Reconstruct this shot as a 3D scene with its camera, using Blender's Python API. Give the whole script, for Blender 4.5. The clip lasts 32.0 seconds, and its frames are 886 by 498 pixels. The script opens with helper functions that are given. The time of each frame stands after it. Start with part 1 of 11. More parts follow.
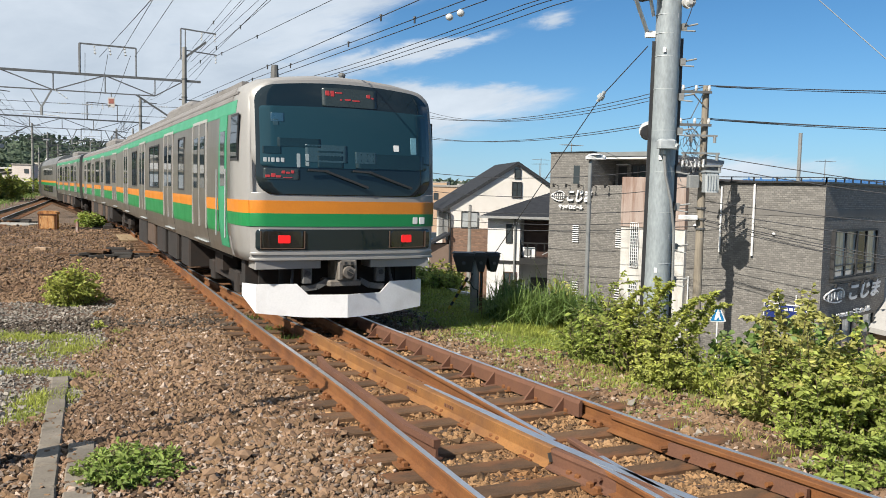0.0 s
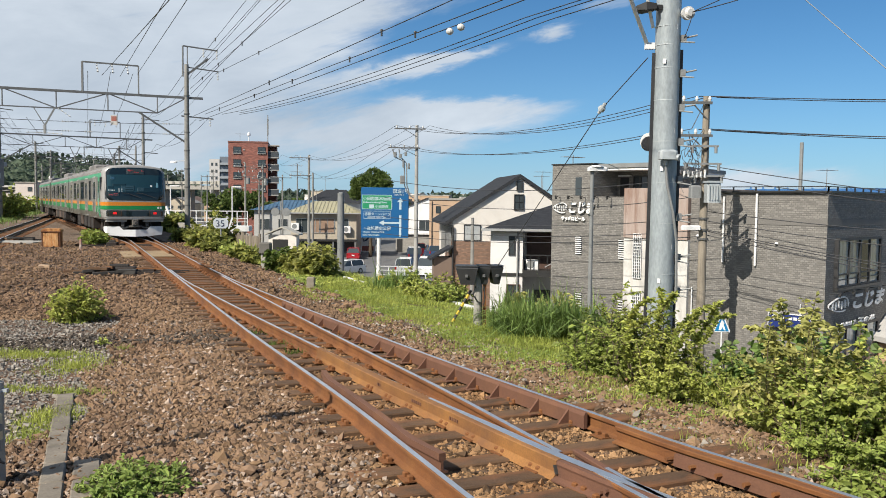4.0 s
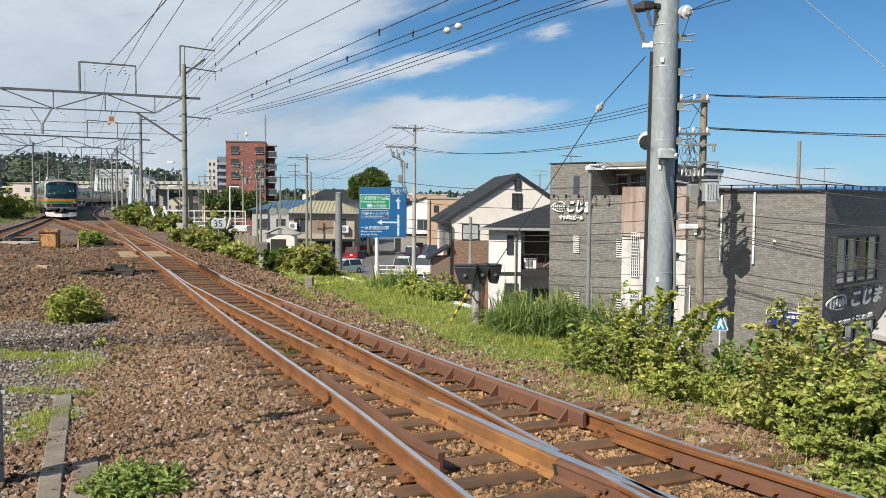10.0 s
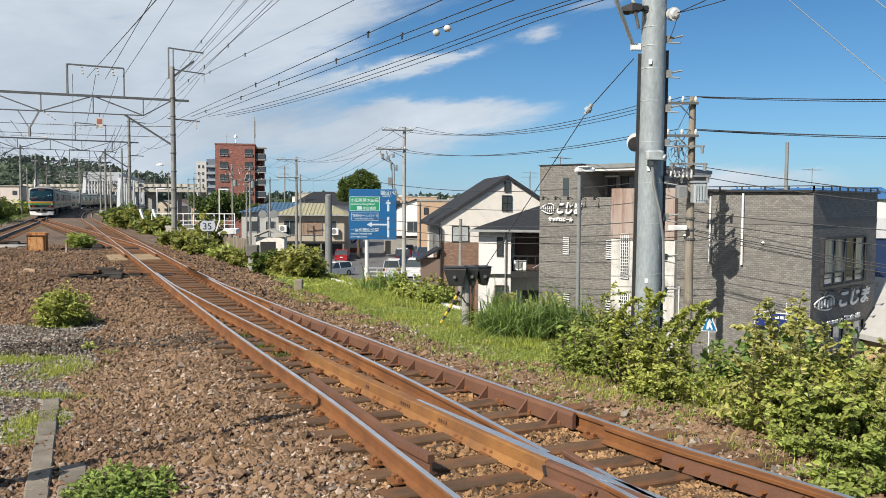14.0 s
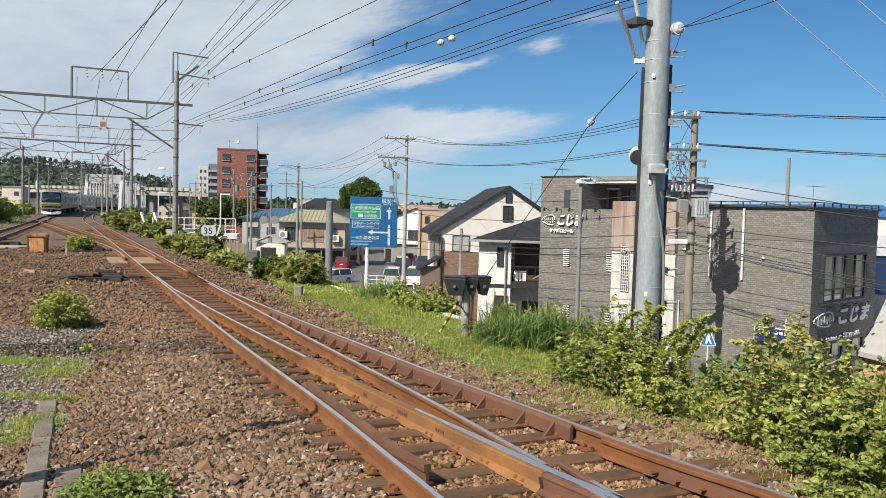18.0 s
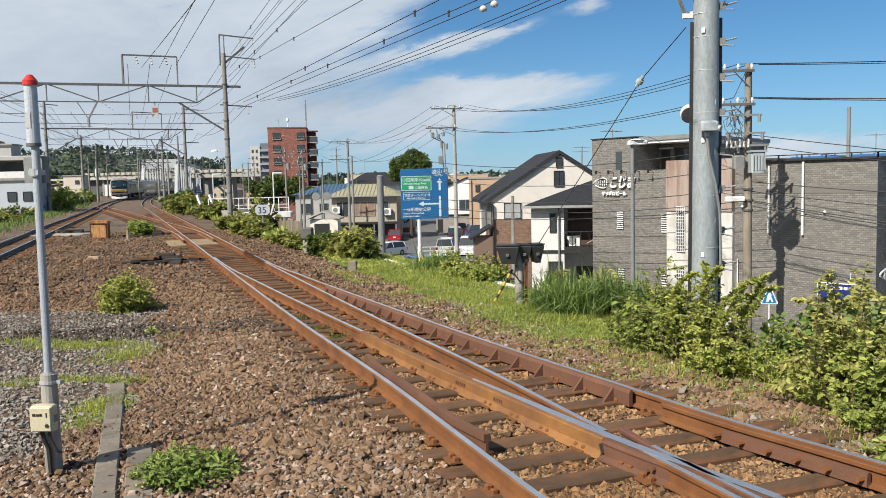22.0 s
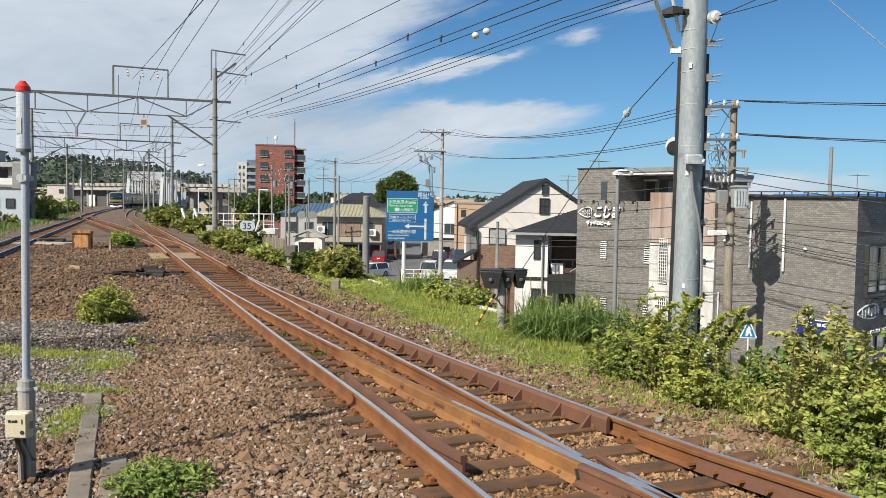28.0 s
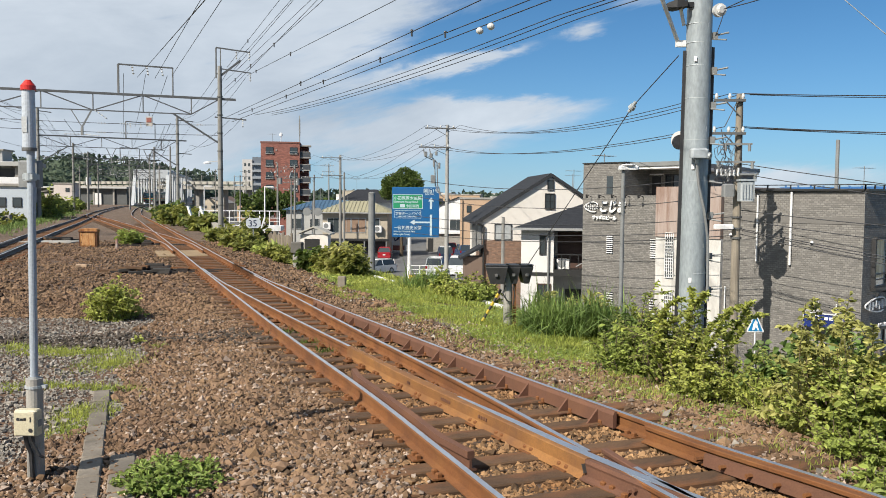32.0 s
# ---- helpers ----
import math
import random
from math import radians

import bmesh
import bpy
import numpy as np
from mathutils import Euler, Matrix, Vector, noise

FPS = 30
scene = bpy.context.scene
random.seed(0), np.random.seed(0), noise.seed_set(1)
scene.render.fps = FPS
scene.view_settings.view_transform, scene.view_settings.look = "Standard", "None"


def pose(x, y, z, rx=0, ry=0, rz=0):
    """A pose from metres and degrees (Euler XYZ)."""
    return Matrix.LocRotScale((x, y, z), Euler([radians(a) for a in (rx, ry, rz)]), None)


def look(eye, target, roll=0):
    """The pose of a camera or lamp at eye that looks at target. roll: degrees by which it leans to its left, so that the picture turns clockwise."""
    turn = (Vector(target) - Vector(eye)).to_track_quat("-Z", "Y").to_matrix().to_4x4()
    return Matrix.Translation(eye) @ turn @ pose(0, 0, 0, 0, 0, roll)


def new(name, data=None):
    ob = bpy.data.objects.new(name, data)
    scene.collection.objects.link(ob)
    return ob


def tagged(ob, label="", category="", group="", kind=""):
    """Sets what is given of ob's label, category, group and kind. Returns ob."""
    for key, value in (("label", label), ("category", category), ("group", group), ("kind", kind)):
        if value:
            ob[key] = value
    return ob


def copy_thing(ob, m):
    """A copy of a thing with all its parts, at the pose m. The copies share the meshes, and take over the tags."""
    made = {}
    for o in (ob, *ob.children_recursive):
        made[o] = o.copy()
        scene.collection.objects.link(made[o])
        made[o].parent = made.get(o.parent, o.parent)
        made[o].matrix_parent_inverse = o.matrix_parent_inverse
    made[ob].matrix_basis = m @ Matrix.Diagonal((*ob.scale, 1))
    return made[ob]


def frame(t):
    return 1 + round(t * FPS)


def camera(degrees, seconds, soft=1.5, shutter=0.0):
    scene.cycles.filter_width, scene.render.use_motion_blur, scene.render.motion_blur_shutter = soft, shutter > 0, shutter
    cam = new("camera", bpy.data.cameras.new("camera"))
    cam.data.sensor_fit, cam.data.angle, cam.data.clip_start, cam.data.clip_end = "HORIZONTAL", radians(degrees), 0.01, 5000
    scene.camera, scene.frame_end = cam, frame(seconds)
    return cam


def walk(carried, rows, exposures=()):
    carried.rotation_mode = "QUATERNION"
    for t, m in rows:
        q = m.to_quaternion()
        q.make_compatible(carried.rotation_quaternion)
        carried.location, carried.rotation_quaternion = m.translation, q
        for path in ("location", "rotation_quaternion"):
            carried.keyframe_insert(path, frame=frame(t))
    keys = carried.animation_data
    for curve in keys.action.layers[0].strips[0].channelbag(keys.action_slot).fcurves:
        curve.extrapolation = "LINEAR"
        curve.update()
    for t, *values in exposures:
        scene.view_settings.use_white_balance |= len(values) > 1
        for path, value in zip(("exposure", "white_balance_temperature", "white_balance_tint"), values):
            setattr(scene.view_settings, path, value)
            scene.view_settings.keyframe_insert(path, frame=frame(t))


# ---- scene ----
cam = camera(56.03, 32.0, soft=0.9)
PATH = [
    (0, (-0.026, 0.049, 2.048), (0.099, 10.021, 1.312), 1.29),
    (0.5, (-0.023, 0.041, 2.045), (0.108, 10.014, 1.317), 1.18),
    (1, (-0.022, 0.041, 2.048), (0.117, 10.015, 1.343), 0.64),
    (1.5, (-0.026, 0.048, 2.048), (0.110, 10.026, 1.396), 0.54),
    (2, (-0.023, 0.043, 2.048), (0.098, 10.024, 1.432), 0.55),
    (2.5, (-0.024, 0.041, 2.047), (0.089, 10.023, 1.457), 0.70),
    (3, (-0.026, 0.037, 2.050), (0.078, 10.020, 1.469), 0.77),
    (3.5, (-0.028, 0.033, 2.046), (0.070, 10.016, 1.470), 0.73),
    (5.5, (-0.024, 0.031, 2.051), (0.045, 10.014, 1.458), 0.41),
    (6, (-0.025, 0.040, 2.050), (0.048, 10.021, 1.452), 0.50),
    (6.5, (-0.025, 0.038, 2.049), (0.059, 10.020, 1.447), 0.57),
    (7, (-0.027, 0.038, 2.050), (0.065, 10.019, 1.446), 0.60),
    (7.5, (-0.025, 0.036, 2.050), (0.070, 10.018, 1.444), 0.60),
    (8, (-0.026, 0.039, 2.047), (0.070, 10.020, 1.438), 0.66),
    (8.5, (-0.028, 0.031, 2.051), (0.068, 10.012, 1.436), 0.60),
    (9, (-0.024, 0.042, 2.048), (0.071, 10.022, 1.427), 0.37),
    (9.5, (-0.024, 0.036, 2.046), (0.072, 10.017, 1.433), 0.33),
    (10, (-0.031, 0.036, 2.049), (0.080, 10.018, 1.462), 0.46),
    (10.5, (-0.027, 0.037, 2.050), (0.099, 10.021, 1.503), 0.52),
    (11, (-0.028, 0.026, 2.048), (0.121, 10.011, 1.507), 0.74),
    (11.5, (-0.023, 0.039, 2.049), (0.140, 10.021, 1.487), 0.24),
    (12, (-0.022, 0.038, 2.052), (0.158, 10.022, 1.510), -0.24),
    (12.5, (-0.024, 0.036, 2.048), (0.179, 10.020, 1.514), -0.13),
    (13, (-0.023, 0.034, 2.049), (0.196, 10.017, 1.507), 0.05),
    (13.5, (-0.024, 0.030, 2.050), (0.201, 10.012, 1.498), 0.23),
    (14, (-0.021, 0.036, 2.048), (0.208, 10.017, 1.487), 0.32),
    (14.5, (-0.025, 0.036, 2.048), (0.213, 10.017, 1.473), 0.46),
    (16.5, (-0.029, 0.025, 2.050), (0.142, 10.009, 1.519), 0.76),
    (17, (-0.027, 0.028, 2.050), (0.142, 10.014, 1.565), 1.29),
    (17.5, (-0.028, 0.032, 2.049), (0.184, 10.019, 1.596), 1.50),
    (18, (-0.025, 0.031, 2.050), (0.200, 10.018, 1.598), 1.44),
    (18.5, (-0.033, 0.044, 2.052), (0.215, 10.029, 1.563), 1.56),
    (19, (-0.027, 0.053, 2.078), (0.076, 10.032, 1.449), 0.98),
    (19.5, (-0.035, 0.088, 2.065), (0.050, 10.083, 1.789), 0.56),
    (20, (-0.032, 0.079, 2.051), (-0.174, 10.069, 1.623), 0.59),
    (20.5, (-0.031, 0.066, 2.055), (-0.239, 10.050, 1.534), 0.55),
    (21, (-0.030, 0.080, 2.052), (-0.231, 10.062, 1.486), 0.47),
    (21.5, (-0.030, 0.064, 2.053), (-0.236, 10.044, 1.448), 0.39),
    (22, (-0.007, 0.050, 2.065), (-0.415, 10.008, 1.245), -1.35),
    (22.5, (-0.006, -0.011, 2.050), (-0.513, 9.943, 1.237), -1.00),
    (23, (-0.007, -0.005, 2.053), (-0.443, 9.958, 1.302), -0.43),
    (23.5, (-0.013, -0.001, 2.049), (-0.382, 9.965, 1.309), -0.11),
    (24, (-0.009, -0.002, 2.044), (-0.343, 9.965, 1.294), 0.12),
    (24.5, (-0.013, 0.012, 2.047), (-0.335, 9.982, 1.342), 0.47),
    (25, (-0.008, -0.008, 2.052), (-0.303, 9.977, 1.594), 0.87),
    (25.5, (-0.009, -0.014, 2.049), (-0.264, 9.977, 1.691), 1.18),
    (27.5, (-0.007, -0.018, 2.050), (-0.208, 9.967, 1.535), 1.01),
    (28, (-0.008, -0.013, 2.049), (-0.223, 9.970, 1.510), 0.88),
    (28.5, (-0.009, -0.013, 2.050), (-0.238, 9.969, 1.488), 0.81),
    (29, (-0.007, -0.005, 2.050), (-0.251, 9.975, 1.474), 0.62),
    (29.5, (-0.004, -0.010, 2.049), (-0.259, 9.971, 1.477), 0.55),
    (30, (-0.008, -0.011, 2.049), (-0.266, 9.969, 1.476), 0.53),
    (30.5, (-0.008, -0.015, 2.053), (-0.271, 9.965, 1.472), 0.53),
    (31, (-0.008, -0.010, 2.048), (-0.276, 9.969, 1.464), 0.53),
    (31.5, (-0.006, -0.012, 2.051), (-0.281, 9.967, 1.460), 0.47),
    (32, (-0.007, -0.010, 2.048), (-0.290, 9.968, 1.459), 0.47),
]
walk(cam, [(t, look(eye, target, roll)) for t, eye, target, roll in PATH], [(0, 0.66), (1, 0.60), (2, 0.56), (6, 0.53), (14, 0.52), (20, 0.50), (32, 0.52)])

# ---------------------------------------------------------------- light
SUN_AZ, SUN_EL = 222.0, 41.5      # degrees: azimuth clockwise from +y, elevation
sun = new("sun", bpy.data.lights.new("sun", "SUN"))
sun.data.energy, sun.data.angle, sun.data.color = 5.0, radians(0.53), (1.0, 0.93, 0.82)
_a, _e = radians(SUN_AZ), radians(SUN_EL)
sun_at = Vector((math.sin(_a) * math.cos(_e), math.cos(_a) * math.cos(_e), math.sin(_e)))
sun.matrix_basis = look(sun_at * 50, (0, 0, 0))


def build_world():
    world = bpy.data.worlds.new("sky")
    scene.world = world
    world.use_nodes = True
    nt = world.node_tree
    nt.nodes.clear()
    N, L = nt.nodes.new, nt.links.new
    sky = N("ShaderNodeTexSky")
    sky.sky_type, sky.sun_disc = "NISHITA", False
    sky.sun_elevation, sky.sun_rotation = radians(SUN_EL), radians(SUN_AZ)
    sky.air_density, sky.dust_density, sky.ozone_density = 0.85, 0.0, 3.0
    geo = N("ShaderNodeTexCoord")
    sep = N("ShaderNodeSeparateXYZ")
    L(geo.outputs["Generated"], sep.inputs[0])

    def m(op, a, b=None, clamp=False):
        n = N("ShaderNodeMath")
        n.operation, n.use_clamp = op, clamp
        for i, v in enumerate((a, b)):
            if v is None:
                continue
            if hasattr(v, "links"):
                L(v, n.inputs[i])
            else:
                n.inputs[i].default_value = v
        return n.outputs[0]
    x, y, z = sep.outputs
    az0 = m("ARCTAN2", x, y)                     # 0 ahead, positive to the right
    el0 = m("ARCSINE", z)

    def cloud_noise(sa, se, slant, scale, detail, rough_, distort=0.0, seed=0.0):
        """Noise drawn out along the wind."""
        c = N("ShaderNodeCombineXYZ")
        L(m("MULTIPLY", az0, sa), c.inputs[0])
        L(m("MULTIPLY", m("ADD", el0, m("MULTIPLY", az0, -slant)), se), c.inputs[1])
        c.inputs[2].default_value = seed
        n = N("ShaderNodeTexNoise")
        n.inputs["Scale"].default_value, n.inputs["Detail"].default_value, n.inputs["Roughness"].default_value = scale, detail, rough_
        n.inputs["Distortion"].default_value = distort
        L(c.outputs[0], n.inputs["Vector"])
        return m("SUBTRACT", n.outputs["Fac"], 0.5)
    # ragged edges: directions are pushed about before the banks are laid out
    az = m("ADD", az0, m("MULTIPLY", cloud_noise(9, 22, 0.1, 1.5, 5, 0.6, 0.3, 3.0), 0.11))
    el = m("ADD", el0, m("MULTIPLY", cloud_noise(8, 26, 0.1, 1.6, 7, 0.62, 0.4, 7.0), 0.030))
    wisp = cloud_noise(3.2, 13.0, 0.16, 1.6, 9, 0.62, 0.4)
    streak = cloud_noise(5.0, 42.0, 0.30, 1.5, 9, 0.66, 0.5, 5.0)

    def drift(a0, e0, sa, up, down, tilt, amp):
        """One bank of cloud about a direction, crisp above and trailing away below."""
        da = m("SUBTRACT", az, a0)
        de = m("SUBTRACT", m("SUBTRACT", el, e0), m("MULTIPLY", da, tilt))
        de = m("ADD", m("DIVIDE", m("MAXIMUM", de, 0.0), up), m("DIVIDE", m("MAXIMUM", m("MULTIPLY", de, -1.0), 0.0), down))
        d2 = m("ADD", m("POWER", m("ABSOLUTE", m("DIVIDE", da, sa)), 2.0), m("POWER", de, 2.0))
        return m("MULTIPLY", m("EXPONENT", m("MULTIPLY", d2, -1.0)), amp)
    thick = N("ShaderNodeMapRange")
    thick.interpolation_type = "SMOOTHSTEP"
    for k, v in zip(("From Min", "From Max", "To Min", "To Max"), (-0.25, -0.04, 0.86, 0.0)):
        thick.inputs[k].default_value = v
    L(m("SUBTRACT", az, m("MULTIPLY", m("SUBTRACT", m("MINIMUM", el, 0.30), 0.14), 1.3)), thick.inputs["Value"])
    cover = thick.outputs["Result"]
    for spec in ((0.035, 0.110, 0.125, 0.012, 0.032, 0.03, 0.95), (-0.10, 0.070, 0.13, 0.03, 0.05, 0.0, 0.72), (0.0, 0.165, 0.075, 0.007, 0.013, 0.25, 0.72), (-0.07, 0.150, 0.08, 0.010, 0.03, 0.25, 0.40),
                 (0.145, 0.196, 0.030, 0.009, 0.011, 0.12, 0.68), (0.20, 0.228, 0.06, 0.010, 0.014, 0.15, 0.42), (0.36, 0.028, 0.11, 0.016, 0.03, 0.0, 0.70),
                 (0.9, 0.35, 0.5, 0.08, 0.12, 0.0, 0.5), (-1.2, 0.5, 0.8, 0.25, 0.35, 0.0, 0.5), (2.2, 0.5, 0.6, 0.2, 0.2, 0.0, 0.5), (-2.4, 0.6, 0.7, 0.2, 0.2, 0.0, 0.4)):
        cover = m("ADD", cover, drift(*spec))
    cover = m("ADD", cover, m("MULTIPLY", wisp, m("ADD", m("MULTIPLY", cover, 0.95), 0.22)))
    cover = m("ADD", cover, m("MULTIPLY", streak, m("ADD", m("MULTIPLY", cover, 0.75), 0.12)))
    amount = N("ShaderNodeMapRange")
    amount.interpolation_type = "SMOOTHSTEP"
    for k, v in zip(("From Min", "From Max", "To Min", "To Max"), (0.16, 0.80, 0.0, 0.95)):
        amount.inputs[k].default_value = v
    L(cover, amount.inputs["Value"])
    # a softer veil near the horizon
    billow = m("ADD", m("MULTIPLY", cloud_noise(3.5, 9.0, 0.1, 1.4, 8, 0.6, 0.3, 9.0), 2.2), 0.55, True)
    shade = N("ShaderNodeMix")
    shade.data_type = "RGBA"
    shade.inputs["A"].default_value, shade.inputs["B"].default_value = (5.3, 6.15, 7.2, 1), (8.0, 8.8, 9.7, 1)
    L(billow, shade.inputs["Factor"])
    mix = N("ShaderNodeMix")
    mix.data_type = "RGBA"
    L(amount.outputs["Result"], mix.inputs["Factor"])
    tint = N("ShaderNodeMix")
    tint.data_type, tint.blend_type = "RGBA", "MULTIPLY"
    tint.inputs["Factor"].default_value, tint.inputs["B"].default_value = 1.0, (0.405, 0.835, 1.065, 1)
    L(sky.outputs[0], tint.inputs["A"])
    haze = N("ShaderNodeMix")
    haze.data_type = "RGBA"
    haze.inputs["B"].default_value = (4.9, 6.1, 8.2, 1)
    L(m("MULTIPLY", m("EXPONENT", m("MULTIPLY", m("MAXIMUM", el0, 0.0), -11.0)), 0.72), haze.inputs["Factor"])
    L(tint.outputs["Result"], haze.inputs["A"])
    L(haze.outputs["Result"], mix.inputs["A"])
    L(shade.outputs["Result"], mix.inputs["B"])
    bg, out = N("ShaderNodeBackground"), N("ShaderNodeOutputWorld")
    bg.inputs["Strength"].default_value = 0.0615
    L(mix.outputs["Result"], bg.inputs["Color"])
    L(bg.outputs[0], out.inputs["Surface"])


build_world()
scene.view_settings.exposure = 0.0

# ---------------------------------------------------------------- materials
MATS = {}
ALBEDO = 0.775                    # from paint-chart values to what the surfaces return


def surf(name, color, color2=None, rough=0.7, metal=0.0, scale=6.0, mix=0.6, grain=60.0, grain_amount=0.18, bump=0.15, bump_scale=None,
         stain=None, stain_scale=1.2, stain_amount=0.0, rand=0.0, stretch=(1, 1, 1), rough_var=0.12, spec=0.5, coat=0.0, island=0.0, bump_dist=0.01, island_tint=None):
    """A procedural surface: two colours mixed by a broad noise, a fine grain, stains of their own shape and relief."""
    if name in MATS:
        return MATS[name]
    if metal < 0.5:
        color, color2, stain, island_tint = (c and tuple(ALBEDO * v for v in c) for c in (color, color2, stain, island_tint))
    mt = bpy.data.materials.new(name)
    mt.use_nodes = True
    nt = mt.node_tree
    N, L = nt.nodes.new, nt.links.new
    bsdf = nt.nodes["Principled BSDF"]
    tc, mp = N("ShaderNodeTexCoord"), N("ShaderNodeMapping")
    L(tc.outputs["Object"], mp.inputs["Vector"])
    mp.inputs["Scale"].default_value = stretch

    def noise_tex(s, detail=4, rough_=0.55):
        n = N("ShaderNodeTexNoise")
        n.inputs["Scale"].default_value, n.inputs["Detail"].default_value, n.inputs["Roughness"].default_value = s, detail, rough_
        L(mp.outputs["Vector"], n.inputs["Vector"])
        return n.outputs["Fac"]

    def ramp(v, lo, hi):
        n = N("ShaderNodeMapRange")
        n.inputs["From Min"].default_value, n.inputs["From Max"].default_value = lo, hi
        L(v, n.inputs["Value"])
        return n.outputs["Result"]

    def mixc(f, a, b, mode="MIX"):
        n = N("ShaderNodeMix")
        n.data_type, n.blend_type = "RGBA", mode
        for key, v in (("Factor", f), ("A", a), ("B", b)):
            if hasattr(v, "links"):
                L(v, n.inputs[key])
            elif isinstance(v, tuple):
                n.inputs[key].default_value = (*v[:3], 1)
            else:
                n.inputs[key].default_value = v
        return n.outputs["Result"]
    color2 = color2 or tuple(c * 0.78 for c in color)
    broad = noise_tex(scale)
    base = mixc(ramp(broad, 0.35, 0.68), color, mixc(mix, color, color2))
    fine = noise_tex(grain, 3, 0.6)
    val = N("ShaderNodeHueSaturation")
    L(base, val.inputs["Color"])
    mr = N("ShaderNodeMapRange")
    mr.inputs["From Min"].default_value, mr.inputs["From Max"].default_value = 0.25, 0.75
    mr.inputs["To Min"].default_value, mr.inputs["To Max"].default_value = 1 - grain_amount, 1 + grain_amount
    L(fine, mr.inputs["Value"])
    value = mr.outputs["Result"]
    for amount, node, socket in ((rand, "ShaderNodeObjectInfo", "Random"), (island, "ShaderNodeNewGeometry", "Random Per Island")):
        if amount:
            r = N("ShaderNodeMapRange")
            r.inputs["To Min"].default_value, r.inputs["To Max"].default_value = 1 - amount, 1 + amount
            L(N(node).outputs[socket], r.inputs["Value"])
            mm = N("ShaderNodeMath")
            mm.operation = "MULTIPLY"
            L(value, mm.inputs[0])
            L(r.outputs["Result"], mm.inputs[1])
            value = mm.outputs[0]
    L(value, val.inputs["Value"])
    col = val.outputs["Color"]
    if island_tint:
        col = mixc(ramp(N("ShaderNodeNewGeometry").outputs["Random Per Island"], 0.42, 0.60), col, mixc(0.75, col, island_tint))
    if stain_amount:
        st = ramp(noise_tex(stain_scale, 6, 0.65), 0.48, 0.72)
        s2 = N("ShaderNodeMath")
        s2.operation, s2.inputs[1].default_value = "MULTIPLY", stain_amount
        L(st, s2.inputs[0])
        col = mixc(s2.outputs[0], col, stain)
    L(col, bsdf.inputs["Base Color"])
    rr = N("ShaderNodeMapRange")
    rr.inputs["To Min"].default_value, rr.inputs["To Max"].default_value = max(rough - rough_var, 0.03), min(rough + rough_var, 1)
    L(broad, rr.inputs["Value"])
    L(rr.outputs["Result"], bsdf.inputs["Roughness"])
    bsdf.inputs["Metallic"].default_value = metal
    bsdf.inputs["Specular IOR Level"].default_value = spec
    bsdf.inputs["Coat Weight"].default_value = coat
    if bump:
        b = N("ShaderNodeBump")
        b.inputs["Strength"].default_value, b.inputs["Distance"].default_value = bump, bump_dist
        L(noise_tex(bump_scale or grain, 4), b.inputs["Height"])
        L(b.outputs["Normal"], bsdf.inputs["Normal"])
    MATS[name] = mt
    return mt


def glow(name, color, strength):
    if name in MATS:
        return MATS[name]
    mt = bpy.data.materials.new(name)
    mt.use_nodes = True
    b = mt.node_tree.nodes["Principled BSDF"]
    b.inputs["Base Color"].default_value = (*[c * 0.3 for c in color], 1)
    b.inputs["Emission Color"].default_value = (*color, 1)
    b.inputs["Emission Strength"].default_value = strength * 0.7
    b.inputs["Roughness"].default_value = 0.3
    MATS[name] = mt
    return mt


def glass(name, tint=(0.75, 0.8, 0.82), rough=0.02, clear=0.0):
    """Glazing: dark mirror-like panes, or clear ones that let light through."""
    if name in MATS:
        return MATS[name]
    mt = bpy.data.materials.new(name)
    mt.use_nodes = True
    b = mt.node_tree.nodes["Principled BSDF"]
    b.inputs["Base Color"].default_value = (*tint, 1)
    b.inputs["Roughness"].default_value = rough
    b.inputs["IOR"].default_value = 1.5
    b.inputs["Transmission Weight"].default_value = clear
    MATS[name] = mt
    return mt


def leaf_mat(name, color, color2):
    if name in MATS:
        return MATS[name]
    mt = surf(name, color, color2, rough=0.55, scale=1.6, mix=1.0, grain=14, grain_amount=0.25, bump=0.0, island=0.38, spec=0.35)
    nt = mt.node_tree
    b = nt.nodes["Principled BSDF"]
    tr, mx, out = nt.nodes.new("ShaderNodeBsdfTranslucent"), nt.nodes.new("ShaderNodeMixShader"), nt.nodes["Material Output"]
    src = b.inputs["Base Color"].links[0].from_socket
    nt.links.new(src, tr.inputs["Color"])
    mx.inputs[0].default_value = 0.40
    nt.links.new(b.outputs[0], mx.inputs[1])
    nt.links.new(tr.outputs[0], mx.inputs[2])
    nt.links.new(mx.outputs[0], out.inputs["Surface"])
    return mt


M_STONE = surf("ballast_stone", (0.375, 0.232, 0.122), (0.175, 0.098, 0.047), rough=0.9, scale=0.5, mix=0.9, grain=45, grain_amount=0.22, bump=0.3, island=0.85, island_tint=(0.205, 0.13, 0.085), stain=(0.115, 0.066, 0.038), stain_scale=0.30, stain_amount=0.62)
M_RUSTSTONE = surf("rust_stained_stone", (0.29, 0.172, 0.082), (0.175, 0.092, 0.038), rough=0.9, scale=0.9, mix=1.0, grain=45, grain_amount=0.22, bump=0.3, island=0.7, stain=(0.27, 0.115, 0.035), stain_scale=0.8, stain_amount=0.5)
M_PALESTONE = surf("greyish_pink_stone", (0.40, 0.315, 0.25), (0.25, 0.185, 0.14), rough=0.92, scale=0.8, mix=0.9, grain=45, grain_amount=0.2, bump=0.3, island=0.6)
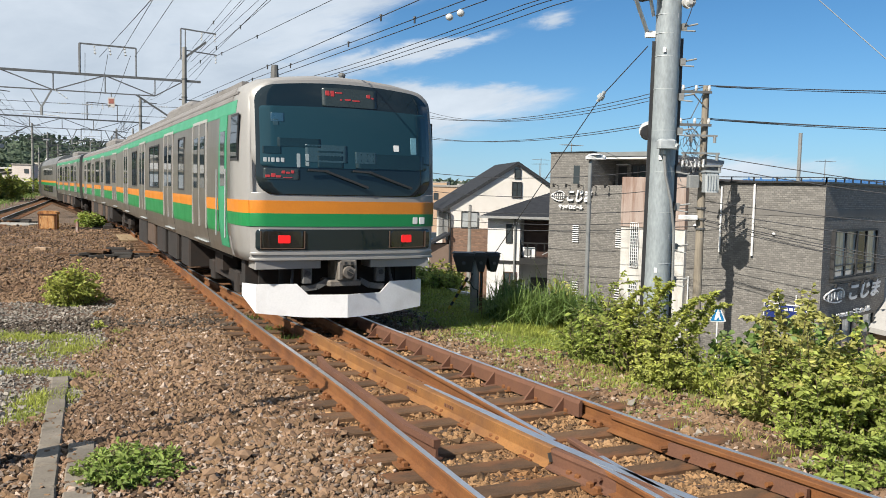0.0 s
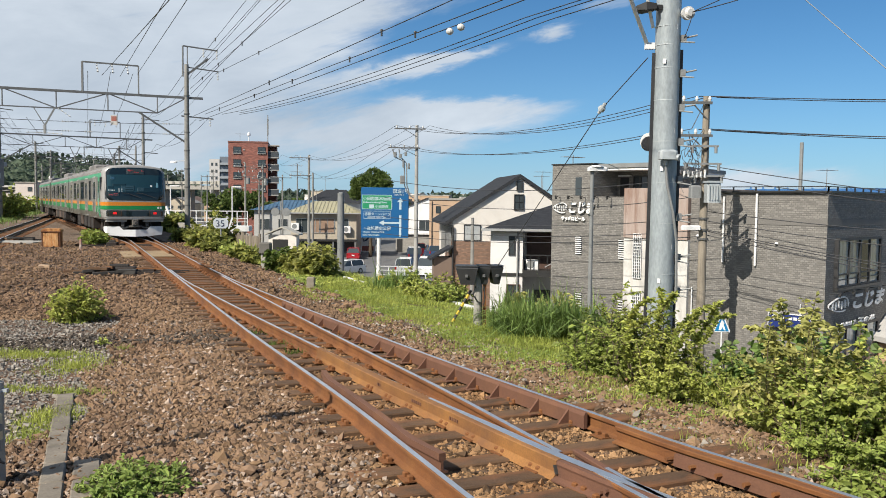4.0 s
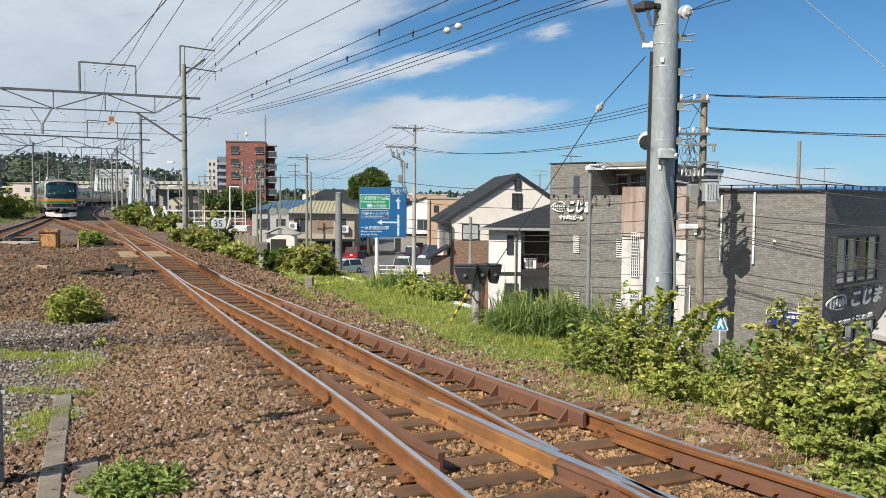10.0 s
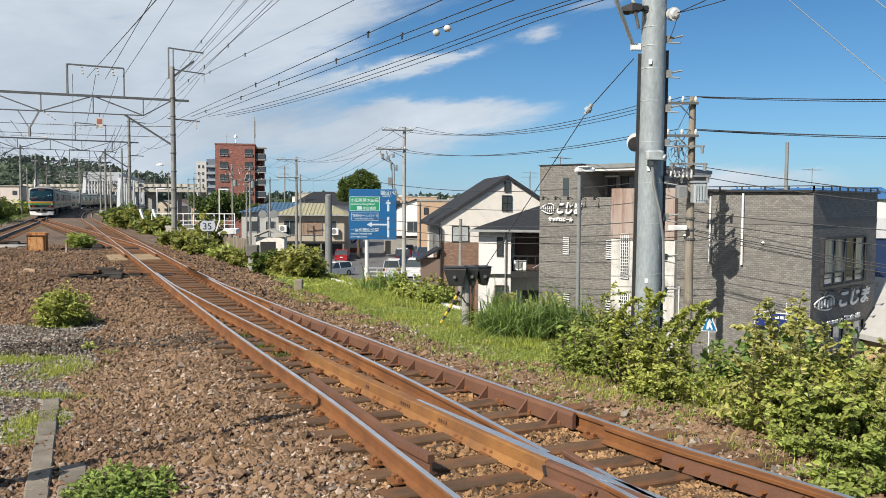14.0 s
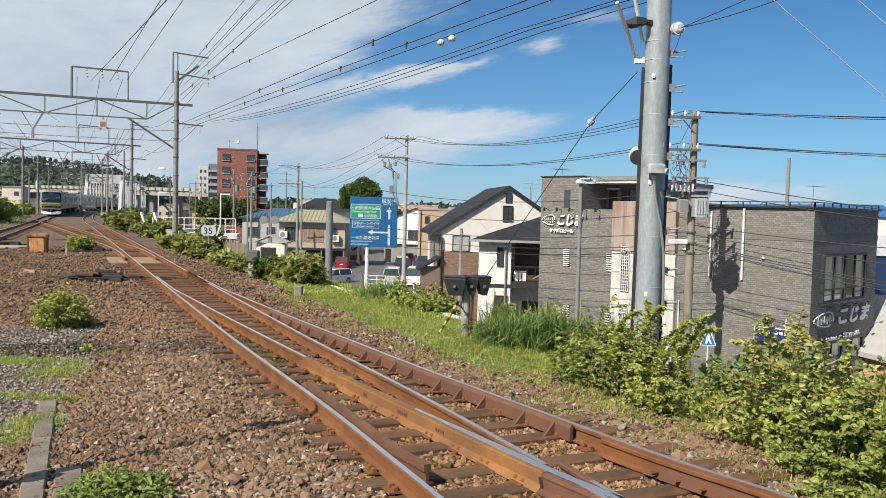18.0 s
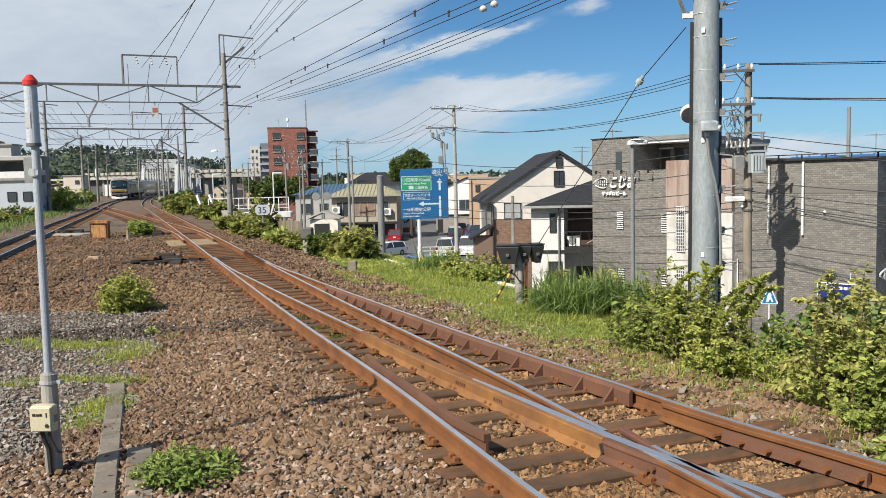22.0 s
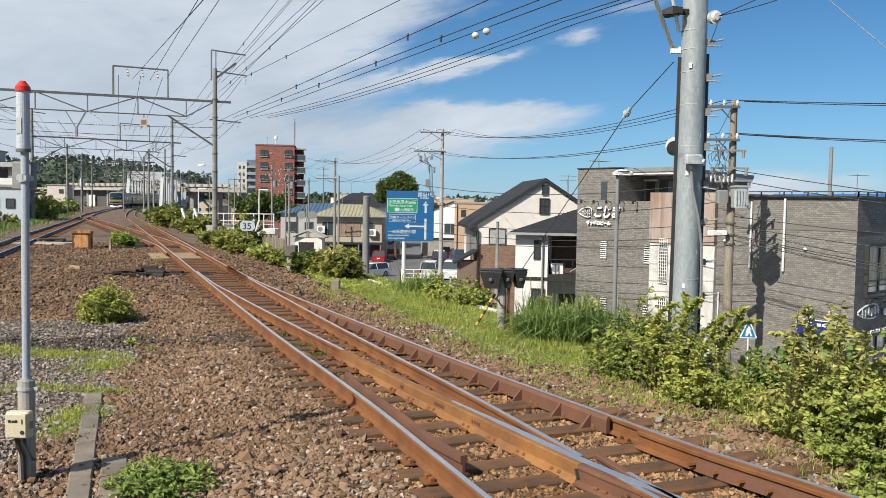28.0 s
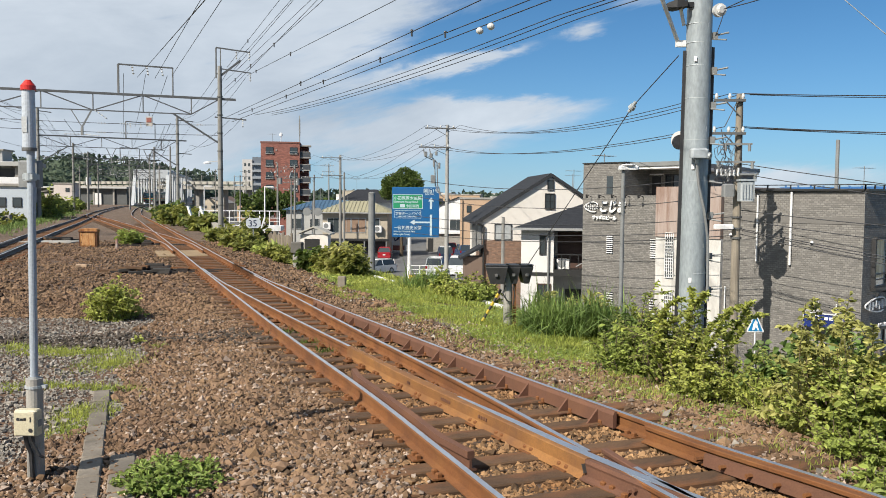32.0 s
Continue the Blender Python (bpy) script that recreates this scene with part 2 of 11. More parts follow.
M_DARKSTONE = surf("dark_brown_stone", (0.10, 0.078, 0.058), (0.062, 0.048, 0.036), rough=0.9, scale=0.8, mix=0.9, grain=45, bump=0.3, island=0.5)
M_GREYSTONE = surf("grey_gravel", (0.35, 0.315, 0.270), (0.215, 0.19, 0.16), rough=0.92, scale=0.6, mix=0.8, grain=45, grain_amount=0.2, bump=0.3, island=0.4)
M_DIRTYRUST = surf("dark_rusty_stone", (0.20, 0.115, 0.06), (0.11, 0.060, 0.032), rough=0.9, scale=0.9, mix=1.0, grain=45, grain_amount=0.22, bump=0.3, island=0.62, stain=(0.22, 0.10, 0.04), stain_scale=0.8, stain_amount=0.4)
M_RUST = surf("rusty_rail_side", (0.235, 0.088, 0.023), (0.13, 0.048, 0.015), rough=0.85, scale=2.2, mix=0.9, grain=70, grain_amount=0.25, bump=0.3, stain=(0.30, 0.13, 0.035), stain_scale=1.4, stain_amount=0.6)
M_OCHRE = surf("ochre_rusty_casting", (0.33, 0.150, 0.040), (0.20, 0.086, 0.028), rough=0.8, scale=1.8, mix=0.9, grain=60, grain_amount=0.2, bump=0.25, stain=(0.13, 0.06, 0.032), stain_scale=1.9, stain_amount=0.75)
M_SHINE = surf("worn_rail_head", (0.53, 0.56, 0.60), (0.38, 0.40, 0.43), rough=0.38, metal=0.75, scale=3, grain=120, grain_amount=0.12, bump=0.04, stretch=(1, 1, 1))
M_TIE = surf("timber_sleeper", (0.140, 0.076, 0.036), (0.072, 0.040, 0.021), rough=0.92, scale=3, mix=0.9, grain=40, grain_amount=0.25, bump=0.5, rand=0.25, stain=(0.23, 0.090, 0.030), stain_scale=1.3, stain_amount=1.0, stretch=(1, 2.5, 2.5))
M_CONC = surf("concrete", (0.42, 0.40, 0.36), (0.30, 0.285, 0.26), rough=0.9, scale=2.5, mix=0.8, grain=70, grain_amount=0.14, bump=0.2, stain=(0.16, 0.15, 0.13), stain_scale=1.4, stain_amount=0.45)
M_POLE = surf("concrete_pole", (0.31, 0.305, 0.285), (0.22, 0.215, 0.20), rough=0.9, scale=1.6, mix=0.8, grain=50, grain_amount=0.12, bump=0.15, stain=(0.14, 0.13, 0.11), stain_scale=0.9, stain_amount=0.5)
M_GANTRY = surf("weathered_portal_steel", (0.15, 0.155, 0.16), (0.10, 0.105, 0.11), rough=0.7, metal=0.1, scale=2, grain=40, bump=0.08)
M_GALV = surf("galvanised_steel", (0.50, 0.54, 0.555), (0.38, 0.42, 0.435), rough=0.5, metal=0.15, scale=2.6, mix=0.9, grain=20, grain_amount=0.12, bump=0.06, stain=(0.62, 0.65, 0.67), stain_scale=3.2, stain_amount=0.5)
M_DARKSTEEL = surf("weathered_dark_steel", (0.17, 0.17, 0.165), (0.11, 0.11, 0.11), rough=0.7, metal=0.3, scale=3, grain=40, bump=0.1)
M_GREYSTEEL = surf("grey_painted_steel", (0.27, 0.28, 0.28), (0.20, 0.205, 0.20), rough=0.65, metal=0.1, scale=2, grain=40, bump=0.08)
M_BLACK = surf("black_plastic", (0.03, 0.03, 0.032), (0.05, 0.05, 0.05), rough=0.5, scale=4, grain=60, bump=0.05)
M_WIRE = surf("wire_sheath", (0.045, 0.045, 0.05), (0.07, 0.07, 0.07), rough=0.6, scale=4, grain=20, bump=0)
M_WHITE = surf("white_paint", (0.90, 0.90, 0.89), (0.80, 0.80, 0.79), rough=0.55, scale=3, grain=40, grain_amount=0.04, bump=0.04, stain=(0.45, 0.42, 0.37), stain_scale=2.5, stain_amount=0.25)
M_PORCELAIN = surf("porcelain", (0.72, 0.72, 0.70), (0.6, 0.6, 0.58), rough=0.2, scale=8, grain=20, grain_amount=0.04, bump=0)
M_GLASS = glass("window_glass", (0.045, 0.055, 0.06), 0.04)
M_BARK = surf("bark", (0.13, 0.095, 0.06), (0.08, 0.06, 0.04), rough=0.95, scale=9, grain=40, bump=0.6)
M_LEAF = leaf_mat("shrub_leaf", (0.40, 0.47, 0.11), (0.25, 0.33, 0.075))
M_LEAFY = leaf_mat("yellow_green_leaf", (0.55, 0.575, 0.15), (0.40, 0.46, 0.105))
M_SHRUB = leaf_mat("bush_leaf", (0.46, 0.51, 0.125), (0.30, 0.375, 0.085))
M_HEDGE = leaf_mat("hedge_leaf", (0.37, 0.37, 0.085), (0.15, 0.19, 0.045))
M_LEAFD = leaf_mat("dark_leaf", (0.15, 0.21, 0.045), (0.09, 0.14, 0.03))
M_WEED = leaf_mat("bright_weed_leaf", (0.36, 0.45, 0.12), (0.24, 0.34, 0.075))
M_OLIVE = leaf_mat("olive_leaf", (0.56, 0.54, 0.18), (0.36, 0.37, 0.11))
M_VINE = leaf_mat("vine_leaf", (0.22, 0.32, 0.09), (0.14, 0.23, 0.06))
M_GRASS = leaf_mat("grass_blade", (0.48, 0.52, 0.11), (0.31, 0.38, 0.075))
M_REED = leaf_mat("reed_blade", (0.27, 0.37, 0.10), (0.15, 0.24, 0.065))
M_TREE = leaf_mat("tree_leaf", (0.15, 0.21, 0.05), (0.09, 0.14, 0.032))
M_ASPHALT = surf("asphalt", (0.15, 0.15, 0.15), (0.11, 0.11, 0.11), rough=0.93, scale=0.5, grain=30, grain_amount=0.2, bump=0.2)
M_UNDERDARK = surf("tarred_board", (0.05, 0.045, 0.04), (0.03, 0.027, 0.024), rough=0.85, scale=3, grain=30, bump=0.2)

# ---------------------------------------------------------------- building tools
class Shape:
    """Gathers faces for one mesh."""

    def __init__(self):
        self.v, self.f = [], []

    def add(self, verts, faces):
        n = len(self.v)
        self.v.extend(tuple(p) for p in verts)
        self.f.extend(tuple(i + n for i in face) for face in faces)
        return self

    def box(self, x0, x1, y0, y1, z0, z1, m=None):
        v = [Vector((x, y, z)) for z in (z0, z1) for x, y in ((x0, y0), (x1, y0), (x1, y1), (x0, y1))]
        if m is not None:
            v = [m @ p for p in v]
        return self.add(v, [(3, 2, 1, 0), (4, 5, 6, 7), (0, 1, 5, 4), (1, 2, 6, 5), (2, 3, 7, 6), (3, 0, 4, 7)])

    def cbox(self, x0, x1, y0, y1, z0, z1, b=0.02, m=None):
        """A box with chamfered upright and top edges."""
        rings = []
        for z, s in ((z0, 0), (z1 - b, 0), (z1, b)):
            r = [(x0 + s + b, y0 + s), (x1 - s - b, y0 + s), (x1 - s, y0 + s + b), (x1 - s, y1 - s - b), (x1 - s - b, y1 - s), (x0 + s + b, y1 - s), (x0 + s, y1 - s - b), (x0 + s, y0 + s + b)]
            rings.append([Vector((x, y, z)) for x, y in r])
        if m is not None:
            rings = [[m @ p for p in r] for r in rings]
        return self.loft(rings)

    def loft(self, rings, closed=True, caps=True):
        n, k = len(rings[0]), len(self.v)
        for r in rings:
            self.v.extend(tuple(p) for p in r)
        for a in range(len(rings) - 1):
            for i in range(n if closed else n - 1):
                j = (i + 1) % n
                self.f.append((k + a * n + i, k + a * n + j, k + (a + 1) * n + j, k + (a + 1) * n + i))
        if caps and closed:
            self.f.append(tuple(k + i for i in reversed(range(n))))
            self.f.append(tuple(k + (len(rings) - 1) * n + i for i in range(n)))
        return self

    def tube(self, p, q, r0, r1=None, n=8, caps=True):
        p, q = Vector(p), Vector(q)
        r1 = r0 if r1 is None else r1
        d = (q - p)
        if d.length < 1e-6:
            return self
        rot = d.to_track_quat("Z", "Y").to_matrix()
        ring = [rot @ Vector((math.cos(2 * math.pi * i / n), math.sin(2 * math.pi * i / n), 0)) for i in range(n)]
        return self.loft([[p + r0 * c for c in ring], [q + r1 * c for c in ring]], True, caps)

    def chain(self, pts, r, n=5):
        """A bent bar or wire through points."""
        pts = [Vector(p) for p in pts]
        rings = []
        for i, p in enumerate(pts):
            d = (pts[min(i + 1, len(pts) - 1)] - pts[max(i - 1, 0)]).normalized()
            rot = d.to_track_quat("Z", "Y").to_matrix()
            rr = r[i] if isinstance(r, (list, tuple)) else r
            rings.append([p + rot @ Vector((rr * math.cos(2 * math.pi * k / n), rr * math.sin(2 * math.pi * k / n), 0)) for k in range(n)])
        return self.loft(rings)

    def bar(self, p, q, w, h, up=(0, 0, 1)):
        """A square bar from p to q."""
        p, q = Vector(p), Vector(q)
        d = (q - p).normalized()
        side = d.cross(Vector(up))
        if side.length < 1e-4:
            side = Vector((1, 0, 0))
        side.normalize()
        top = side.cross(d).normalized()
        c = [side * (sx * w / 2) + top * (sz * h / 2) for sx, sz in ((-1, -1), (1, -1), (1, 1), (-1, 1))]
        return self.loft([[p + o for o in c], [q + o for o in c]])

    def dome(self, c, r, h, n=10, k=4):
        c = Vector(c)
        rings = [[c + Vector((r * math.cos(a) * math.cos(2 * math.pi * i / n), r * math.cos(a) * math.sin(2 * math.pi * i / n), h * math.sin(a))) for i in range(n)]
                 for a in [math.pi / 2 * j / k * 0.97 for j in range(k + 1)]]
        return self.loft(rings)

    def prism(self, poly, d, m=None):
        """A flat polygon in x and z, thickened along y by d."""
        a = [Vector((x, 0, z)) for x, z in poly]
        b = [Vector((x, d, z)) for x, z in poly]
        if m is not None:
            a, b = [m @ p for p in a], [m @ p for p in b]
        return self.loft([a, b])

    def mesh(self, name, smooth=False):
        me = bpy.data.meshes.new(name)
        me.from_pydata(self.v, [], self.f)
        if smooth:
            me.polygons.foreach_set("use_smooth", [True] * len(me.polygons))
        me.update()
        return me


def part(name, shape, material, parent=None, label="", smooth=False, m=None):
    """One mesh object, under a thing or a part."""
    me = shape if isinstance(shape, bpy.types.Mesh) else shape.mesh(name, smooth)
    if material is not None and not me.materials:
        me.materials.append(material)
    ob = new(name, me)
    ob.parent = parent
    if m is not None:
        ob.matrix_basis = m
    if label:
        ob["label"] = label
    return ob


def thing(name, m, label, category, group="", kind=""):
    ob = new(name)
    ob.matrix_basis = m
    return tagged(ob, label, category, group, kind)


def fix_normals(me):
    bm = bmesh.new()
    bm.from_mesh(me)
    bmesh.ops.recalc_face_normals(bm, faces=bm.faces)
    bm.to_mesh(me)
    bm.free()
    return me


def spline(pts, step=0.5):
    """A smooth line through plan points, as points at even steps, and their headings."""
    P = [np.array(p, float) for p in pts]
    out = []
    for i in range(len(P) - 1):
        p0, p1, p2, p3 = P[max(i - 1, 0)], P[i], P[i + 1], P[min(i + 2, len(P) - 1)]
        if i == 0:
            p0 = 2 * p1 - p2
        if i == len(P) - 2:
            p3 = 2 * p2 - p1
        n = max(int(np.linalg.norm(p2 - p1) / 0.25), 2)
        for t in np.linspace(0, 1, n, endpoint=False):
            out.append(0.5 * (2 * p1 + (p2 - p0) * t + (2 * p0 - 5 * p1 + 4 * p2 - p3) * t * t + (3 * p1 - p0 - 3 * p2 + p3) * t ** 3))
    out.append(P[-1])
    out = np.array(out)
    s = np.r_[0, np.cumsum(np.hypot(*np.diff(out, axis=0).T))]
    k = np.arange(0, s[-1], step)
    return np.c_[np.interp(k, s, out[:, 0]), np.interp(k, s, out[:, 1])]


def headings(line):
    d = np.gradient(line, axis=0)
    return d / np.linalg.norm(d, axis=1)[:, None]


def offset(line, by):
    """The line shifted to its right."""
    d = headings(line)
    return line + by * np.c_[d[:, 1], -d[:, 0]]

# ---------------------------------------------------------------- the lie of the land
CU, SU = math.cos(radians(23.5)), math.sin(radians(23.5))
LOW = -5.6                       # level of the town below the embankment


def uv(x, y):
    """Across the line (to the right) and along it."""
    return CU * x + SU * (y - 6.2), -SU * x + CU * (y - 6.2)


def xy(u, v):
    return CU * u - SU * v, 6.2 + SU * u + CU * v


def smooth(a, b, t):
    t = np.clip((t - a) / (b - a), 0, 1)
    return t * t * (3 - 2 * t)


def ground_z(x, y):
    u, v = uv(np.asarray(x, float), np.asarray(y, float))
    edge = 5.6 - 1.2 * smooth(15, 45, v)
    z = -0.20 - 0.15 * smooth(3.2, edge, u) + (LOW + 0.35) * np.clip((u - edge) / 7.5, 0, 1)
    z = z - 1.1 * smooth(-9.5, -13.5, u)
    return z


def build_ground():
    us = np.r_[-900, -500, -300, -180, -110, -70, -45, -30, np.arange(-22, 20, 0.5), 25, 35, 50, 80, 130, 200, 320, 520, 900]
    vs = np.r_[-120, -60, -30, -15, np.arange(-8, 60, 0.6), np.arange(60, 130, 3), 140, 160, 190, 230, 300, 400, 550, 800, 1200, 1800]
    U, V = np.meshgrid(us, vs)
    X, Y = xy(U, V)
    Z = ground_z(X, Y)
    rough_ = np.array([noise.noise((a * 0.9, b * 0.9, 3)) for a, b in zip(X.ravel(), Y.ravel())]).reshape(X.shape)
    Z += rough_ * 0.10 * smooth(4.0, 6.0, U) * (U < 30) - 0.06
    nv, nu = U.shape
    idx = np.arange(nv * nu).reshape(nv, nu)
    me = bpy.data.meshes.new("ground")
    me.from_pydata(np.c_[X.ravel(), Y.ravel(), Z.ravel()].tolist(), [], np.c_[idx[:-1, :-1].ravel(), idx[:-1, 1:].ravel(), idx[1:, 1:].ravel(), idx[1:, :-1].ravel()].tolist())
    me.materials.append(surf("soil_and_weeds", (0.26, 0.20, 0.115), (0.19, 0.20, 0.065), rough=0.95, scale=0.7, mix=1.0, grain=18, grain_amount=0.3, bump=0.6, bump_scale=9, bump_dist=0.03))
    me.polygons.foreach_set("use_smooth", [True] * len(me.polygons))
    tagged(new("ground", me), "earth embankment with weeds above a low town", "ground", kind="structure")


def sheet(name, label, u0, u1, v0, v1, lift, material, nu=40, nv=120, wave=0.0):
    us, vs = np.linspace(u0, u1, nu), v0 + (v1 - v0) * np.linspace(0, 1, nv) ** 2
    U, V = np.meshgrid(us, vs)
    X, Y = xy(U, V)
    Z = ground_z(X, Y) + lift
    if wave:
        Z += wave * np.array([noise.noise((a * 2.3, b * 2.3, 0)) + 0.6 * noise.noise((a * 6, b * 6, 5)) for a, b in zip(X.ravel(), Y.ravel())]).reshape(X.shape)
    idx = np.arange(nu * nv).reshape(nv, nu)
    me = bpy.data.meshes.new(name)
    me.from_pydata(np.c_[X.ravel(), Y.ravel(), Z.ravel()].tolist(), [], np.c_[idx[:-1, :-1].ravel(), idx[:-1, 1:].ravel(), idx[1:, 1:].ravel(), idx[1:, :-1].ravel()].tolist())
    me.materials.append(material)
    me.polygons.foreach_set("use_smooth", [True] * len(me.polygons))
    return tagged(new(name, me), label, name.replace("_", " "), kind="structure")


build_ground()
# base colours kept far below the stones': shade in the gaps is painted in
M_BED = surf("ballast_bed", (0.12, 0.072, 0.044), (0.075, 0.046, 0.03), rough=0.95, scale=1.3, mix=0.9, grain=16, grain_amount=0.55, bump=1.0, bump_scale=15, bump_dist=0.06, stain=(0.32, 0.16, 0.07), stain_scale=0.35, stain_amount=0.4)
sheet("ballast_bed", "brown rust-stained ballast bed under the tracks", -9.2, 3.1, -8, 39, 0.01, M_BED, 60, 200, 0.018)
M_BEDFAR = surf("far_ballast", (0.195, 0.130, 0.085), (0.10, 0.066, 0.044), rough=0.95, scale=0.9, mix=0.9, grain=7, grain_amount=0.5, bump=1.0, bump_scale=9, bump_dist=0.08, stain=(0.10, 0.075, 0.05), stain_scale=0.25, stain_amount=0.6)
sheet("ballast_bed", "brown ballast bed behind the turnout", -9.2, 3.1, -40, -8, 0.01, M_BED, 20, 40, 0.018)
sheet("ballast_bed", "brown weathered ballast bed farther down the line", -13.5, 3.1, 39, 330, 0.012, M_BEDFAR, 50, 150, 0.02)
sheet("road", "grey asphalt car park and street below the line", 13.2, 70, -60, 330, 0.03, M_ASPHALT, 8, 40)

# ---------------------------------------------------------------- tracks
GAUGE = 1.132                    # between the rail heads' middles
RAIL_A = spline([(11.4, -20.6), (2.9, -0.6), (1.5, 2.7), (0.35, 5.39), (-0.24, 6.8), (-1.09, 8.81), (-3.05, 13.15), (-6.61, 21.34), (-10.55, 30.5), (-14.1, 38.7), (-26.4, 67.0), (-40.0, 98.3), (-56.6, 140.4), (-65.8, 165.0), (-74.3, 189.0), (-78.9, 205.0), (-83.2, 225.0), (-88.2, 249.0), (-104, 318), (-129, 420), (-155, 530)], 0.25)
LINE_R = offset(RAIL_A, GAUGE / 2)
RAIL_C = offset(RAIL_A, GAUGE)
RAIL_D = spline([(9.6, -4.0), (6.4, 0.6), (4.45, 3.3), (2.84, 5.9), (2.10, 7.0), (1.36, 8.32), (0.32, 10.2), (-0.42, 11.6), (-1.42, 13.55), (-2.78, 16.23), (-4.15, 19.0), (-5.52, 21.85), (-9.5, 31.0)], 0.25)
RAIL_B = offset(RAIL_D, -GAUGE)
LINE_X = spline([(-10.9, 32.2), (-12.9, 36.8), (-15.1, 41.2), (-18.9, 48.4), (-23.9, 58.0), (-32.9, 75.0), (-41.0, 90.2), (-46.4, 102.3), (-52.5, 117.5)], 0.5)
LINE_L = spline([(5.2, -28.5), (-2.5, -8.5), (-10.4, 12.0), (-18.7, 33.0), (-25.2, 49.3), (-34.3, 72.5), (-43.0, 94.0), (-52.5, 117.5), (-61.0, 140.0), (-70.4, 165.0), (-79.0, 189.0), (-83.7, 205.0), (-88.0, 225.0), (-93.0, 249.0), (-109, 318), (-134, 420), (-160, 530)], 0.5)
RAIL_PROFILE = [(-0.064, -0.153), (0.064, -0.153), (0.064, -0.142), (0.010, -0.125), (0.009, -0.045), (0.031, -0.034), (0.0325, -0.006), (0.026, 0.0), (-0.026, 0.0), (-0.0325, -0.006), (-0.031, -0.034), (-0.009, -0.045), (-0.010, -0.125), (-0.064, -0.142)]


def sweep(line, profile, z=0.0):
    d = headings(line)
    right = np.c_[d[:, 1], -d[:, 0]]
    s = Shape()
    s.loft([[(p[0] + r[0] * a, p[1] + r[1] * a, z + b) for a, b in profile] for p, r in zip(line, right)])
    return s


def cut(line, y0, y1):
    return line[(line[:, 1] >= y0) & (line[:, 1] <= y1)]


def rail(line, parent, shine=True, material=M_RUST, coarse=1, lift=0.0):
    line = line[::coarse]
    r = part("rail", sweep(line, RAIL_PROFILE, lift), material, parent, smooth=False)
    if shine:
        part("running_surface", sweep(line, [(-0.021, 0.0), (0.027, 0.0), (0.027, 0.0015), (-0.021, 0.0015)], lift), M_SHINE, r, "polished rail head")
    return r


near_track = thing("turnout_track", Matrix(), "rusty diverging railway track on timber sleepers in brown ballast", "railway track", kind="structure")
rail(RAIL_A[(RAIL_A[:, 1] < 70)], near_track)
rail(cut(RAIL_D, -4, 24.5), near_track)
rail(cut(RAIL_B, 6.15, 24.0), near_track)
rail(cut(RAIL_B, -5, 6.15), near_track)
rail(cut(RAIL_C, 6.6, 26.0), near_track)
rail(cut(RAIL_C, -22, 6.6), near_track)
rail(cut(RAIL_C, 22.0, 70), near_track)
far_track = thing("crossover_track", Matrix(), "rusty crossover joining two railway tracks", "railway track", kind="structure")
for side in (-1, 1):
    rail(offset(LINE_X, side * GAUGE / 2), far_track)
main_track = thing("main_track", Matrix(), "railway track with dark weathered rails curving away", "railway track", kind="structure")
for side in (-1, 1):
    rail(offset(LINE_L, side * GAUGE / 2), main_track, material=M_DARKSTEEL)
    rail(offset(LINE_L, side * (GAUGE / 2 - 0.11))[30:150], main_track, shine=False, material=M_DARKSTEEL)
second_track = thing("second_track", Matrix(), "railway track curving beside the main one", "railway track", kind="structure")
rail(RAIL_A[RAIL_A[:, 1] >= 70], second_track, coarse=2)
rail(RAIL_C[RAIL_C[:, 1] >= 70], second_track, coarse=2)


def tie_mesh(length, wide=0.22):
    s = Shape()
    s.cbox(-length / 2, length / 2, -wide / 2, wide / 2, -0.2, 0.0, 0.012)
    return s.mesh("sleeper")


def ties(line, parent, y0, y1, step, length_at, shift_at=None, top=-0.146, rng=random.Random(5)):
    """Sleepers square to a line."""
    sel = cut(line, y0, y1)
    s = np.r_[0, np.cumsum(np.hypot(*np.diff(sel, axis=0).T))]
    d = headings(sel)
    made = {}
    for k in np.arange(0, s[-1], step):
        i = int(np.searchsorted(s, k).clip(0, len(sel) - 1))
        length = round(length_at(sel[i][1]), 1)
        if length not in made:
            made[length] = tie_mesh(length)
            made[length].materials.append(M_TIE)
        sh = shift_at(sel[i][1]) if shift_at else 0
        r = np.array([d[i][1], -d[i][0]])
        p = sel[i] + r * sh
        ob = part("sleeper", made[length], None, parent)
        ob.matrix_basis = Matrix.Translation((p[0], p[1], top + rng.uniform(-0.01, 0.008))) @ Matrix.Rotation(math.atan2(r[1], r[0]) + rng.uniform(-0.015, 0.015), 4, "Z")


def spread(y):
    """How far the two diverging lines have drawn apart."""
    return float(np.interp(y, [4, 6, 8, 10, 13, 16, 19, 22], [2.6, 2.0, 1.45, 1.0, 0.62, 0.33, 0.12, 0.0]))


ties(LINE_R, near_track, 2.0, 22.0, 0.58, lambda y: 2.1 + spread(y), lambda y: spread(y) / 2 - 0.04)
ties(LINE_R, near_track, -20.0, 2.0, 0.62, lambda y: 2.2)
ties(LINE_R, near_track, 22.0, 70.0, 0.62, lambda y: 2.2)
ties(LINE_X, far_track, 36.0, 101.0, 0.66, lambda y: 2.3)
ties(LINE_L, main_track, 20.0, 100.0, 0.66, lambda y: 2.2)

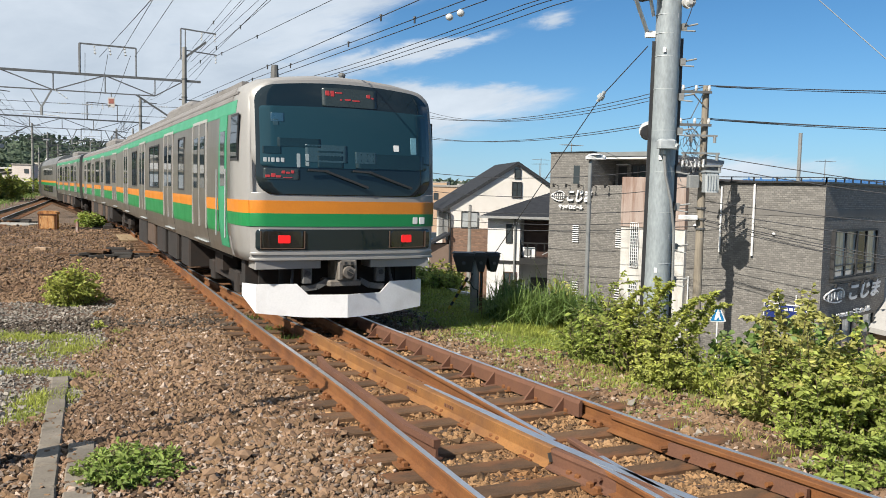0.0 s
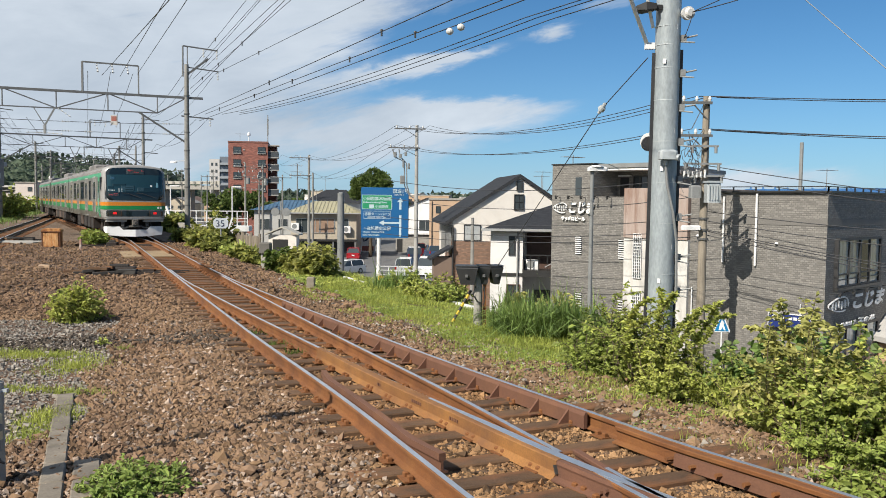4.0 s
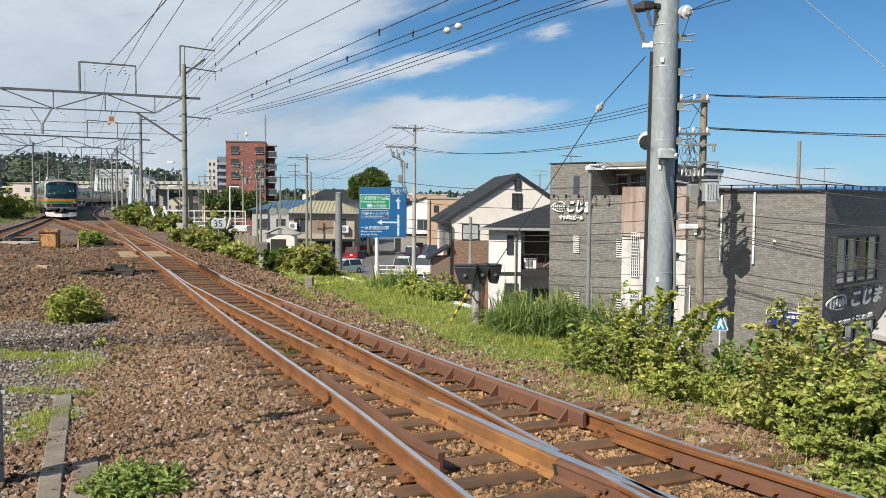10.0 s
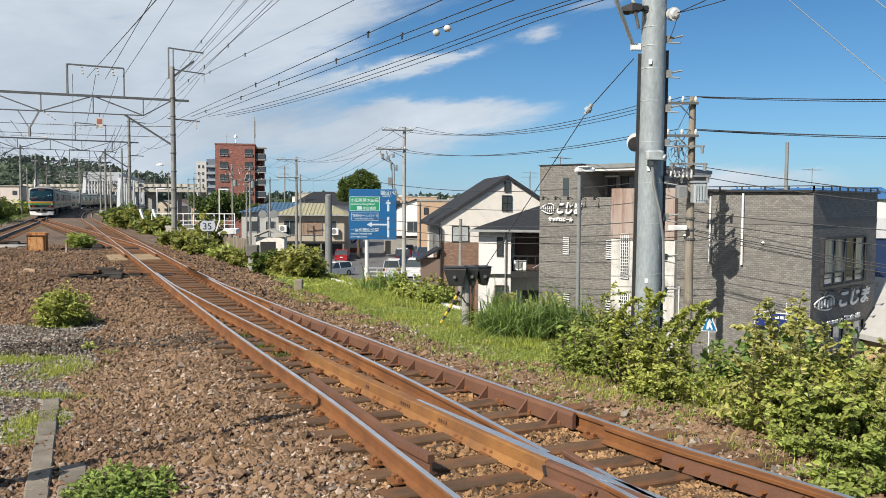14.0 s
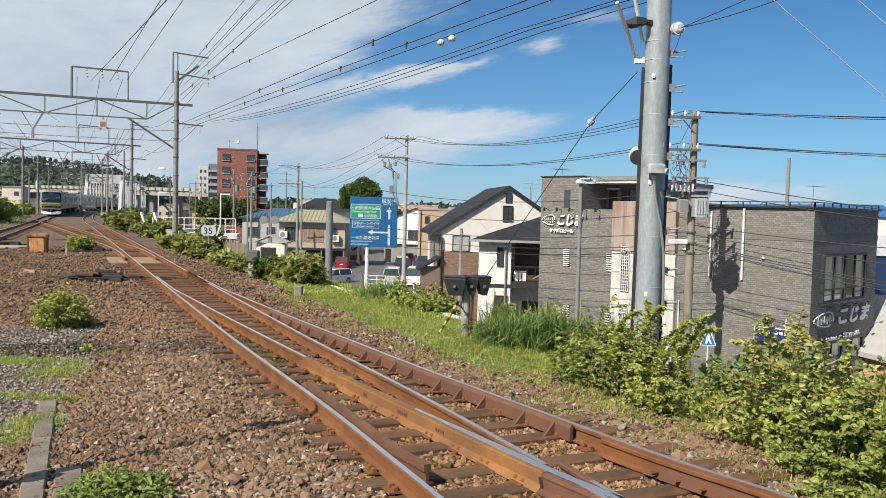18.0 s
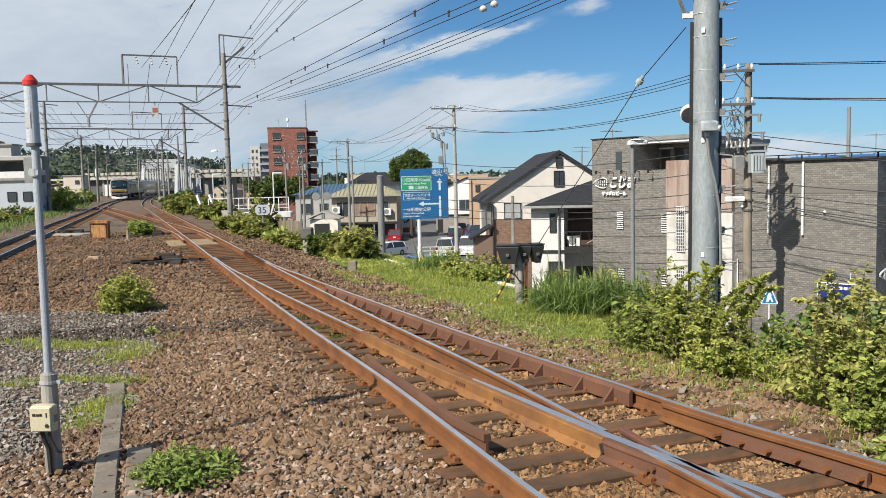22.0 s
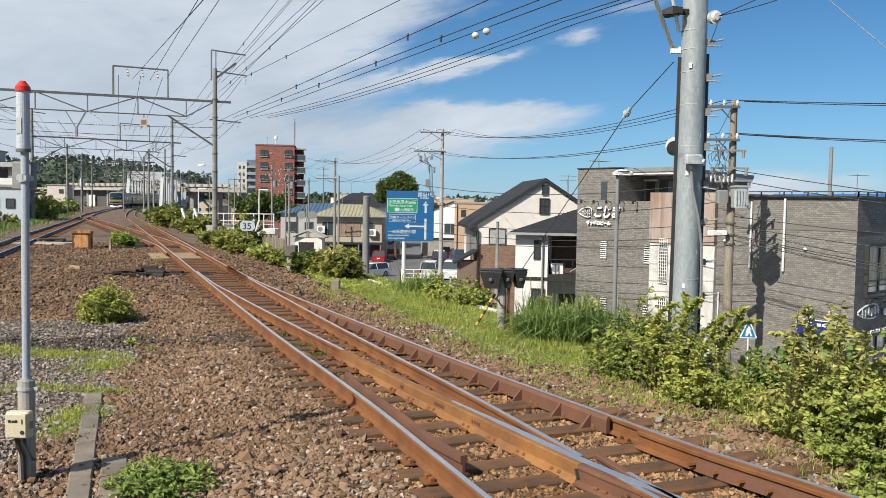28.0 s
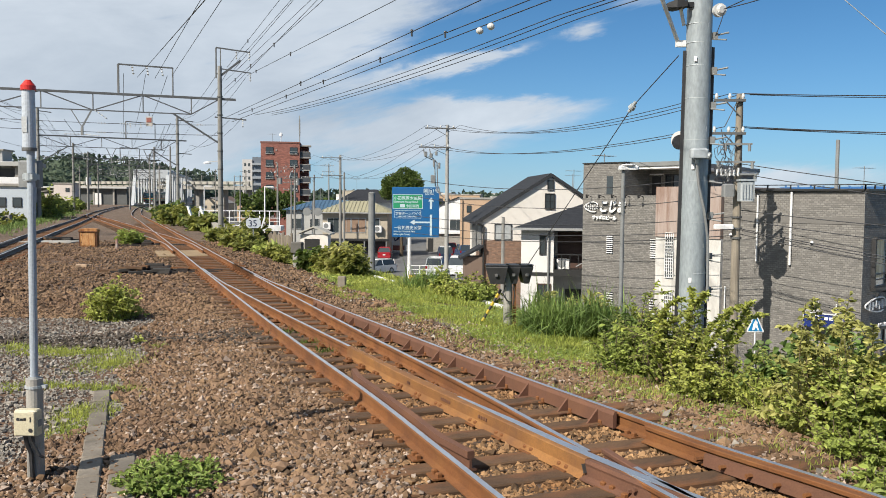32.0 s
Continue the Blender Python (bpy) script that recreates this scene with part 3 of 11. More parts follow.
# check rails, the crossing and their fastenings
inner = offset(cut(RAIL_A, 6.45, 9.9), 0.125)
flare = np.linspace(0, 1, len(inner))
inner = inner + (np.clip(0.14 - flare, 0, 1) * 0.5 + np.clip(flare - 0.88, 0, 1) * 0.6)[:, None] * np.array([CU, SU])
part("check_rail", sweep(inner, [(-0.05, -0.15), (0.06, -0.15), (0.06, -0.135), (0.012, -0.12), (0.012, -0.05), (0.032, -0.04), (0.032, 0.02), (-0.032, 0.02), (-0.032, -0.04), (-0.012, -0.05), (-0.012, -0.12), (-0.05, -0.135)]), surf("dark_rust", (0.17, 0.075, 0.042), (0.10, 0.048, 0.03), rough=0.85, scale=2, grain=60, bump=0.3, stain=(0.28, 0.125, 0.05), stain_scale=1.2, stain_amount=0.4), near_track, "dark rusty check rail")
inner = offset(cut(RAIL_D, 7.9, 16.8), -0.085)
part("check_rail", sweep(inner, [(-0.022, -0.15), (0.02, -0.15), (0.02, 0.012), (-0.005, 0.012), (-0.022, -0.02)]), surf("dark_rust", (0.15, 0.06, 0.04), (0.09, 0.04, 0.03), rough=0.85, scale=2, grain=60, bump=0.3, stain=(0.26, 0.11, 0.05), stain_scale=1.2, stain_amount=0.4), near_track, "dark rusty guard bar with gussets")
gus = Shape()
gus.add([(0, -0.012, 0.14), (0, 0.012, 0.14), (-0.13, 0.012, 0.0), (-0.13, -0.012, 0.0), (0, -0.012, 0.0), (0, 0.012, 0.0)], [(0, 3, 2, 1), (0, 4, 3), (1, 2, 5), (3, 4, 5, 2), (0, 1, 5, 4)])
gus.box(-0.15, 0.06, -0.07, 0.07, -0.012, 0.0)
gus_me = gus.mesh("gusset")
gus_me.materials.append(MATS["dark_rust"])
gl = cut(RAIL_D, 8.0, 16.8)
gd = headings(gl)
gs = np.r_[0, np.cumsum(np.hypot(*np.diff(gl, axis=0).T))]
for k in np.arange(0.1, gs[-1], 0.58):
    i = int(np.searchsorted(gs, k))
    r = np.array([gd[i][1], -gd[i][0]])
    p = gl[i] - r * 0.105
    part("gusset", gus_me, None, near_track).matrix_basis = Matrix.Translation((p[0], p[1], -0.145)) @ Matrix.Rotation(math.atan2(r[1], r[0]), 4, "Z")
# plain check rail farther along the outer rail, toward the viewer
inner = offset(cut(RAIL_D, 4.2, 7.75), -0.12)
part("check_rail", sweep(inner, RAIL_PROFILE, 0.012), M_RUST, near_track, "rusty check rail")
# the crossing: a heavy cast block with a wide worn top
wing = offset(cut(RAIL_B, 6.55, 11.6), -0.045)
wd = np.interp(wing[:, 1], [6.55, 7.0, 9.2, 11.6], [0.075, 0.078, 0.070, -0.02])
dd = headings(wing)
rr = np.c_[dd[:, 1], -dd[:, 0]]
cast = Shape()
cast.loft([[(p[0] + r[0] * a, p[1] + r[1] * a, b) for a, b in ((-w - 0.02, -0.16), (0.07, -0.16), (0.07, 0.002), (-w * 0.5, 0.002), (-w * 0.7, -0.006), (-w * 0.7, -0.10))] for p, r, w in zip(wing, rr, wd)])
casting = part("crossing_casting", cast, M_OCHRE, near_track, "ochre rusty cast crossing with a polished top")
for k, (i, n_) in enumerate(((6, 4), (9, 5), (13, 2))):
    for j in range(n_):
        c_, r_, d_, w_ = wing[i], rr[i], dd[i], wd[i]
        p_ = c_ - r_ * (w_ * 0.7 + 0.004) + d_ * 0.045 * j
        q_ = p_ + d_ * 0.026
        part("cast_mark", Shape().bar((p_[0], p_[1], -0.055), (q_[0], q_[1], -0.055), 0.008, 0.03), MATS["dark_rust"], casting)
b_ = wing[0] - rr[0] * 0.06
# solid dark block paints the shade of the hollow in the casting's end
part("box_end", Shape().bar((b_[0], b_[1], -0.075), (b_[0] - dd[0][0] * 0.012, b_[1] - dd[0][1] * 0.012, -0.07), 0.030, 0.075), M_UNDERDARK, casting, "dark block for the shaded hollow in the end of the casting")
# bolted heel of the crossing, running on toward the viewer
heel = offset(cut(RAIL_B, 3.0, 6.6), -0.045)
part("crossing_heel", sweep(heel, [(-0.105, -0.16), (0.10, -0.16), (0.10, -0.145), (0.045, -0.13), (0.045, -0.05), (0.06, -0.04), (0.06, -0.002), (-0.045, -0.002), (-0.055, -0.03), (-0.048, -0.05), (-0.05, -0.125), (-0.105, -0.145)]), MATS["dark_rust"], near_track, "dark rusty bolted crossing heel")
hd = headings(heel)
for i in range(2, len(heel) - 1, 2):
    r_ = np.array([hd[i][1], -hd[i][0]])
    for o_, dz in ((0.0, -0.075), (0.06, -0.105)):
        c_ = heel[i] - r_ * 0.05 + hd[i] * o_
        e_ = c_ - r_ * 0.03
        part("bolt", Shape().tube((c_[0], c_[1], dz), (e_[0], e_[1], dz), 0.019, n=6), MATS["dark_rust"], near_track)
top = cut(RAIL_B, 5.2, 8.75)
wid = np.interp(top[:, 1], [5.2, 6.3, 7.4, 8.75], [0.036, 0.042, 0.042, 0.012])
dd = headings(top)
rr = np.c_[dd[:, 1], -dd[:, 0]]
s_ = Shape()
s_.loft([[(p[0] + r[0] * a, p[1] + r[1] * a, b) for a, b in ((-w, 0.003), (w, 0.003), (w, 0.0055), (-w, 0.0055))] for p, r, w in zip(top, rr, wid)])
part("running_surface", s_, M_SHINE, near_track, "broad polished crossing top")
wing = cut(RAIL_C, 3.2, 6.9)
wing = offset(wing, 0.115) + np.interp(wing[:, 1], [3.2, 6.2, 6.9], [0, 0, 0.06])[:, None] * np.array([CU, SU])
part("wing_rail", sweep(wing, RAIL_PROFILE, 0.004), MATS["dark_rust"], near_track, "rusty wing rail with a flared end")
part("running_surface", sweep(wing[:-2], [(-0.02, 0.004), (0.02, 0.004), (0.02, 0.0055), (-0.02, 0.0055)]), M_SHINE, near_track, "polished rail head")
# rail plates with spikes where rails cross sleepers
plate = Shape()
plate.box(-0.16, 0.16, -0.085, 0.085, 0, 0.014)
for a, b in ((-0.1, -0.05), (0.1, 0.05), (-0.1, 0.05), (0.1, -0.05)):
    plate.cbox(a - 0.024, a + 0.024, b - 0.024, b + 0.024, 0.014, 0.052, 0.008)
plate_me = plate.mesh("rail_plate")
plate_me.materials.append(M_RUST)
for line in (RAIL_A, RAIL_D, RAIL_C, RAIL_B):
    ln = cut(line, 2.4, 36.0)
    ld = headings(ln)
    ls = np.r_[0, np.cumsum(np.hypot(*np.diff(ln, axis=0).T))]
    for k in np.arange(0.2, ls[-1], 0.58):
        i = int(np.searchsorted(ls, k))
        part("rail_plate", plate_me, None, near_track).matrix_basis = Matrix.Translation((ln[i][0], ln[i][1], -0.16)) @ Matrix.Rotation(math.atan2(-ld[i][0], ld[i][1]), 4, "Z")
# fishplate joint
for line, y in ((RAIL_D, 6.45), (RAIL_A, 5.05)):
    ln = cut(line, y - 0.55, y + 0.55)
    fp = part("fishplate", sweep(offset(ln, -0.172), [(-0.03, -0.135), (0.02, -0.135), (0.02, -0.035), (-0.02, -0.035)]), MATS["dark_rust"], near_track, "bolted fishplate")
    bolts = Shape()
    for i in range(len(ln)):
        p = ln[i]
        bolts.tube((p[0] - 0.25 * CU, p[1] - 0.25 * SU, -0.085), (p[0] - 0.16 * CU, p[1] - 0.16 * SU, -0.085), 0.02, n=6)
    part("bolt", bolts, M_RUST, fp)

# ---------------------------------------------------------------- loose ballast and gravel
def unit_rows(a):
    return a / np.linalg.norm(a, axis=1, keepdims=True)


def fast_mesh(name, verts, faces, material, smooth=False):
    """A mesh from arrays; all faces have the same number of corners."""
    me = bpy.data.meshes.new(name)
    n, k = faces.shape
    me.vertices.add(len(verts))
    me.vertices.foreach_set("co", np.asarray(verts, np.float32).ravel())
    me.loops.add(n * k)
    me.loops.foreach_set("vertex_index", faces.astype(np.int32).ravel())
    me.polygons.add(n)
    me.polygons.foreach_set("loop_start", np.arange(0, n * k, k, dtype=np.int32))
    me.polygons.foreach_set("loop_total", np.full(n, k, np.int32))
    me.polygons.foreach_set("use_smooth", np.full(n, smooth))
    me.update(calc_edges=True)
    me.materials.append(material)
    return me


PH = (1 + 5 ** 0.5) / 2
ICO_V = unit_rows(np.array([(-1, PH, 0), (1, PH, 0), (-1, -PH, 0), (1, -PH, 0), (0, -1, PH), (0, 1, PH), (0, -1, -PH), (0, 1, -PH), (PH, 0, -1), (PH, 0, 1), (-PH, 0, -1), (-PH, 0, 1)]))
ICO_F = np.array([(0, 11, 5), (0, 5, 1), (0, 1, 7), (0, 7, 10), (0, 10, 11), (1, 5, 9), (5, 11, 4), (11, 10, 2), (10, 7, 6), (7, 1, 8), (3, 9, 4), (3, 4, 2), (3, 2, 6), (3, 6, 8), (3, 8, 9), (4, 9, 5), (2, 4, 11), (6, 2, 10), (8, 6, 7), (9, 8, 1)])
OCT_V = np.array([(1, 0, 0), (-1, 0, 0), (0, 1, 0), (0, -1, 0), (0, 0, 1), (0, 0, -1)]) * 1.15
OCT_F = np.array([(0, 2, 4), (2, 1, 4), (1, 3, 4), (3, 0, 4), (2, 0, 5), (1, 2, 5), (3, 1, 5), (0, 3, 5)])
CUB_V = np.array([(-1, -1, -1), (1, -1, -1), (1, 1, -1), (-1, 1, -1), (-1, -1, 1), (1, -1, 1), (1, 1, 1), (-1, 1, 1)]) * 0.72
CUB_F = np.array([(0, 2, 1), (0, 3, 2), (4, 5, 6), (4, 6, 7), (0, 1, 5), (0, 5, 4), (1, 2, 6), (1, 6, 5), (2, 3, 7), (2, 7, 6), (3, 0, 4), (3, 4, 7)])
RAIL_NEAR = [cut(l, 1, 30) for l in (RAIL_A, RAIL_B, RAIL_C, RAIL_D)]
TIES_AT = [(o.matrix_basis.translation.x, o.matrix_basis.translation.y, o.matrix_basis.to_euler().z, max(v.co.x for v in o.data.vertices))
           for o in bpy.data.objects if o.name.startswith("sleeper") and 2 < o.matrix_basis.translation.y < 44 and o.parent == near_track]


def scatter_stones(name, label, material, n, inside, size, seed, lift=0.0, y_range=(4.2, 17.5), shape=1.0, form=0):
    rng = np.random.default_rng(seed)
    y = y_range[0] + (y_range[1] - y_range[0]) * rng.random(n * 3) ** 1.15
    x = (rng.random(n * 3) * 2 - 1) * (0.66 * y + 0.6)
    ok = inside(x, y)
    x, y = x[ok], y[ok]
    keep, high = np.ones(len(x), bool), np.zeros(len(x), bool)
    for line in RAIL_NEAR:
        for a in range(0, len(x), 4000):
            d = np.hypot(x[a:a + 4000, None] - line[None, ::2, 0], y[a:a + 4000, None] - line[None, ::2, 1]).min(1)
            keep[a:a + 4000] &= d > 0.10
    for tx, ty, ang, half in TIES_AT:
        c, s = math.cos(ang), math.sin(ang)
        dx, dy = x - tx, y - ty
        along, across = dx * c + dy * s, -dx * s + dx * 0 + dy * c
        bare = np.where(along < 0, half - 0.22, half - 0.35)
        on = np.abs(across) < 0.12
        keep &= ~((np.abs(along) < bare) & on & (rng.random(len(x)) < np.where(y > 14, 0.86, 0.96)))
        high |= (np.abs(along) >= bare) & (np.abs(along) < half + 0.03) & on
    over = np.where(high, 0.022, 0.0)[keep][:n]
    x, y = x[keep][:n], y[keep][:n]
    n = len(x)
    r = size * np.exp(rng.normal(0, 0.32, n)) * shape
    base, faces = ((ICO_V, ICO_F), (OCT_V, OCT_F), (CUB_V, CUB_F))[form]
    v = base[None] + rng.uniform(-0.30, 0.30, (n, len(base), 3))
    v = v * (r[:, None] * rng.uniform(0.72, 1.28, (n, 3)))[:, None, :] * np.array([1.1, 1.0, 0.8])
    ang, tilt = rng.random(n) * 6.283, rng.normal(0, 0.6, n)
    ca, sa, ct, st = np.cos(ang)[:, None], np.sin(ang)[:, None], np.cos(tilt)[:, None], np.sin(tilt)[:, None]
    X, Y, Z = v[..., 0], v[..., 1] * ct - v[..., 2] * st, v[..., 1] * st + v[..., 2] * ct
    X, Y = X * ca - Y * sa, X * sa + Y * ca
    zb = ground_z(x, y) + 0.012 + lift + r * rng.uniform(-0.45, 0.75, n) + over
    V = np.stack([X + x[:, None], Y + y[:, None], Z + zb[:, None]], -1).reshape(-1, 3)
    F = (faces[None] + len(base) * np.arange(n)[:, None, None]).reshape(-1, 3)
    ob = new(name, fast_mesh(name, V, F, material))
    return tagged(ob, label, "gravel", kind="stuff")


def rough_edge(x, y):
    """An uneven border where stones give way to soil."""
    return 0.5 * np.sin(x * 5.1 + y * 2.3) * np.sin(y * 3.7 - x) + np.random.default_rng(8).normal(0, 0.35, np.shape(x))


def track_zone(x, y):
    """Between and just beside the near rails, where the stones are rusty."""
    a, d = RAIL_A[RAIL_A[:, 1] < 60], RAIL_D
    ia, id_ = np.argsort(a[:, 1]), np.argsort(d[:, 1])
    xa = np.interp(y, a[ia, 1], a[ia, 0])
    xd = np.where(y < 30, np.interp(y, d[id_, 1], d[id_, 0]), xa + 1.3)
    return (x > xa - 0.32 + 0.25 * rough_edge(x, y)) & (x < np.maximum(xd, xa + 1.2) + 0.25)


def grey_zone(x, y):
    """The strip of pale gravel beside the kerb slabs."""
    wob = 0.35 * np.sin(y * 1.7) + 0.25 * np.sin(y * 3.9 + 1)
    return (x < -3.75 - 0.32 * (y - 8.7) * (y > 8.7) + 0.55 * (y - 8.7) * (y < 8.7) * -1 * 0 + wob * 0.4) & (y < 14.8 + wob) & (y > 6.6)


def bare(x, y, far_edge, wander):
    return (~grey_zone(x, y)) & (~track_zone(x, y)) & (uv(x, y)[0] < far_edge + wander * rough_edge(x, y))


scatter_stones("ballast_stones", "loose angular brown ballast stones", M_STONE, 23000, lambda x, y: bare(x, y, 3.5, 0.7), 0.0182, 3, y_range=(4.2, 7.2))
scatter_stones("ballast_stones", "loose angular brown ballast stones", M_STONE, 50000, lambda x, y: bare(x, y, 3.5, 0.5), 0.0182, 43, y_range=(7.0, 11.5), form=1)
scatter_stones("ballast_stones", "loose angular brown ballast stones", M_STONE, 34000, lambda x, y: bare(x, y, np.where(y < 11, 3.6, 2.9), 0.35), 0.0205, 6, y_range=(11.3, 17.5), form=1)
scatter_stones("ballast_stones", "loose angular brown ballast stones farther along", M_STONE, 26000, lambda x, y: (~grey_zone(x, y)) & (~track_zone(x, y)) & (uv(x, y)[0] < 3.1) & (uv(x, y)[0] > -7), 0.030, 5, y_range=(17.0, 42.0), form=1)
scatter_stones("rusty_ballast", "rust-stained ochre stones between the rails", M_RUSTSTONE, 80000, track_zone, 0.0165, 12, lift=-0.008, y_range=(4.0, 14.0), form=1)
scatter_stones("rusty_ballast", "rust-stained dark stones between the rails farther along", M_DIRTYRUST, 60000, track_zone, 0.021, 112, lift=-0.022, y_range=(13.5, 44.0), form=1)
scatter_stones("pale_ballast", "greyish pink stones mixed into the ballast", M_PALESTONE, 9000, lambda x, y: bare(x, y, 3.5, 0.5), 0.0175, 77, lift=0.008, y_range=(4.2, 15.0), form=1)
# a wavy band of darker stones laid over the others
scatter_stones("dirty_ballast", "band of darker stones across the ballast", M_DARKSTONE, 6200, lambda x, y: (np.abs(y - 13.0 - 0.25 * np.sin(x * 1.3) - 0.10 * (x + 4)) < 0.55 + 0.25 * np.sin(x * 3.1)) & (x > -7.2) & (x < -2.3) & (np.random.default_rng(9).random(np.shape(x)) < 0.85), 0.019, 9, lift=0.016, y_range=(11.6, 14.6), form=1)
scatter_stones("grey_gravel_stones", "loose pale grey gravel beside the kerb", M_GREYSTONE, 24000, grey_zone, 0.0142, 4, y_range=(5.5, 15.5), form=2)
scatter_stones("edge_gravel", "pale stones spilt along the outer rail", M_GREYSTONE, 5000, lambda x, y: (np.abs(uv(x, y)[0] - 2.75 - 0.2 * rough_edge(x, y)) < 0.45), 0.021, 14, y_range=(5.0, 24.0), form=1)

# ---------------------------------------------------------------- the train
M_STEELCAR = surf("brushed_stainless_steel", (0.30, 0.28, 0.25), (0.22, 0.205, 0.18), rough=0.38, metal=0.75, scale=1.2, mix=0.8, grain=90, grain_amount=0.06, bump=0.02, stain=(0.15, 0.12, 0.09), stain_scale=1.6, stain_amount=0.6, stretch=(1, 1, 0.25))
M_MASK = surf("front_silver_paint", (0.38, 0.37, 0.355), (0.31, 0.30, 0.29), rough=0.45, metal=0.15, scale=1.6, grain=60, grain_amount=0.05, bump=0.02, stain=(0.3, 0.27, 0.22), stain_scale=1.5, stain_amount=0.3)
M_BANDG = surf("green_band", (0.012, 0.26, 0.075), (0.01, 0.21, 0.06), rough=0.4, scale=2, grain=40, grain_amount=0.05, bump=0)
M_BANDGU = surf("green_upper_band", (0.045, 0.34, 0.17), (0.035, 0.28, 0.14), rough=0.4, scale=2, grain=40, grain_amount=0.05, bump=0)
M_BANDO = surf("orange_band", (0.72, 0.25, 0.02), (0.62, 0.21, 0.02), rough=0.4, scale=2, grain=40, grain_amount=0.05, bump=0)
M_ROOF = surf("grey_roof_sheet", (0.25, 0.24, 0.235), (0.18, 0.17, 0.165), rough=0.8, scale=1.5, grain=40, bump=0.1, stain=(0.14, 0.12, 0.10), stain_scale=1.1, stain_amount=0.4)
M_UNDER = surf("dirty_underfloor", (0.024, 0.020, 0.018), (0.012, 0.011, 0.010), rough=0.9, scale=3, grain=30, bump=0.2, stain=(0.08, 0.042, 0.026), stain_scale=1.5, stain_amount=0.4)
M_UNDERL = surf("brown_dusty_box", (0.11, 0.072, 0.05), (0.07, 0.046, 0.032), rough=0.85, scale=3, grain=30, bump=0.1)
M_STEELEDGE = surf("bright_door_edge", (0.62, 0.60, 0.57), (0.5, 0.48, 0.45), rough=0.4, metal=0.3, scale=3, grain=40, bump=0)
M_DARKGLASS = glass("dark_cab_glass", (0.008, 0.016, 0.021), 0.03)
M_SCREEN = glass("windscreen", (0.014, 0.042, 0.058), 0.02)
M_SCREEN.node_tree.nodes["Principled BSDF"].inputs["IOR"].default_value = 1.33
M_SKIRT = surf("white_skirt", (0.98, 0.98, 0.98), (0.90, 0.90, 0.90), rough=0.5, scale=2, grain=40, grain_amount=0.04, bump=0.02, stain=(0.5, 0.46, 0.4), stain_scale=2.0, stain_amount=0.25)
M_LED = glow("red_led", (1.0, 0.10, 0.10), 0.05)
M_DIM = surf("dim_display_glass", (0.035, 0.05, 0.052), (0.028, 0.04, 0.042), rough=0.25, bump=0)
M_CAST = surf("worn_cast_steel", (0.30, 0.27, 0.235), (0.16, 0.14, 0.12), rough=0.6, metal=0.3, scale=6, mix=0.9, grain=40, grain_amount=0.2, bump=0.2)
M_TAIL = glow("red_tail_lamp", (1.0, 0.02, 0.02), 0.6)

SIDE = [(-1.385, 0.98), (-1.42, 1.12), (-1.455, 1.35), (-1.475, 1.75), (-1.475, 2.60), (-1.455, 3.05), (-1.43, 3.26), (-1.36, 3.40), (-1.18, 3.50), (-0.80, 3.57), (-0.40, 3.61), (0.0, 3.62)]


def wall_x(z):
    return float(np.interp(z, [p[1] for p in SIDE[:8]], [p[0] for p in SIDE[:8]]))


def panel(z0, z1, y0, y1, out=0.004, thick=0.01, side=-1, rows=6):
    """A sheet that follows the car's side between two heights."""
    s = Shape()
    zs = sorted({z0, z1, *[p[1] for p in SIDE if z0 < p[1] < z1]})
    ring = lambda y: [(-side * (wall_x(z) - out), y, z) for z in zs] + [(-side * (wall_x(z) - out + thick), y, z) for z in reversed(zs)]
    rings = [[(side * -(wall_x(z) - out), y, z) for z in zs] + [(side * -(wall_x(z) - out + thick), y, z) for z in reversed(zs)] for y in (y0, y1)]
    s.loft(rings)
    return fix_normals(s.mesh("panel"))


def car_body(y0, y1, upto=None):
    half = SIDE
    prof = half + [(-x, z) for x, z in reversed(half[:-1])]
    s = Shape()
    s.loft([[(x, y, z) for x, z in prof] for y in (y0, y1)])
    return fix_normals(s.mesh("body"))


def bogie(yc, parent):
    b = part("bogie", Shape().box(-1.02, -0.90, yc - 1.5, yc + 1.5, 0.40, 0.58).box(0.90, 1.02, yc - 1.5, yc + 1.5, 0.40, 0.58).box(-0.95, 0.95, yc - 0.25, yc + 0.25, 0.38, 0.7)
             .box(-1.12, -0.86, yc - 0.35, yc + 0.35, 0.55, 0.95).box(0.86, 1.12, yc - 0.35, yc + 0.35, 0.55, 0.95), M_UNDER, parent)
    for dy in (-1.05, 1.05):
        for sx in (-1, 1):
            w = Shape().tube((sx * 0.50, yc + dy, 0.43), (sx * 0.63, yc + dy, 0.43), 0.43, n=20)
            w.tube((sx * 0.46, yc + dy, 0.43), (sx * 0.50, yc + dy, 0.43), 0.46, n=20)
            part("wheel", w, M_UNDER, b)
            part("axle_box", Shape().cbox(sx * 0.93 - 0.12, sx * 0.93 + 0.12, yc + dy - 0.17, yc + dy + 0.17, 0.27, 0.62, 0.03), M_UNDER, b)


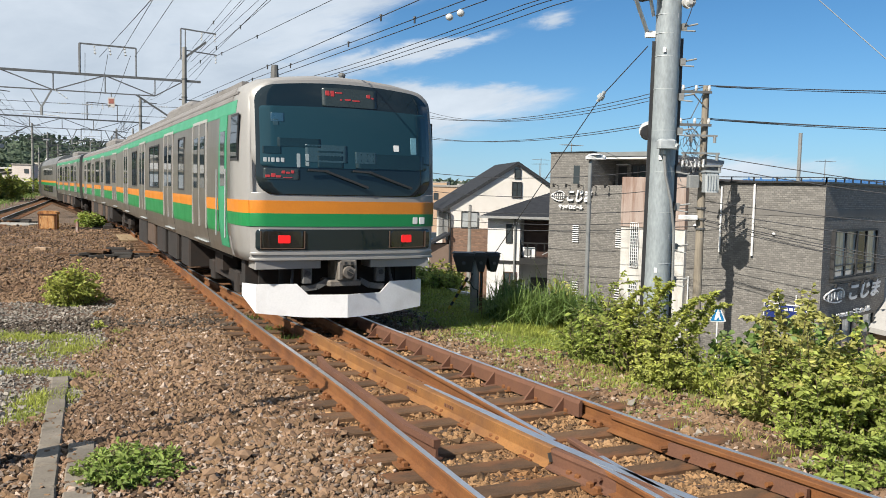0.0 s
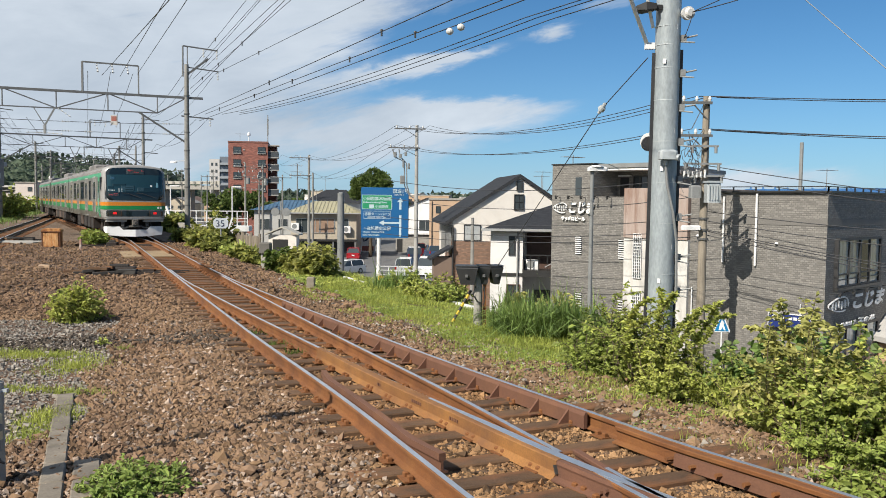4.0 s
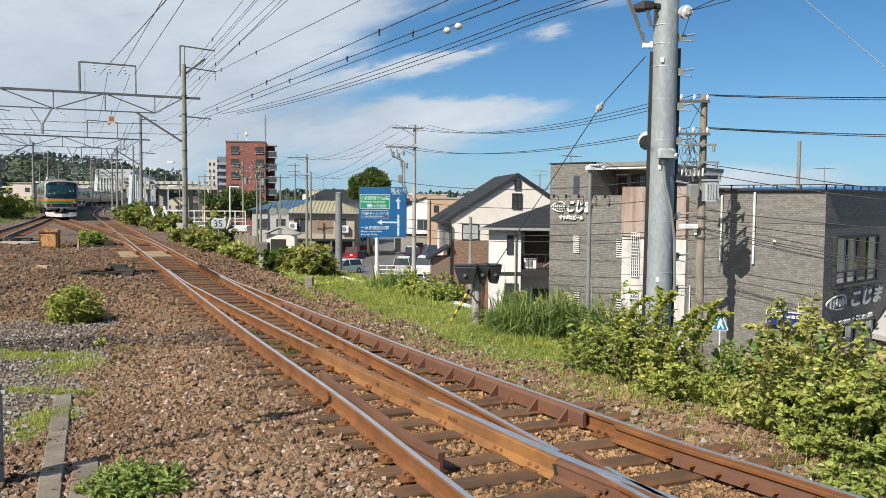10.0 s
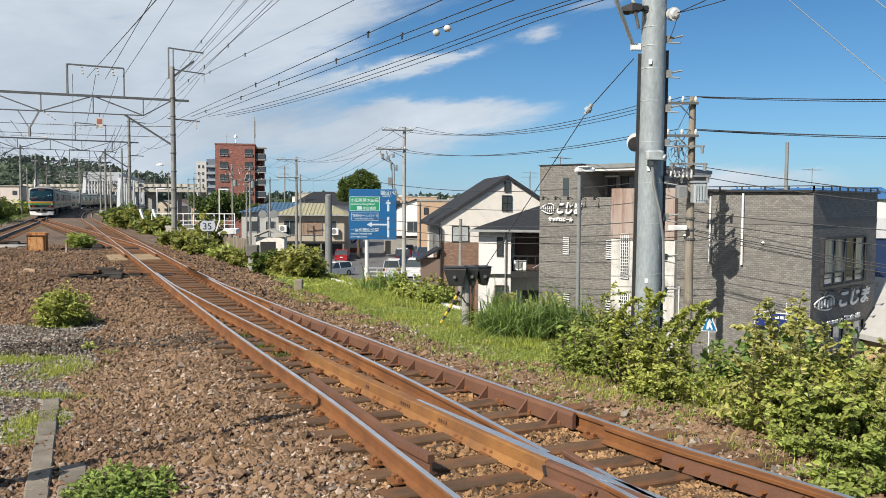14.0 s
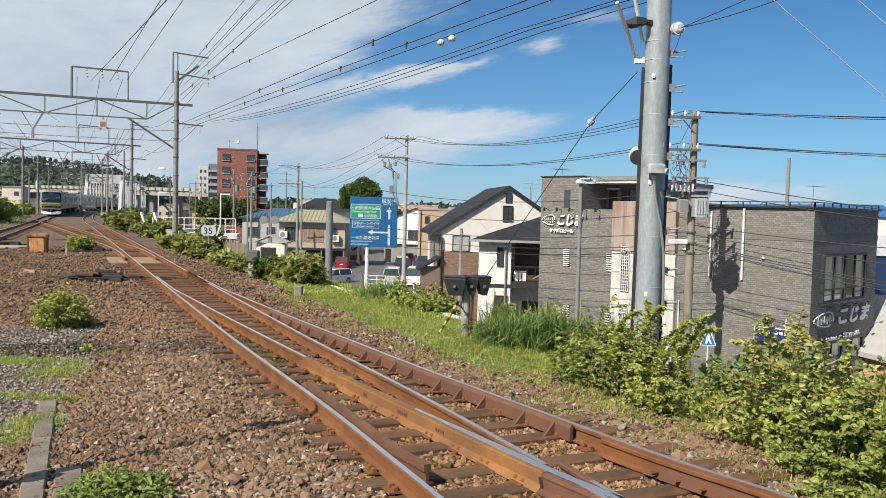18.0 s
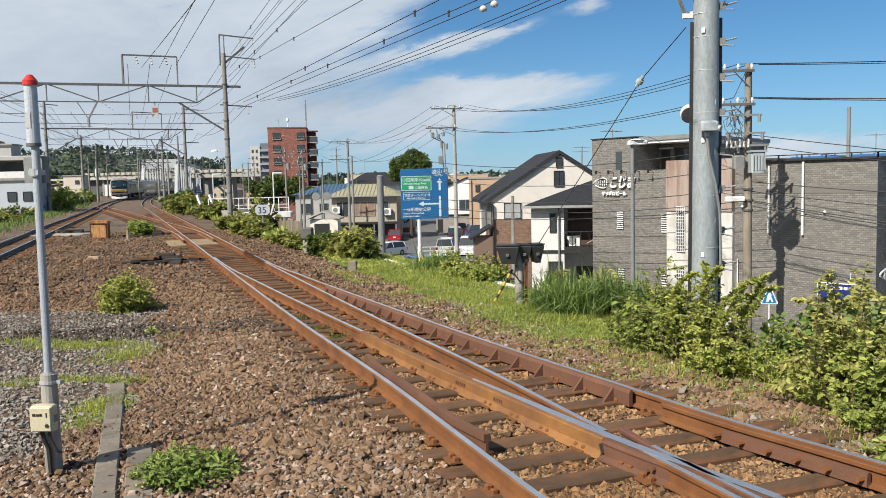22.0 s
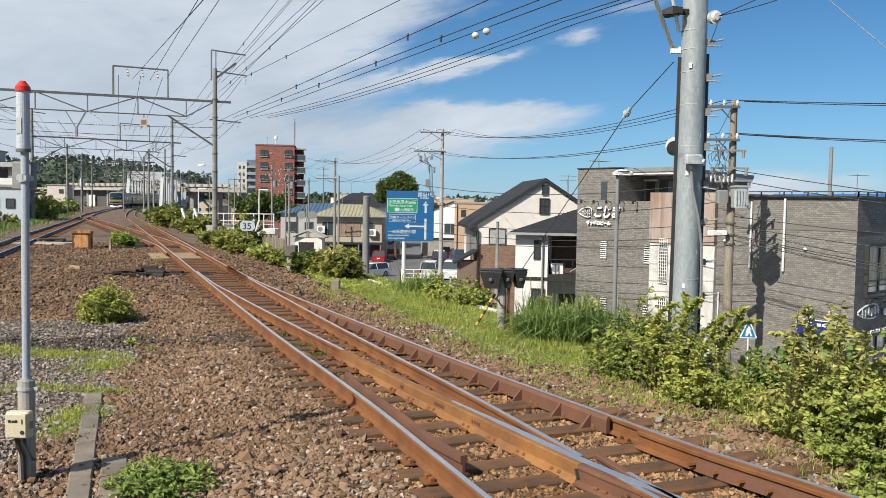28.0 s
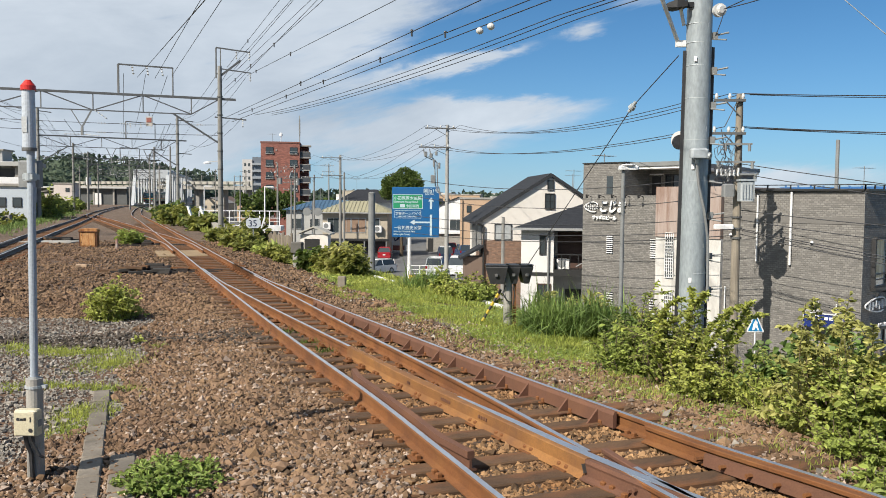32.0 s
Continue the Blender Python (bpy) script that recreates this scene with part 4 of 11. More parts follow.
def side_fittings(car, doors, windows, y0, y1, upper_from, band_from):
    """Doors, windows and colour bands along both sides."""
    for side in (-1, 1):
        for yc in doors:
            leafs = part("door", panel(1.05, 3.02, yc - 0.66, yc + 0.66, 0.010, 0.014, side), M_STEELCAR, car, "plain steel sliding double door")
            for dy in (-0.33, 0.33):
                part("door_window", panel(1.95, 2.80, yc + dy - 0.20, yc + dy + 0.20, 0.015, 0.008, side), M_DARKGLASS, leafs)
            frame_ = Shape()
            for yy in (yc - 0.68, yc, yc + 0.68):
                frame_.box(side * 1.476 - 0.012, side * 1.476 + 0.012, yy - (0.022 if yy != yc else 0.008), yy + (0.022 if yy != yc else 0.008), 1.30, 3.02)
            frame_.box(side * 1.462 - 0.012, side * 1.462 + 0.014, yc - 0.68, yc + 0.68, 3.02, 3.07)
            part("door_frame", frame_, M_STEELEDGE, leafs)
            part("door_step", Shape().box(side * 1.43 - 0.03, side * 1.43 + 0.03, yc - 0.62, yc + 0.62, 1.058, 1.072), M_GALV, leafs, "bright worn door sill")
        for ya, yb in windows:
            w = part("window", panel(1.92, 2.86, ya, yb, 0.006, 0.012, side), M_DARKGLASS, car)
            fr = Shape()
            for a, b_, c, d in ((ya - 0.03, ya, 1.89, 2.89), (yb, yb + 0.03, 1.89, 2.89), (ya, yb, 1.89, 1.92), (ya, yb, 2.86, 2.89)):
                fr.box(side * 1.475 - 0.012, side * 1.475 + 0.014, a, b_, c, d)
            if yb - ya > 1:
                fr.box(side * 1.475 - 0.012, side * 1.475 + 0.014, (ya + yb) / 2 - 0.02, (ya + yb) / 2 + 0.02, 1.92, 2.86)
            part("window_frame", fr, M_BLACK, w)
        cuts = [band_from] + [e for yc in doors for e in (yc - 0.70, yc + 0.70)] + [y1]
        for a, b_ in zip(cuts[::2], cuts[1::2]):
            if b_ - a > 0.05:
                part("orange_band", panel(1.63, 1.81, a, b_, 0.004, 0.006, side), M_BANDO, car)
                part("green_band", panel(1.30, 1.63, a, b_, 0.004, 0.006, side), M_BANDG, car)
        part("upper_band", panel(3.02, 3.20, upper_from, y1, 0.004, 0.006, side), M_BANDGU, car)
        gut = Shape().box(side * 1.40 - 0.03, side * 1.40 + 0.03, upper_from, y1, 3.285, 3.315)
        part("roof_sheet", panel(3.205, 3.395, upper_from + 0.3, y1, 0.006, 0.008, side), M_ROOF, car)
        part("gutter", gut, M_ROOF, car)


def undercarriage(car, seed, y0=4.9, y1=15.1):
    rng = random.Random(seed)
    for side in (-1, 1):
        y = y0
        while y < y1 - 0.5:
            length = rng.uniform(0.6, 2.3)
            length = min(length, y1 - y)
            low = rng.uniform(0.3, 0.5)
            b = Shape().cbox(side * 0.95 - 0.4, side * 0.95 + 0.4, y, y + length, low, 1.0, 0.03)
            part("equipment_box", b, rng.choice((M_UNDER, M_UNDER, M_UNDER, M_UNDERL)), car)
            y += length + rng.uniform(0.1, 0.6)
    part("brake_pipe", Shape().tube((-1.15, 2.2, 0.86), (-1.15, 18, 0.86), 0.025).tube((1.15, 2.2, 0.86), (1.15, 18, 0.86), 0.025), M_UNDER, car)


def lead_car():
    car = thing("train_end_car", Matrix(), "steel commuter train end car with orange and green bands, white skirt", "train car", "cars of the train")
    part("body", car_body(0.95, 19.6), M_STEELCAR, car)
    # nose: rounded plan, slightly raked top
    prof = SIDE + [(-x, z) for x, z in reversed(SIDE[:-1])]
    rings = []
    for y, sx, dz in ((0.95, 1.0, 0.0), (0.60, 1.0, 0.0), (0.44, 0.992, -0.006), (0.30, 0.975, -0.014), (0.20, 0.948, -0.03), (0.14, 0.918, -0.06)):
        rings.append([(x * sx, y + 0.22 * max(0, (z - 1.9) / 1.7) ** 1.6 * (1 if y < 0.5 else 0.25), z + dz * (1 if z > 2.5 else 0)) for x, z in prof])
    s = Shape().loft(list(reversed(rings)))
    part("nose", fix_normals(s.mesh("nose", True)), M_MASK, car, "silver painted nose")

    def corner(z0, z1, side, y1_, out=0.006):
        """A band bent round the nose's corner."""
        sh = Shape()
        rr = []
        for y in (0.15, 0.20, 0.30, 0.44, 0.60, y1_):
            k = float(np.interp(y, (0.14, 0.20, 0.30, 0.44, 0.60), (0.93, 0.952, 0.975, 0.992, 1.0)))
            xa, xb = (-wall_x(z0) * k + out) * side, (-wall_x(z1) * k + out) * side
            rr.append([(xa, y, z0), (xb, y, z1), (xb - side * 0.012, y, z1), (xa - side * 0.012, y, z0)])
        return fix_normals(sh.loft(rr).mesh("band"))

    def face(x0, x1, z0, z1, out, r=0.12, n=10, thick=0.03):
        """A rounded plate bowed like the nose."""
        sh = Shape()
        pts = []
        for cx, cz, a0 in ((x1 - r, z1 - r, 0), (x0 + r, z1 - r, 90), (x0 + r, z0 + r, 180), (x1 - r, z0 + r, 270)):
            for k in range(6):
                a = radians(a0 + 18 * k)
                pts.append((cx + r * math.cos(a), cz + r * math.sin(a)))
        # walk the outline from bottom to top in strips across
        zs = sorted({round(p[1], 4) for p in pts} | set(np.linspace(z0, z1, n).round(4)))
        rows = []
        for z in zs:
            inset = 0.0
            if z > z1 - r:
                inset = r - math.sqrt(max(r * r - (z - (z1 - r)) ** 2, 0))
            elif z < z0 + r:
                inset = r - math.sqrt(max(r * r - ((z0 + r) - z) ** 2, 0))
            xs = np.linspace(x0 + inset, x1 - inset, 13)
            arch = 0.10 * (1 if z > 3.0 else 0)
            rows.append([(x, nose_y(x, z) - out, z - arch * (x / 1.4) ** 2 * max(0, (z - 3.0) / 0.45)) for x in xs])
        k0 = len(sh.v)
        for row in rows:
            sh.v.extend(row)
        for i in range(len(rows) - 1):
            for j in range(12):
                a = k0 + i * 13 + j
                sh.f.append((a, a + 1, a + 14, a + 13))
        back = Shape()
        k1 = len(sh.v)
        sh.v.extend((x, y + thick, z) for x, y, z in sh.v[k0:k1])
        m = k1 - k0
        edge = [i * 13 + 12 for i in range(len(rows))] + [(len(rows) - 1) * 13 + j for j in range(11, -1, -1)] + [i * 13 for i in range(len(rows) - 2, -1, -1)] + list(range(1, 12))
        for a, b_ in zip(edge, edge[1:] + edge[:1]):
            sh.f.append((k0 + a, k0 + a + m, k0 + b_ + m, k0 + b_))
        return fix_normals(sh.mesh("plate", True))

    def nose_y(x, z):
        return 0.02 + 0.115 * (x / 1.36) ** 2 + 0.22 * max(0, (z - 1.9) / 1.7) ** 1.6

    part("windscreen_mask", face(-1.285, 1.30, 1.90, 3.47, 0.004, 0.25), M_DARKGLASS, car, "black glass mask")
    part("front_panel", face(-1.355, 1.355, 1.02, 1.93, -0.004, 0.02), M_MASK, car, "silver painted front panel")
    part("roof_arch", face(-1.34, 1.345, 2.2, 3.53, -0.006, 0.26), M_MASK, car, "silver surround of the windscreen")
    glass_ = part("windscreen", face(-1.23, 1.25, 2.28, 3.13, 0.010, 0.05), M_SCREEN, car, "blue-black windscreen")
    part("destination_display", face(-0.36, 0.46, 3.15, 3.41, 0.012, 0.02), M_DIM, car, "dark display with worn red letters")
    for x0, x1, z0, z1 in ((-0.31, -0.25, 3.30, 3.37), (-0.235, -0.18, 3.29, 3.37), (-0.165, -0.06, 3.335, 3.355), (-0.10, -0.07, 3.235, 3.26), (-0.03, 0.06, 3.24, 3.265), (0.08, 0.20, 3.235, 3.255), (0.30, 0.36, 3.30, 3.35), (0.375, 0.41, 3.29, 3.315)):
        part("display_letters", face(x0, x1, z0, z1, 0.016, 0.01, 3, 0.004), M_LED, car, "lit red bars")
    part("number_panel", face(-1.19, -0.70, 2.11, 2.26, 0.010, 0.02), M_DIM, car, "dark small display")
    for x0, x1, z0, z1 in ((-1.17, -1.10, 2.135, 2.17), (-1.09, -1.03, 2.14, 2.19), (-1.02, -0.955, 2.135, 2.165), (-0.95, -0.90, 2.19, 2.23), (-0.89, -0.83, 2.19, 2.215), (-0.82, -0.78, 2.195, 2.235), (-0.93, -0.80, 2.13, 2.14)):
        part("number_display", face(x0, x1, z0, z1, 0.015, 0.008, 3, 0.004), M_LED, car, "lit red bars")
    for x0, x1 in ((-1.19, -1.145), (-1.125, -1.105), (-1.085, -1.04), (-1.02, -0.975), (-0.955, -0.91)):
        part("number_mark", face(x0, x1, 2.345, 2.405, 0.014, 0.008, 3, 0.004), M_GALV, car, "pale bars")
    # plates on the glass: seats, pale notice, cab wall edges, and painted interior shade
    seat_ = surf("cab_seat_blue", (0.035, 0.075, 0.095), (0.028, 0.062, 0.08), rough=0.25, bump=0)
    for x0, x1, z0, z1, mt in ((-0.62, -0.02, 2.36, 2.60, seat_), (0.10, 0.42, 2.36, 2.52, seat_), (-1.05, -0.98, 2.85, 2.93, seat_), (0.70, 0.79, 2.55, 2.64, M_WHITE), (0.98, 1.08, 2.52, 2.76, surf("cab_blue", (0.16, 0.34, 0.42), (0.12, 0.28, 0.36), rough=0.3, bump=0)), (-0.74, -0.69, 2.28, 2.47, surf("cab_grey", (0.30, 0.36, 0.38), (0.25, 0.3, 0.32), rough=0.4, bump=0)), (-0.62, -0.57, 2.30, 2.47, MATS["cab_grey"]), (-1.08, -0.9, 2.90, 3.02, surf("cab_dim_blue", (0.03, 0.09, 0.15), (0.02, 0.06, 0.10), rough=0.3, bump=0)), (-1.20, -0.95, 2.46, 2.56, surf("cab_shade", (0.013, 0.034, 0.042), (0.010, 0.026, 0.034), rough=0.15, bump=0)), (-0.45, -0.08, 2.29, 2.52, MATS["cab_shade"]), (0.10, 1.2, 2.29, 2.50, MATS["cab_shade"]), (-1.0, -0.4, 2.56, 2.68, MATS["cab_shade"])):
        part("cab_notice", face(x0, x1, z0, z1, 0.013, 0.01, 3, 0.003), mt, glass_)
    for x0, x1, a in ((-0.35, 0.28, -1), (0.30, 0.98, -1)):
        w = Shape().bar((x0, nose_y(x0, 2.25) - 0.05, 2.24), (x1, nose_y(x1, 2.05) - 0.05, 2.02), 0.025, 0.03)
        w.bar((x0 - 0.25, nose_y(x0, 2.25) - 0.05, 2.25), (x0 + 0.05, nose_y(x0, 2.25) - 0.05, 2.235), 0.02, 0.025)
        part("wiper", w, M_BLACK, car)
    part("orange_band", face(-1.37, 1.37, 1.645, 1.82, 0.004, 0.004, 3, 0.02), M_BANDO, car)
    part("green_band", face(-1.37, 1.37, 1.465, 1.645, 0.004, 0.004, 3, 0.02), M_BANDG, car)
    for side in (-1, 1):
        part("orange_band", corner(1.645, 1.82, side, 1.14), M_BANDO, car)
        part("green_band", corner(1.465, 1.645, side, 1.14), M_BANDG, car)
    panel_ = part("lamp_panel", face(-1.29, 1.31, 1.135, 1.425, 0.006, 0.05), M_DARKGLASS, car, "black lamp panel")
    for sx in (-1, 1):
        part("lamp_lens", face(sx * 0.93 - 0.30, sx * 0.93 + 0.30, 1.16, 1.40, 0.014, 0.02, 4, 0.01), surf("lamp_lens", (0.012, 0.013, 0.010), (0.007, 0.008, 0.006), rough=0.12, bump=0, coat=1.0), panel_)
        rim = Shape()
        for xa in (-0.30, 0.295):
            xq = sx * 0.93 + xa
            rim.box(xq, xq + 0.012, nose_y(xq, 1.3) - 0.026, nose_y(xq, 1.3), 1.16, 1.40)
        rim.bar((sx * 0.93 - 0.3, nose_y(sx * 0.93 - 0.3, 1.2) - 0.02, 1.162), (sx * 0.93 + 0.3, nose_y(sx * 0.93 + 0.3, 1.2) - 0.02, 1.162), 0.012, 0.012)
        part("lamp_rim", rim, M_UNDERL, panel_)
        part("tail_lamp", face(sx * 0.91 - 0.085, sx * 0.91 + 0.085, 1.235, 1.345, 0.022, 0.02, 4, 0.012), M_TAIL, panel_, "lit red tail lamp")
    part("chrome_strip", face(-1.36, 1.36, 1.075, 1.115, 0.02, 0.015, 3, 0.06), M_MASK, car, "bright step edge")
    # four letters' worth of pale maker's mark
    part("company_mark", face(1.02, 1.10, 1.50, 1.60, 0.008, 0.01, 3, 0.003), M_WHITE, car, "pale plain mark")
    part("company_mark", face(1.13, 1.22, 1.50, 1.60, 0.008, 0.01, 3, 0.003), M_WHITE, car, "pale plain mark")
    part("bumper_edge", face(-1.36, 1.36, 1.0, 1.035, 0.035, 0.01, 3, 0.12), M_MASK, car, "bright step edge")
    for sx in (-1, 1):
        part("valance", Shape().cbox(min(sx * 1.30, sx * 0.37), max(sx * 1.30, sx * 0.37), 0.10, 0.5, 0.875, 1.0, 0.015), M_MASK, car)
    # snow plough skirt: two faces that meet in a crease, with folded wings
    xs = (-1.36, -1.25, -0.70, -0.54, 0.0, 0.54, 0.70, 1.25, 1.36)
    back = (0.62, 0.26, 0.15, 0.12, 0.0, 0.12, 0.15, 0.26, 0.62)
    tops = (0.64, 0.655, 0.655, 0.50, 0.50, 0.50, 0.655, 0.655, 0.64)
    lows = (0.46, 0.25, 0.19, 0.18, 0.17, 0.18, 0.19, 0.25, 0.46)
    sk = Shape().loft([[(x, y, lo), (x, y, up), (x, y + 0.02, up), (x, y + 0.02, lo)] for x, y, up, lo in zip(xs, back, tops, lows)])
    part("skirt", fix_normals(sk.mesh("skirt")), M_SKIRT, car, "white steel skirt")
    c = Shape().cbox(-0.15, 0.15, 0.10, 0.5, 0.70, 1.0, 0.03).cbox(-0.15, -0.07, -0.02, 0.12, 0.72, 0.98, 0.02).cbox(0.08, 0.14, 0.0, 0.12, 0.70, 0.97, 0.02)
    c.cbox(-0.13, 0.13, -0.02, 0.12, 0.92, 1.0, 0.02).tube((0, -0.06, 0.82), (0, 0.1, 0.82), 0.085, 0.10, 14)
    c.cbox(-0.26, 0.22, 0.05, 0.5, 0.62, 0.70, 0.02)
    cp = part("coupler", c, M_CAST, car, "worn grey automatic coupler")
    # throat and holes are solid black pieces that draw the shade inside them
    part("coupler_throat", Shape().tube((0.01, -0.07, 0.82), (0.01, -0.055, 0.82), 0.05, 0.05, 12), M_BLACK, cp)
    for x in (-0.045, 0.045):
        part("coupler_hole", Shape().box(x - 0.018, x + 0.018, -0.03, -0.018, 0.94, 0.97), M_BLACK, cp)
    part("coupler_throat_edge", Shape().bar((-0.05, -0.075, 0.86), (0.06, -0.075, 0.80), 0.02, 0.012), M_CAST, cp)
    for sx in (-1, 1):
        part("hose_bracket", Shape().cbox(sx * 0.55 - 0.07, sx * 0.55 + 0.07, 0.14, 0.26, 0.66, 0.90, 0.02), M_DARKSTEEL, car)
        part("hose_plug", Shape().tube((sx * 0.55, 0.12, 0.80), (sx * 0.55, 0.15, 0.80), 0.04, 0.04, 10), M_BLACK, car)
        part("coupler_arm", Shape().bar((sx * 0.25, 0.2, 0.68), (sx * 0.40, 0.2, 0.60), 0.05, 0.08).bar((sx * 0.40, 0.2, 0.60), (sx * 0.62, 0.2, 0.58), 0.05, 0.08), M_DARKSTEEL, car)
        for x in (0.88, 1.16):
            part("hanger", Shape().box(sx * x - 0.03, sx * x + 0.03, 0.32, 0.37, 0.5, 0.9), M_UNDER, car)
        part("air_hose", Shape().tube((sx * 0.72, 0.28, 0.88), (sx * 0.76, 0.22, 0.62), 0.022).tube((sx * 0.76, 0.22, 0.62), (sx * 0.70, 0.26, 0.52), 0.022), M_BLACK, car)
    part("coupler_gear", Shape().box(-1.3, 1.3, 0.7, 0.95, 0.4, 0.98), M_UNDER, car)
    # cab side
    for side in (-1, 1):
        d = part("crew_door", panel(1.10, 3.02, 1.18, 1.74, 0.010, 0.012, side), M_BANDGU, car, "green crew door")
        part("door_window", panel(2.0, 2.8, 1.28, 1.62, 0.015, 0.006, side), M_GLASS, d)
        for y in (1.12, 1.80):
            part("handle", Shape().tube((side * 1.505, y, 1.25), (side * 1.505, y, 2.25), 0.011), M_GALV, d)
        cw = part("cab_window", panel(2.40, 2.97, 0.46, 0.88, 0.010, 0.012, side), M_DARKGLASS, car, "black cab side window")
        part("window_rubber", panel(2.36, 3.01, 0.43, 0.91, 0.005, 0.01, side), M_BLACK, cw)
        part("rain_streaks", panel(1.0, 1.28, 0.98, 1.1, 0.006, 0.006, side), M_ROOF, car)
    side_fittings(car, (3.5, 7.4, 12.5, 17.3), ((5.2, 5.9), (9.0, 10.75), (13.95, 15.15)), 0.95, 19.6, 0.62, 1.82)
    for yc in (3.6, 16.4):
        bogie(yc, car)
    undercarriage(car, 3, 5.4, 14.6)
    part("roof_vent", Shape().cbox(-0.95, 0.95, 8.3, 11.6, 3.52, 3.86, 0.08), M_ROOF, car, "grey roof air conditioner")
    part("aerial", Shape().tube((-0.72, 1.4, 3.5), (-0.72, 1.4, 3.83), 0.075, 0.05, 10), M_DARKSTEEL, car)
    part("horn", Shape().tube((0.12, 0.75, 3.58), (0.12, 0.75, 3.66), 0.05).dome((0.12, 0.75, 3.66), 0.06, 0.05), M_DARKSTEEL, car)
    part("roof_edge", Shape().box(-1.25, -1.15, 1.2, 19.5, 3.44, 3.53).box(1.15, 1.25, 1.2, 19.5, 3.44, 3.53), M_ROOF, car)
    part("gangway", Shape().box(-0.5, 0.5, 19.6, 19.98, 1.1, 3.1), M_BLACK, car)
    return car


def middle_car():
    car = thing("train_car", Matrix(), "stainless steel commuter train car with orange and green bands", "train car", "cars of the train")
    part("body", car_body(0.2, 19.6), M_STEELCAR, car)
    side_fittings(car, (2.75, 7.57, 12.4, 17.2), ((4.3, 6.0), (9.1, 10.85), (13.95, 15.65)), 0.2, 19.6, 0.2, 0.2)
    for yc in (3.0, 16.8):
        bogie(yc, car)
    undercarriage(car, 8)
    part("roof_vent", Shape().cbox(-0.95, 0.95, 8.3, 11.6, 3.52, 3.86, 0.08), M_ROOF, car, "grey roof air conditioner")
    part("gangway", Shape().box(-0.5, 0.5, 19.6, 19.98, 1.1, 3.1).box(-0.5, 0.5, 0.02, 0.2, 1.1, 3.1), M_BLACK, car)
    return car


def deck_car():
    car = thing("train_deck_car", Matrix(), "stainless steel double-deck train car with orange and green bands", "train car", "cars of the train")
    prof = [(-1.3, 0.35), (-1.42, 0.6), (-1.46, 1.2), (-1.475, 1.75), (-1.475, 2.75), (-1.44, 3.2), (-1.25, 3.62), (-0.8, 3.9), (0, 4.0)]
    prof = prof + [(-x, z) for x, z in reversed(prof[:-1])]
    part("body", fix_normals(Shape().loft([[(x, y, z) for x, z in prof] for y in (0.2, 19.6)]).mesh("body")), M_STEELCAR, car)
    for side in (-1, 1):
        for z0, z1 in ((0.95, 1.45), (2.35, 2.95)):
            for k in range(6):
                y = 4.0 + k * 1.95
                part("window", Shape().box(side * 1.475 - 0.01, side * 1.475 + 0.012, y, y + 1.6, z0, z1), M_GLASS, car)
        part("orange_band", Shape().box(side * 1.475 - 0.006, side * 1.475 + 0.006, 0.2, 19.6, 1.72, 1.88), M_BANDO, car)
        part("green_band", Shape().box(side * 1.475 - 0.006, side * 1.475 + 0.006, 0.2, 19.6, 1.50, 1.72), M_BANDG, car)
    for yc in (3.0, 16.8):
        bogie(yc, car)
    return car


end_car = lead_car()
mid_car = middle_car()
two_deck = deck_car()
CARS = [end_car, mid_car, copy_thing(mid_car, Matrix()), two_deck, copy_thing(two_deck, Matrix()), copy_thing(mid_car, Matrix()), copy_thing(mid_car, Matrix()), copy_thing(mid_car, Matrix()), copy_thing(mid_car, Matrix())]
_d2 = offset(RAIL_D, -GAUGE / 2)
WAY = spline([tuple(p) for p in np.r_[cut(_d2, 2, 21)[::24], cut(LINE_R, 24.5, 30)[::12], cut(LINE_X, 34.0, 100)[::16], LINE_L[(LINE_L[:, 1] > 108)][::24]]], 0.25)
WAY[:, 0] += np.interp(WAY[:, 1], (12, 20, 33, 48), (0.09, 0.10, 0.12, 0.0))
_s = np.arange(len(WAY)) * 0.25
S0 = float(_s[np.argmin(np.hypot(WAY[:, 0] + 1.33, WAY[:, 1] - 12.30))])
GONE = [(0, -0.5), (0.5, 3.9), (1, 8.1), (2, 15.8), (3, 23.3), (4, 30.6), (5, 37.9), (6, 45.1), (7.5, 56), (9, 66.7), (11, 81.3), (13, 95.0), (15, 106.6), (17, 117.5), (19, 128.5), (21, 140.5), (23, 153.5), (25, 168), (26.5, 180.5), (28, 194), (30, 214), (32, 236)]


def on_way(s):
    return np.array([np.interp(s, _s, WAY[:, 0]), np.interp(s, _s, WAY[:, 1])])


def car_pose(k, gone):
    a, b = on_way(S0 + gone + 20 * k + 3.3), on_way(S0 + gone + 20 * k + 16.7)
    d = (b - a) / np.linalg.norm(b - a)
    p = a - d * 3.3
    return Matrix.Translation((p[0], p[1], 0)) @ Matrix.Rotation(math.atan2(-d[0], d[1]), 4, "Z")

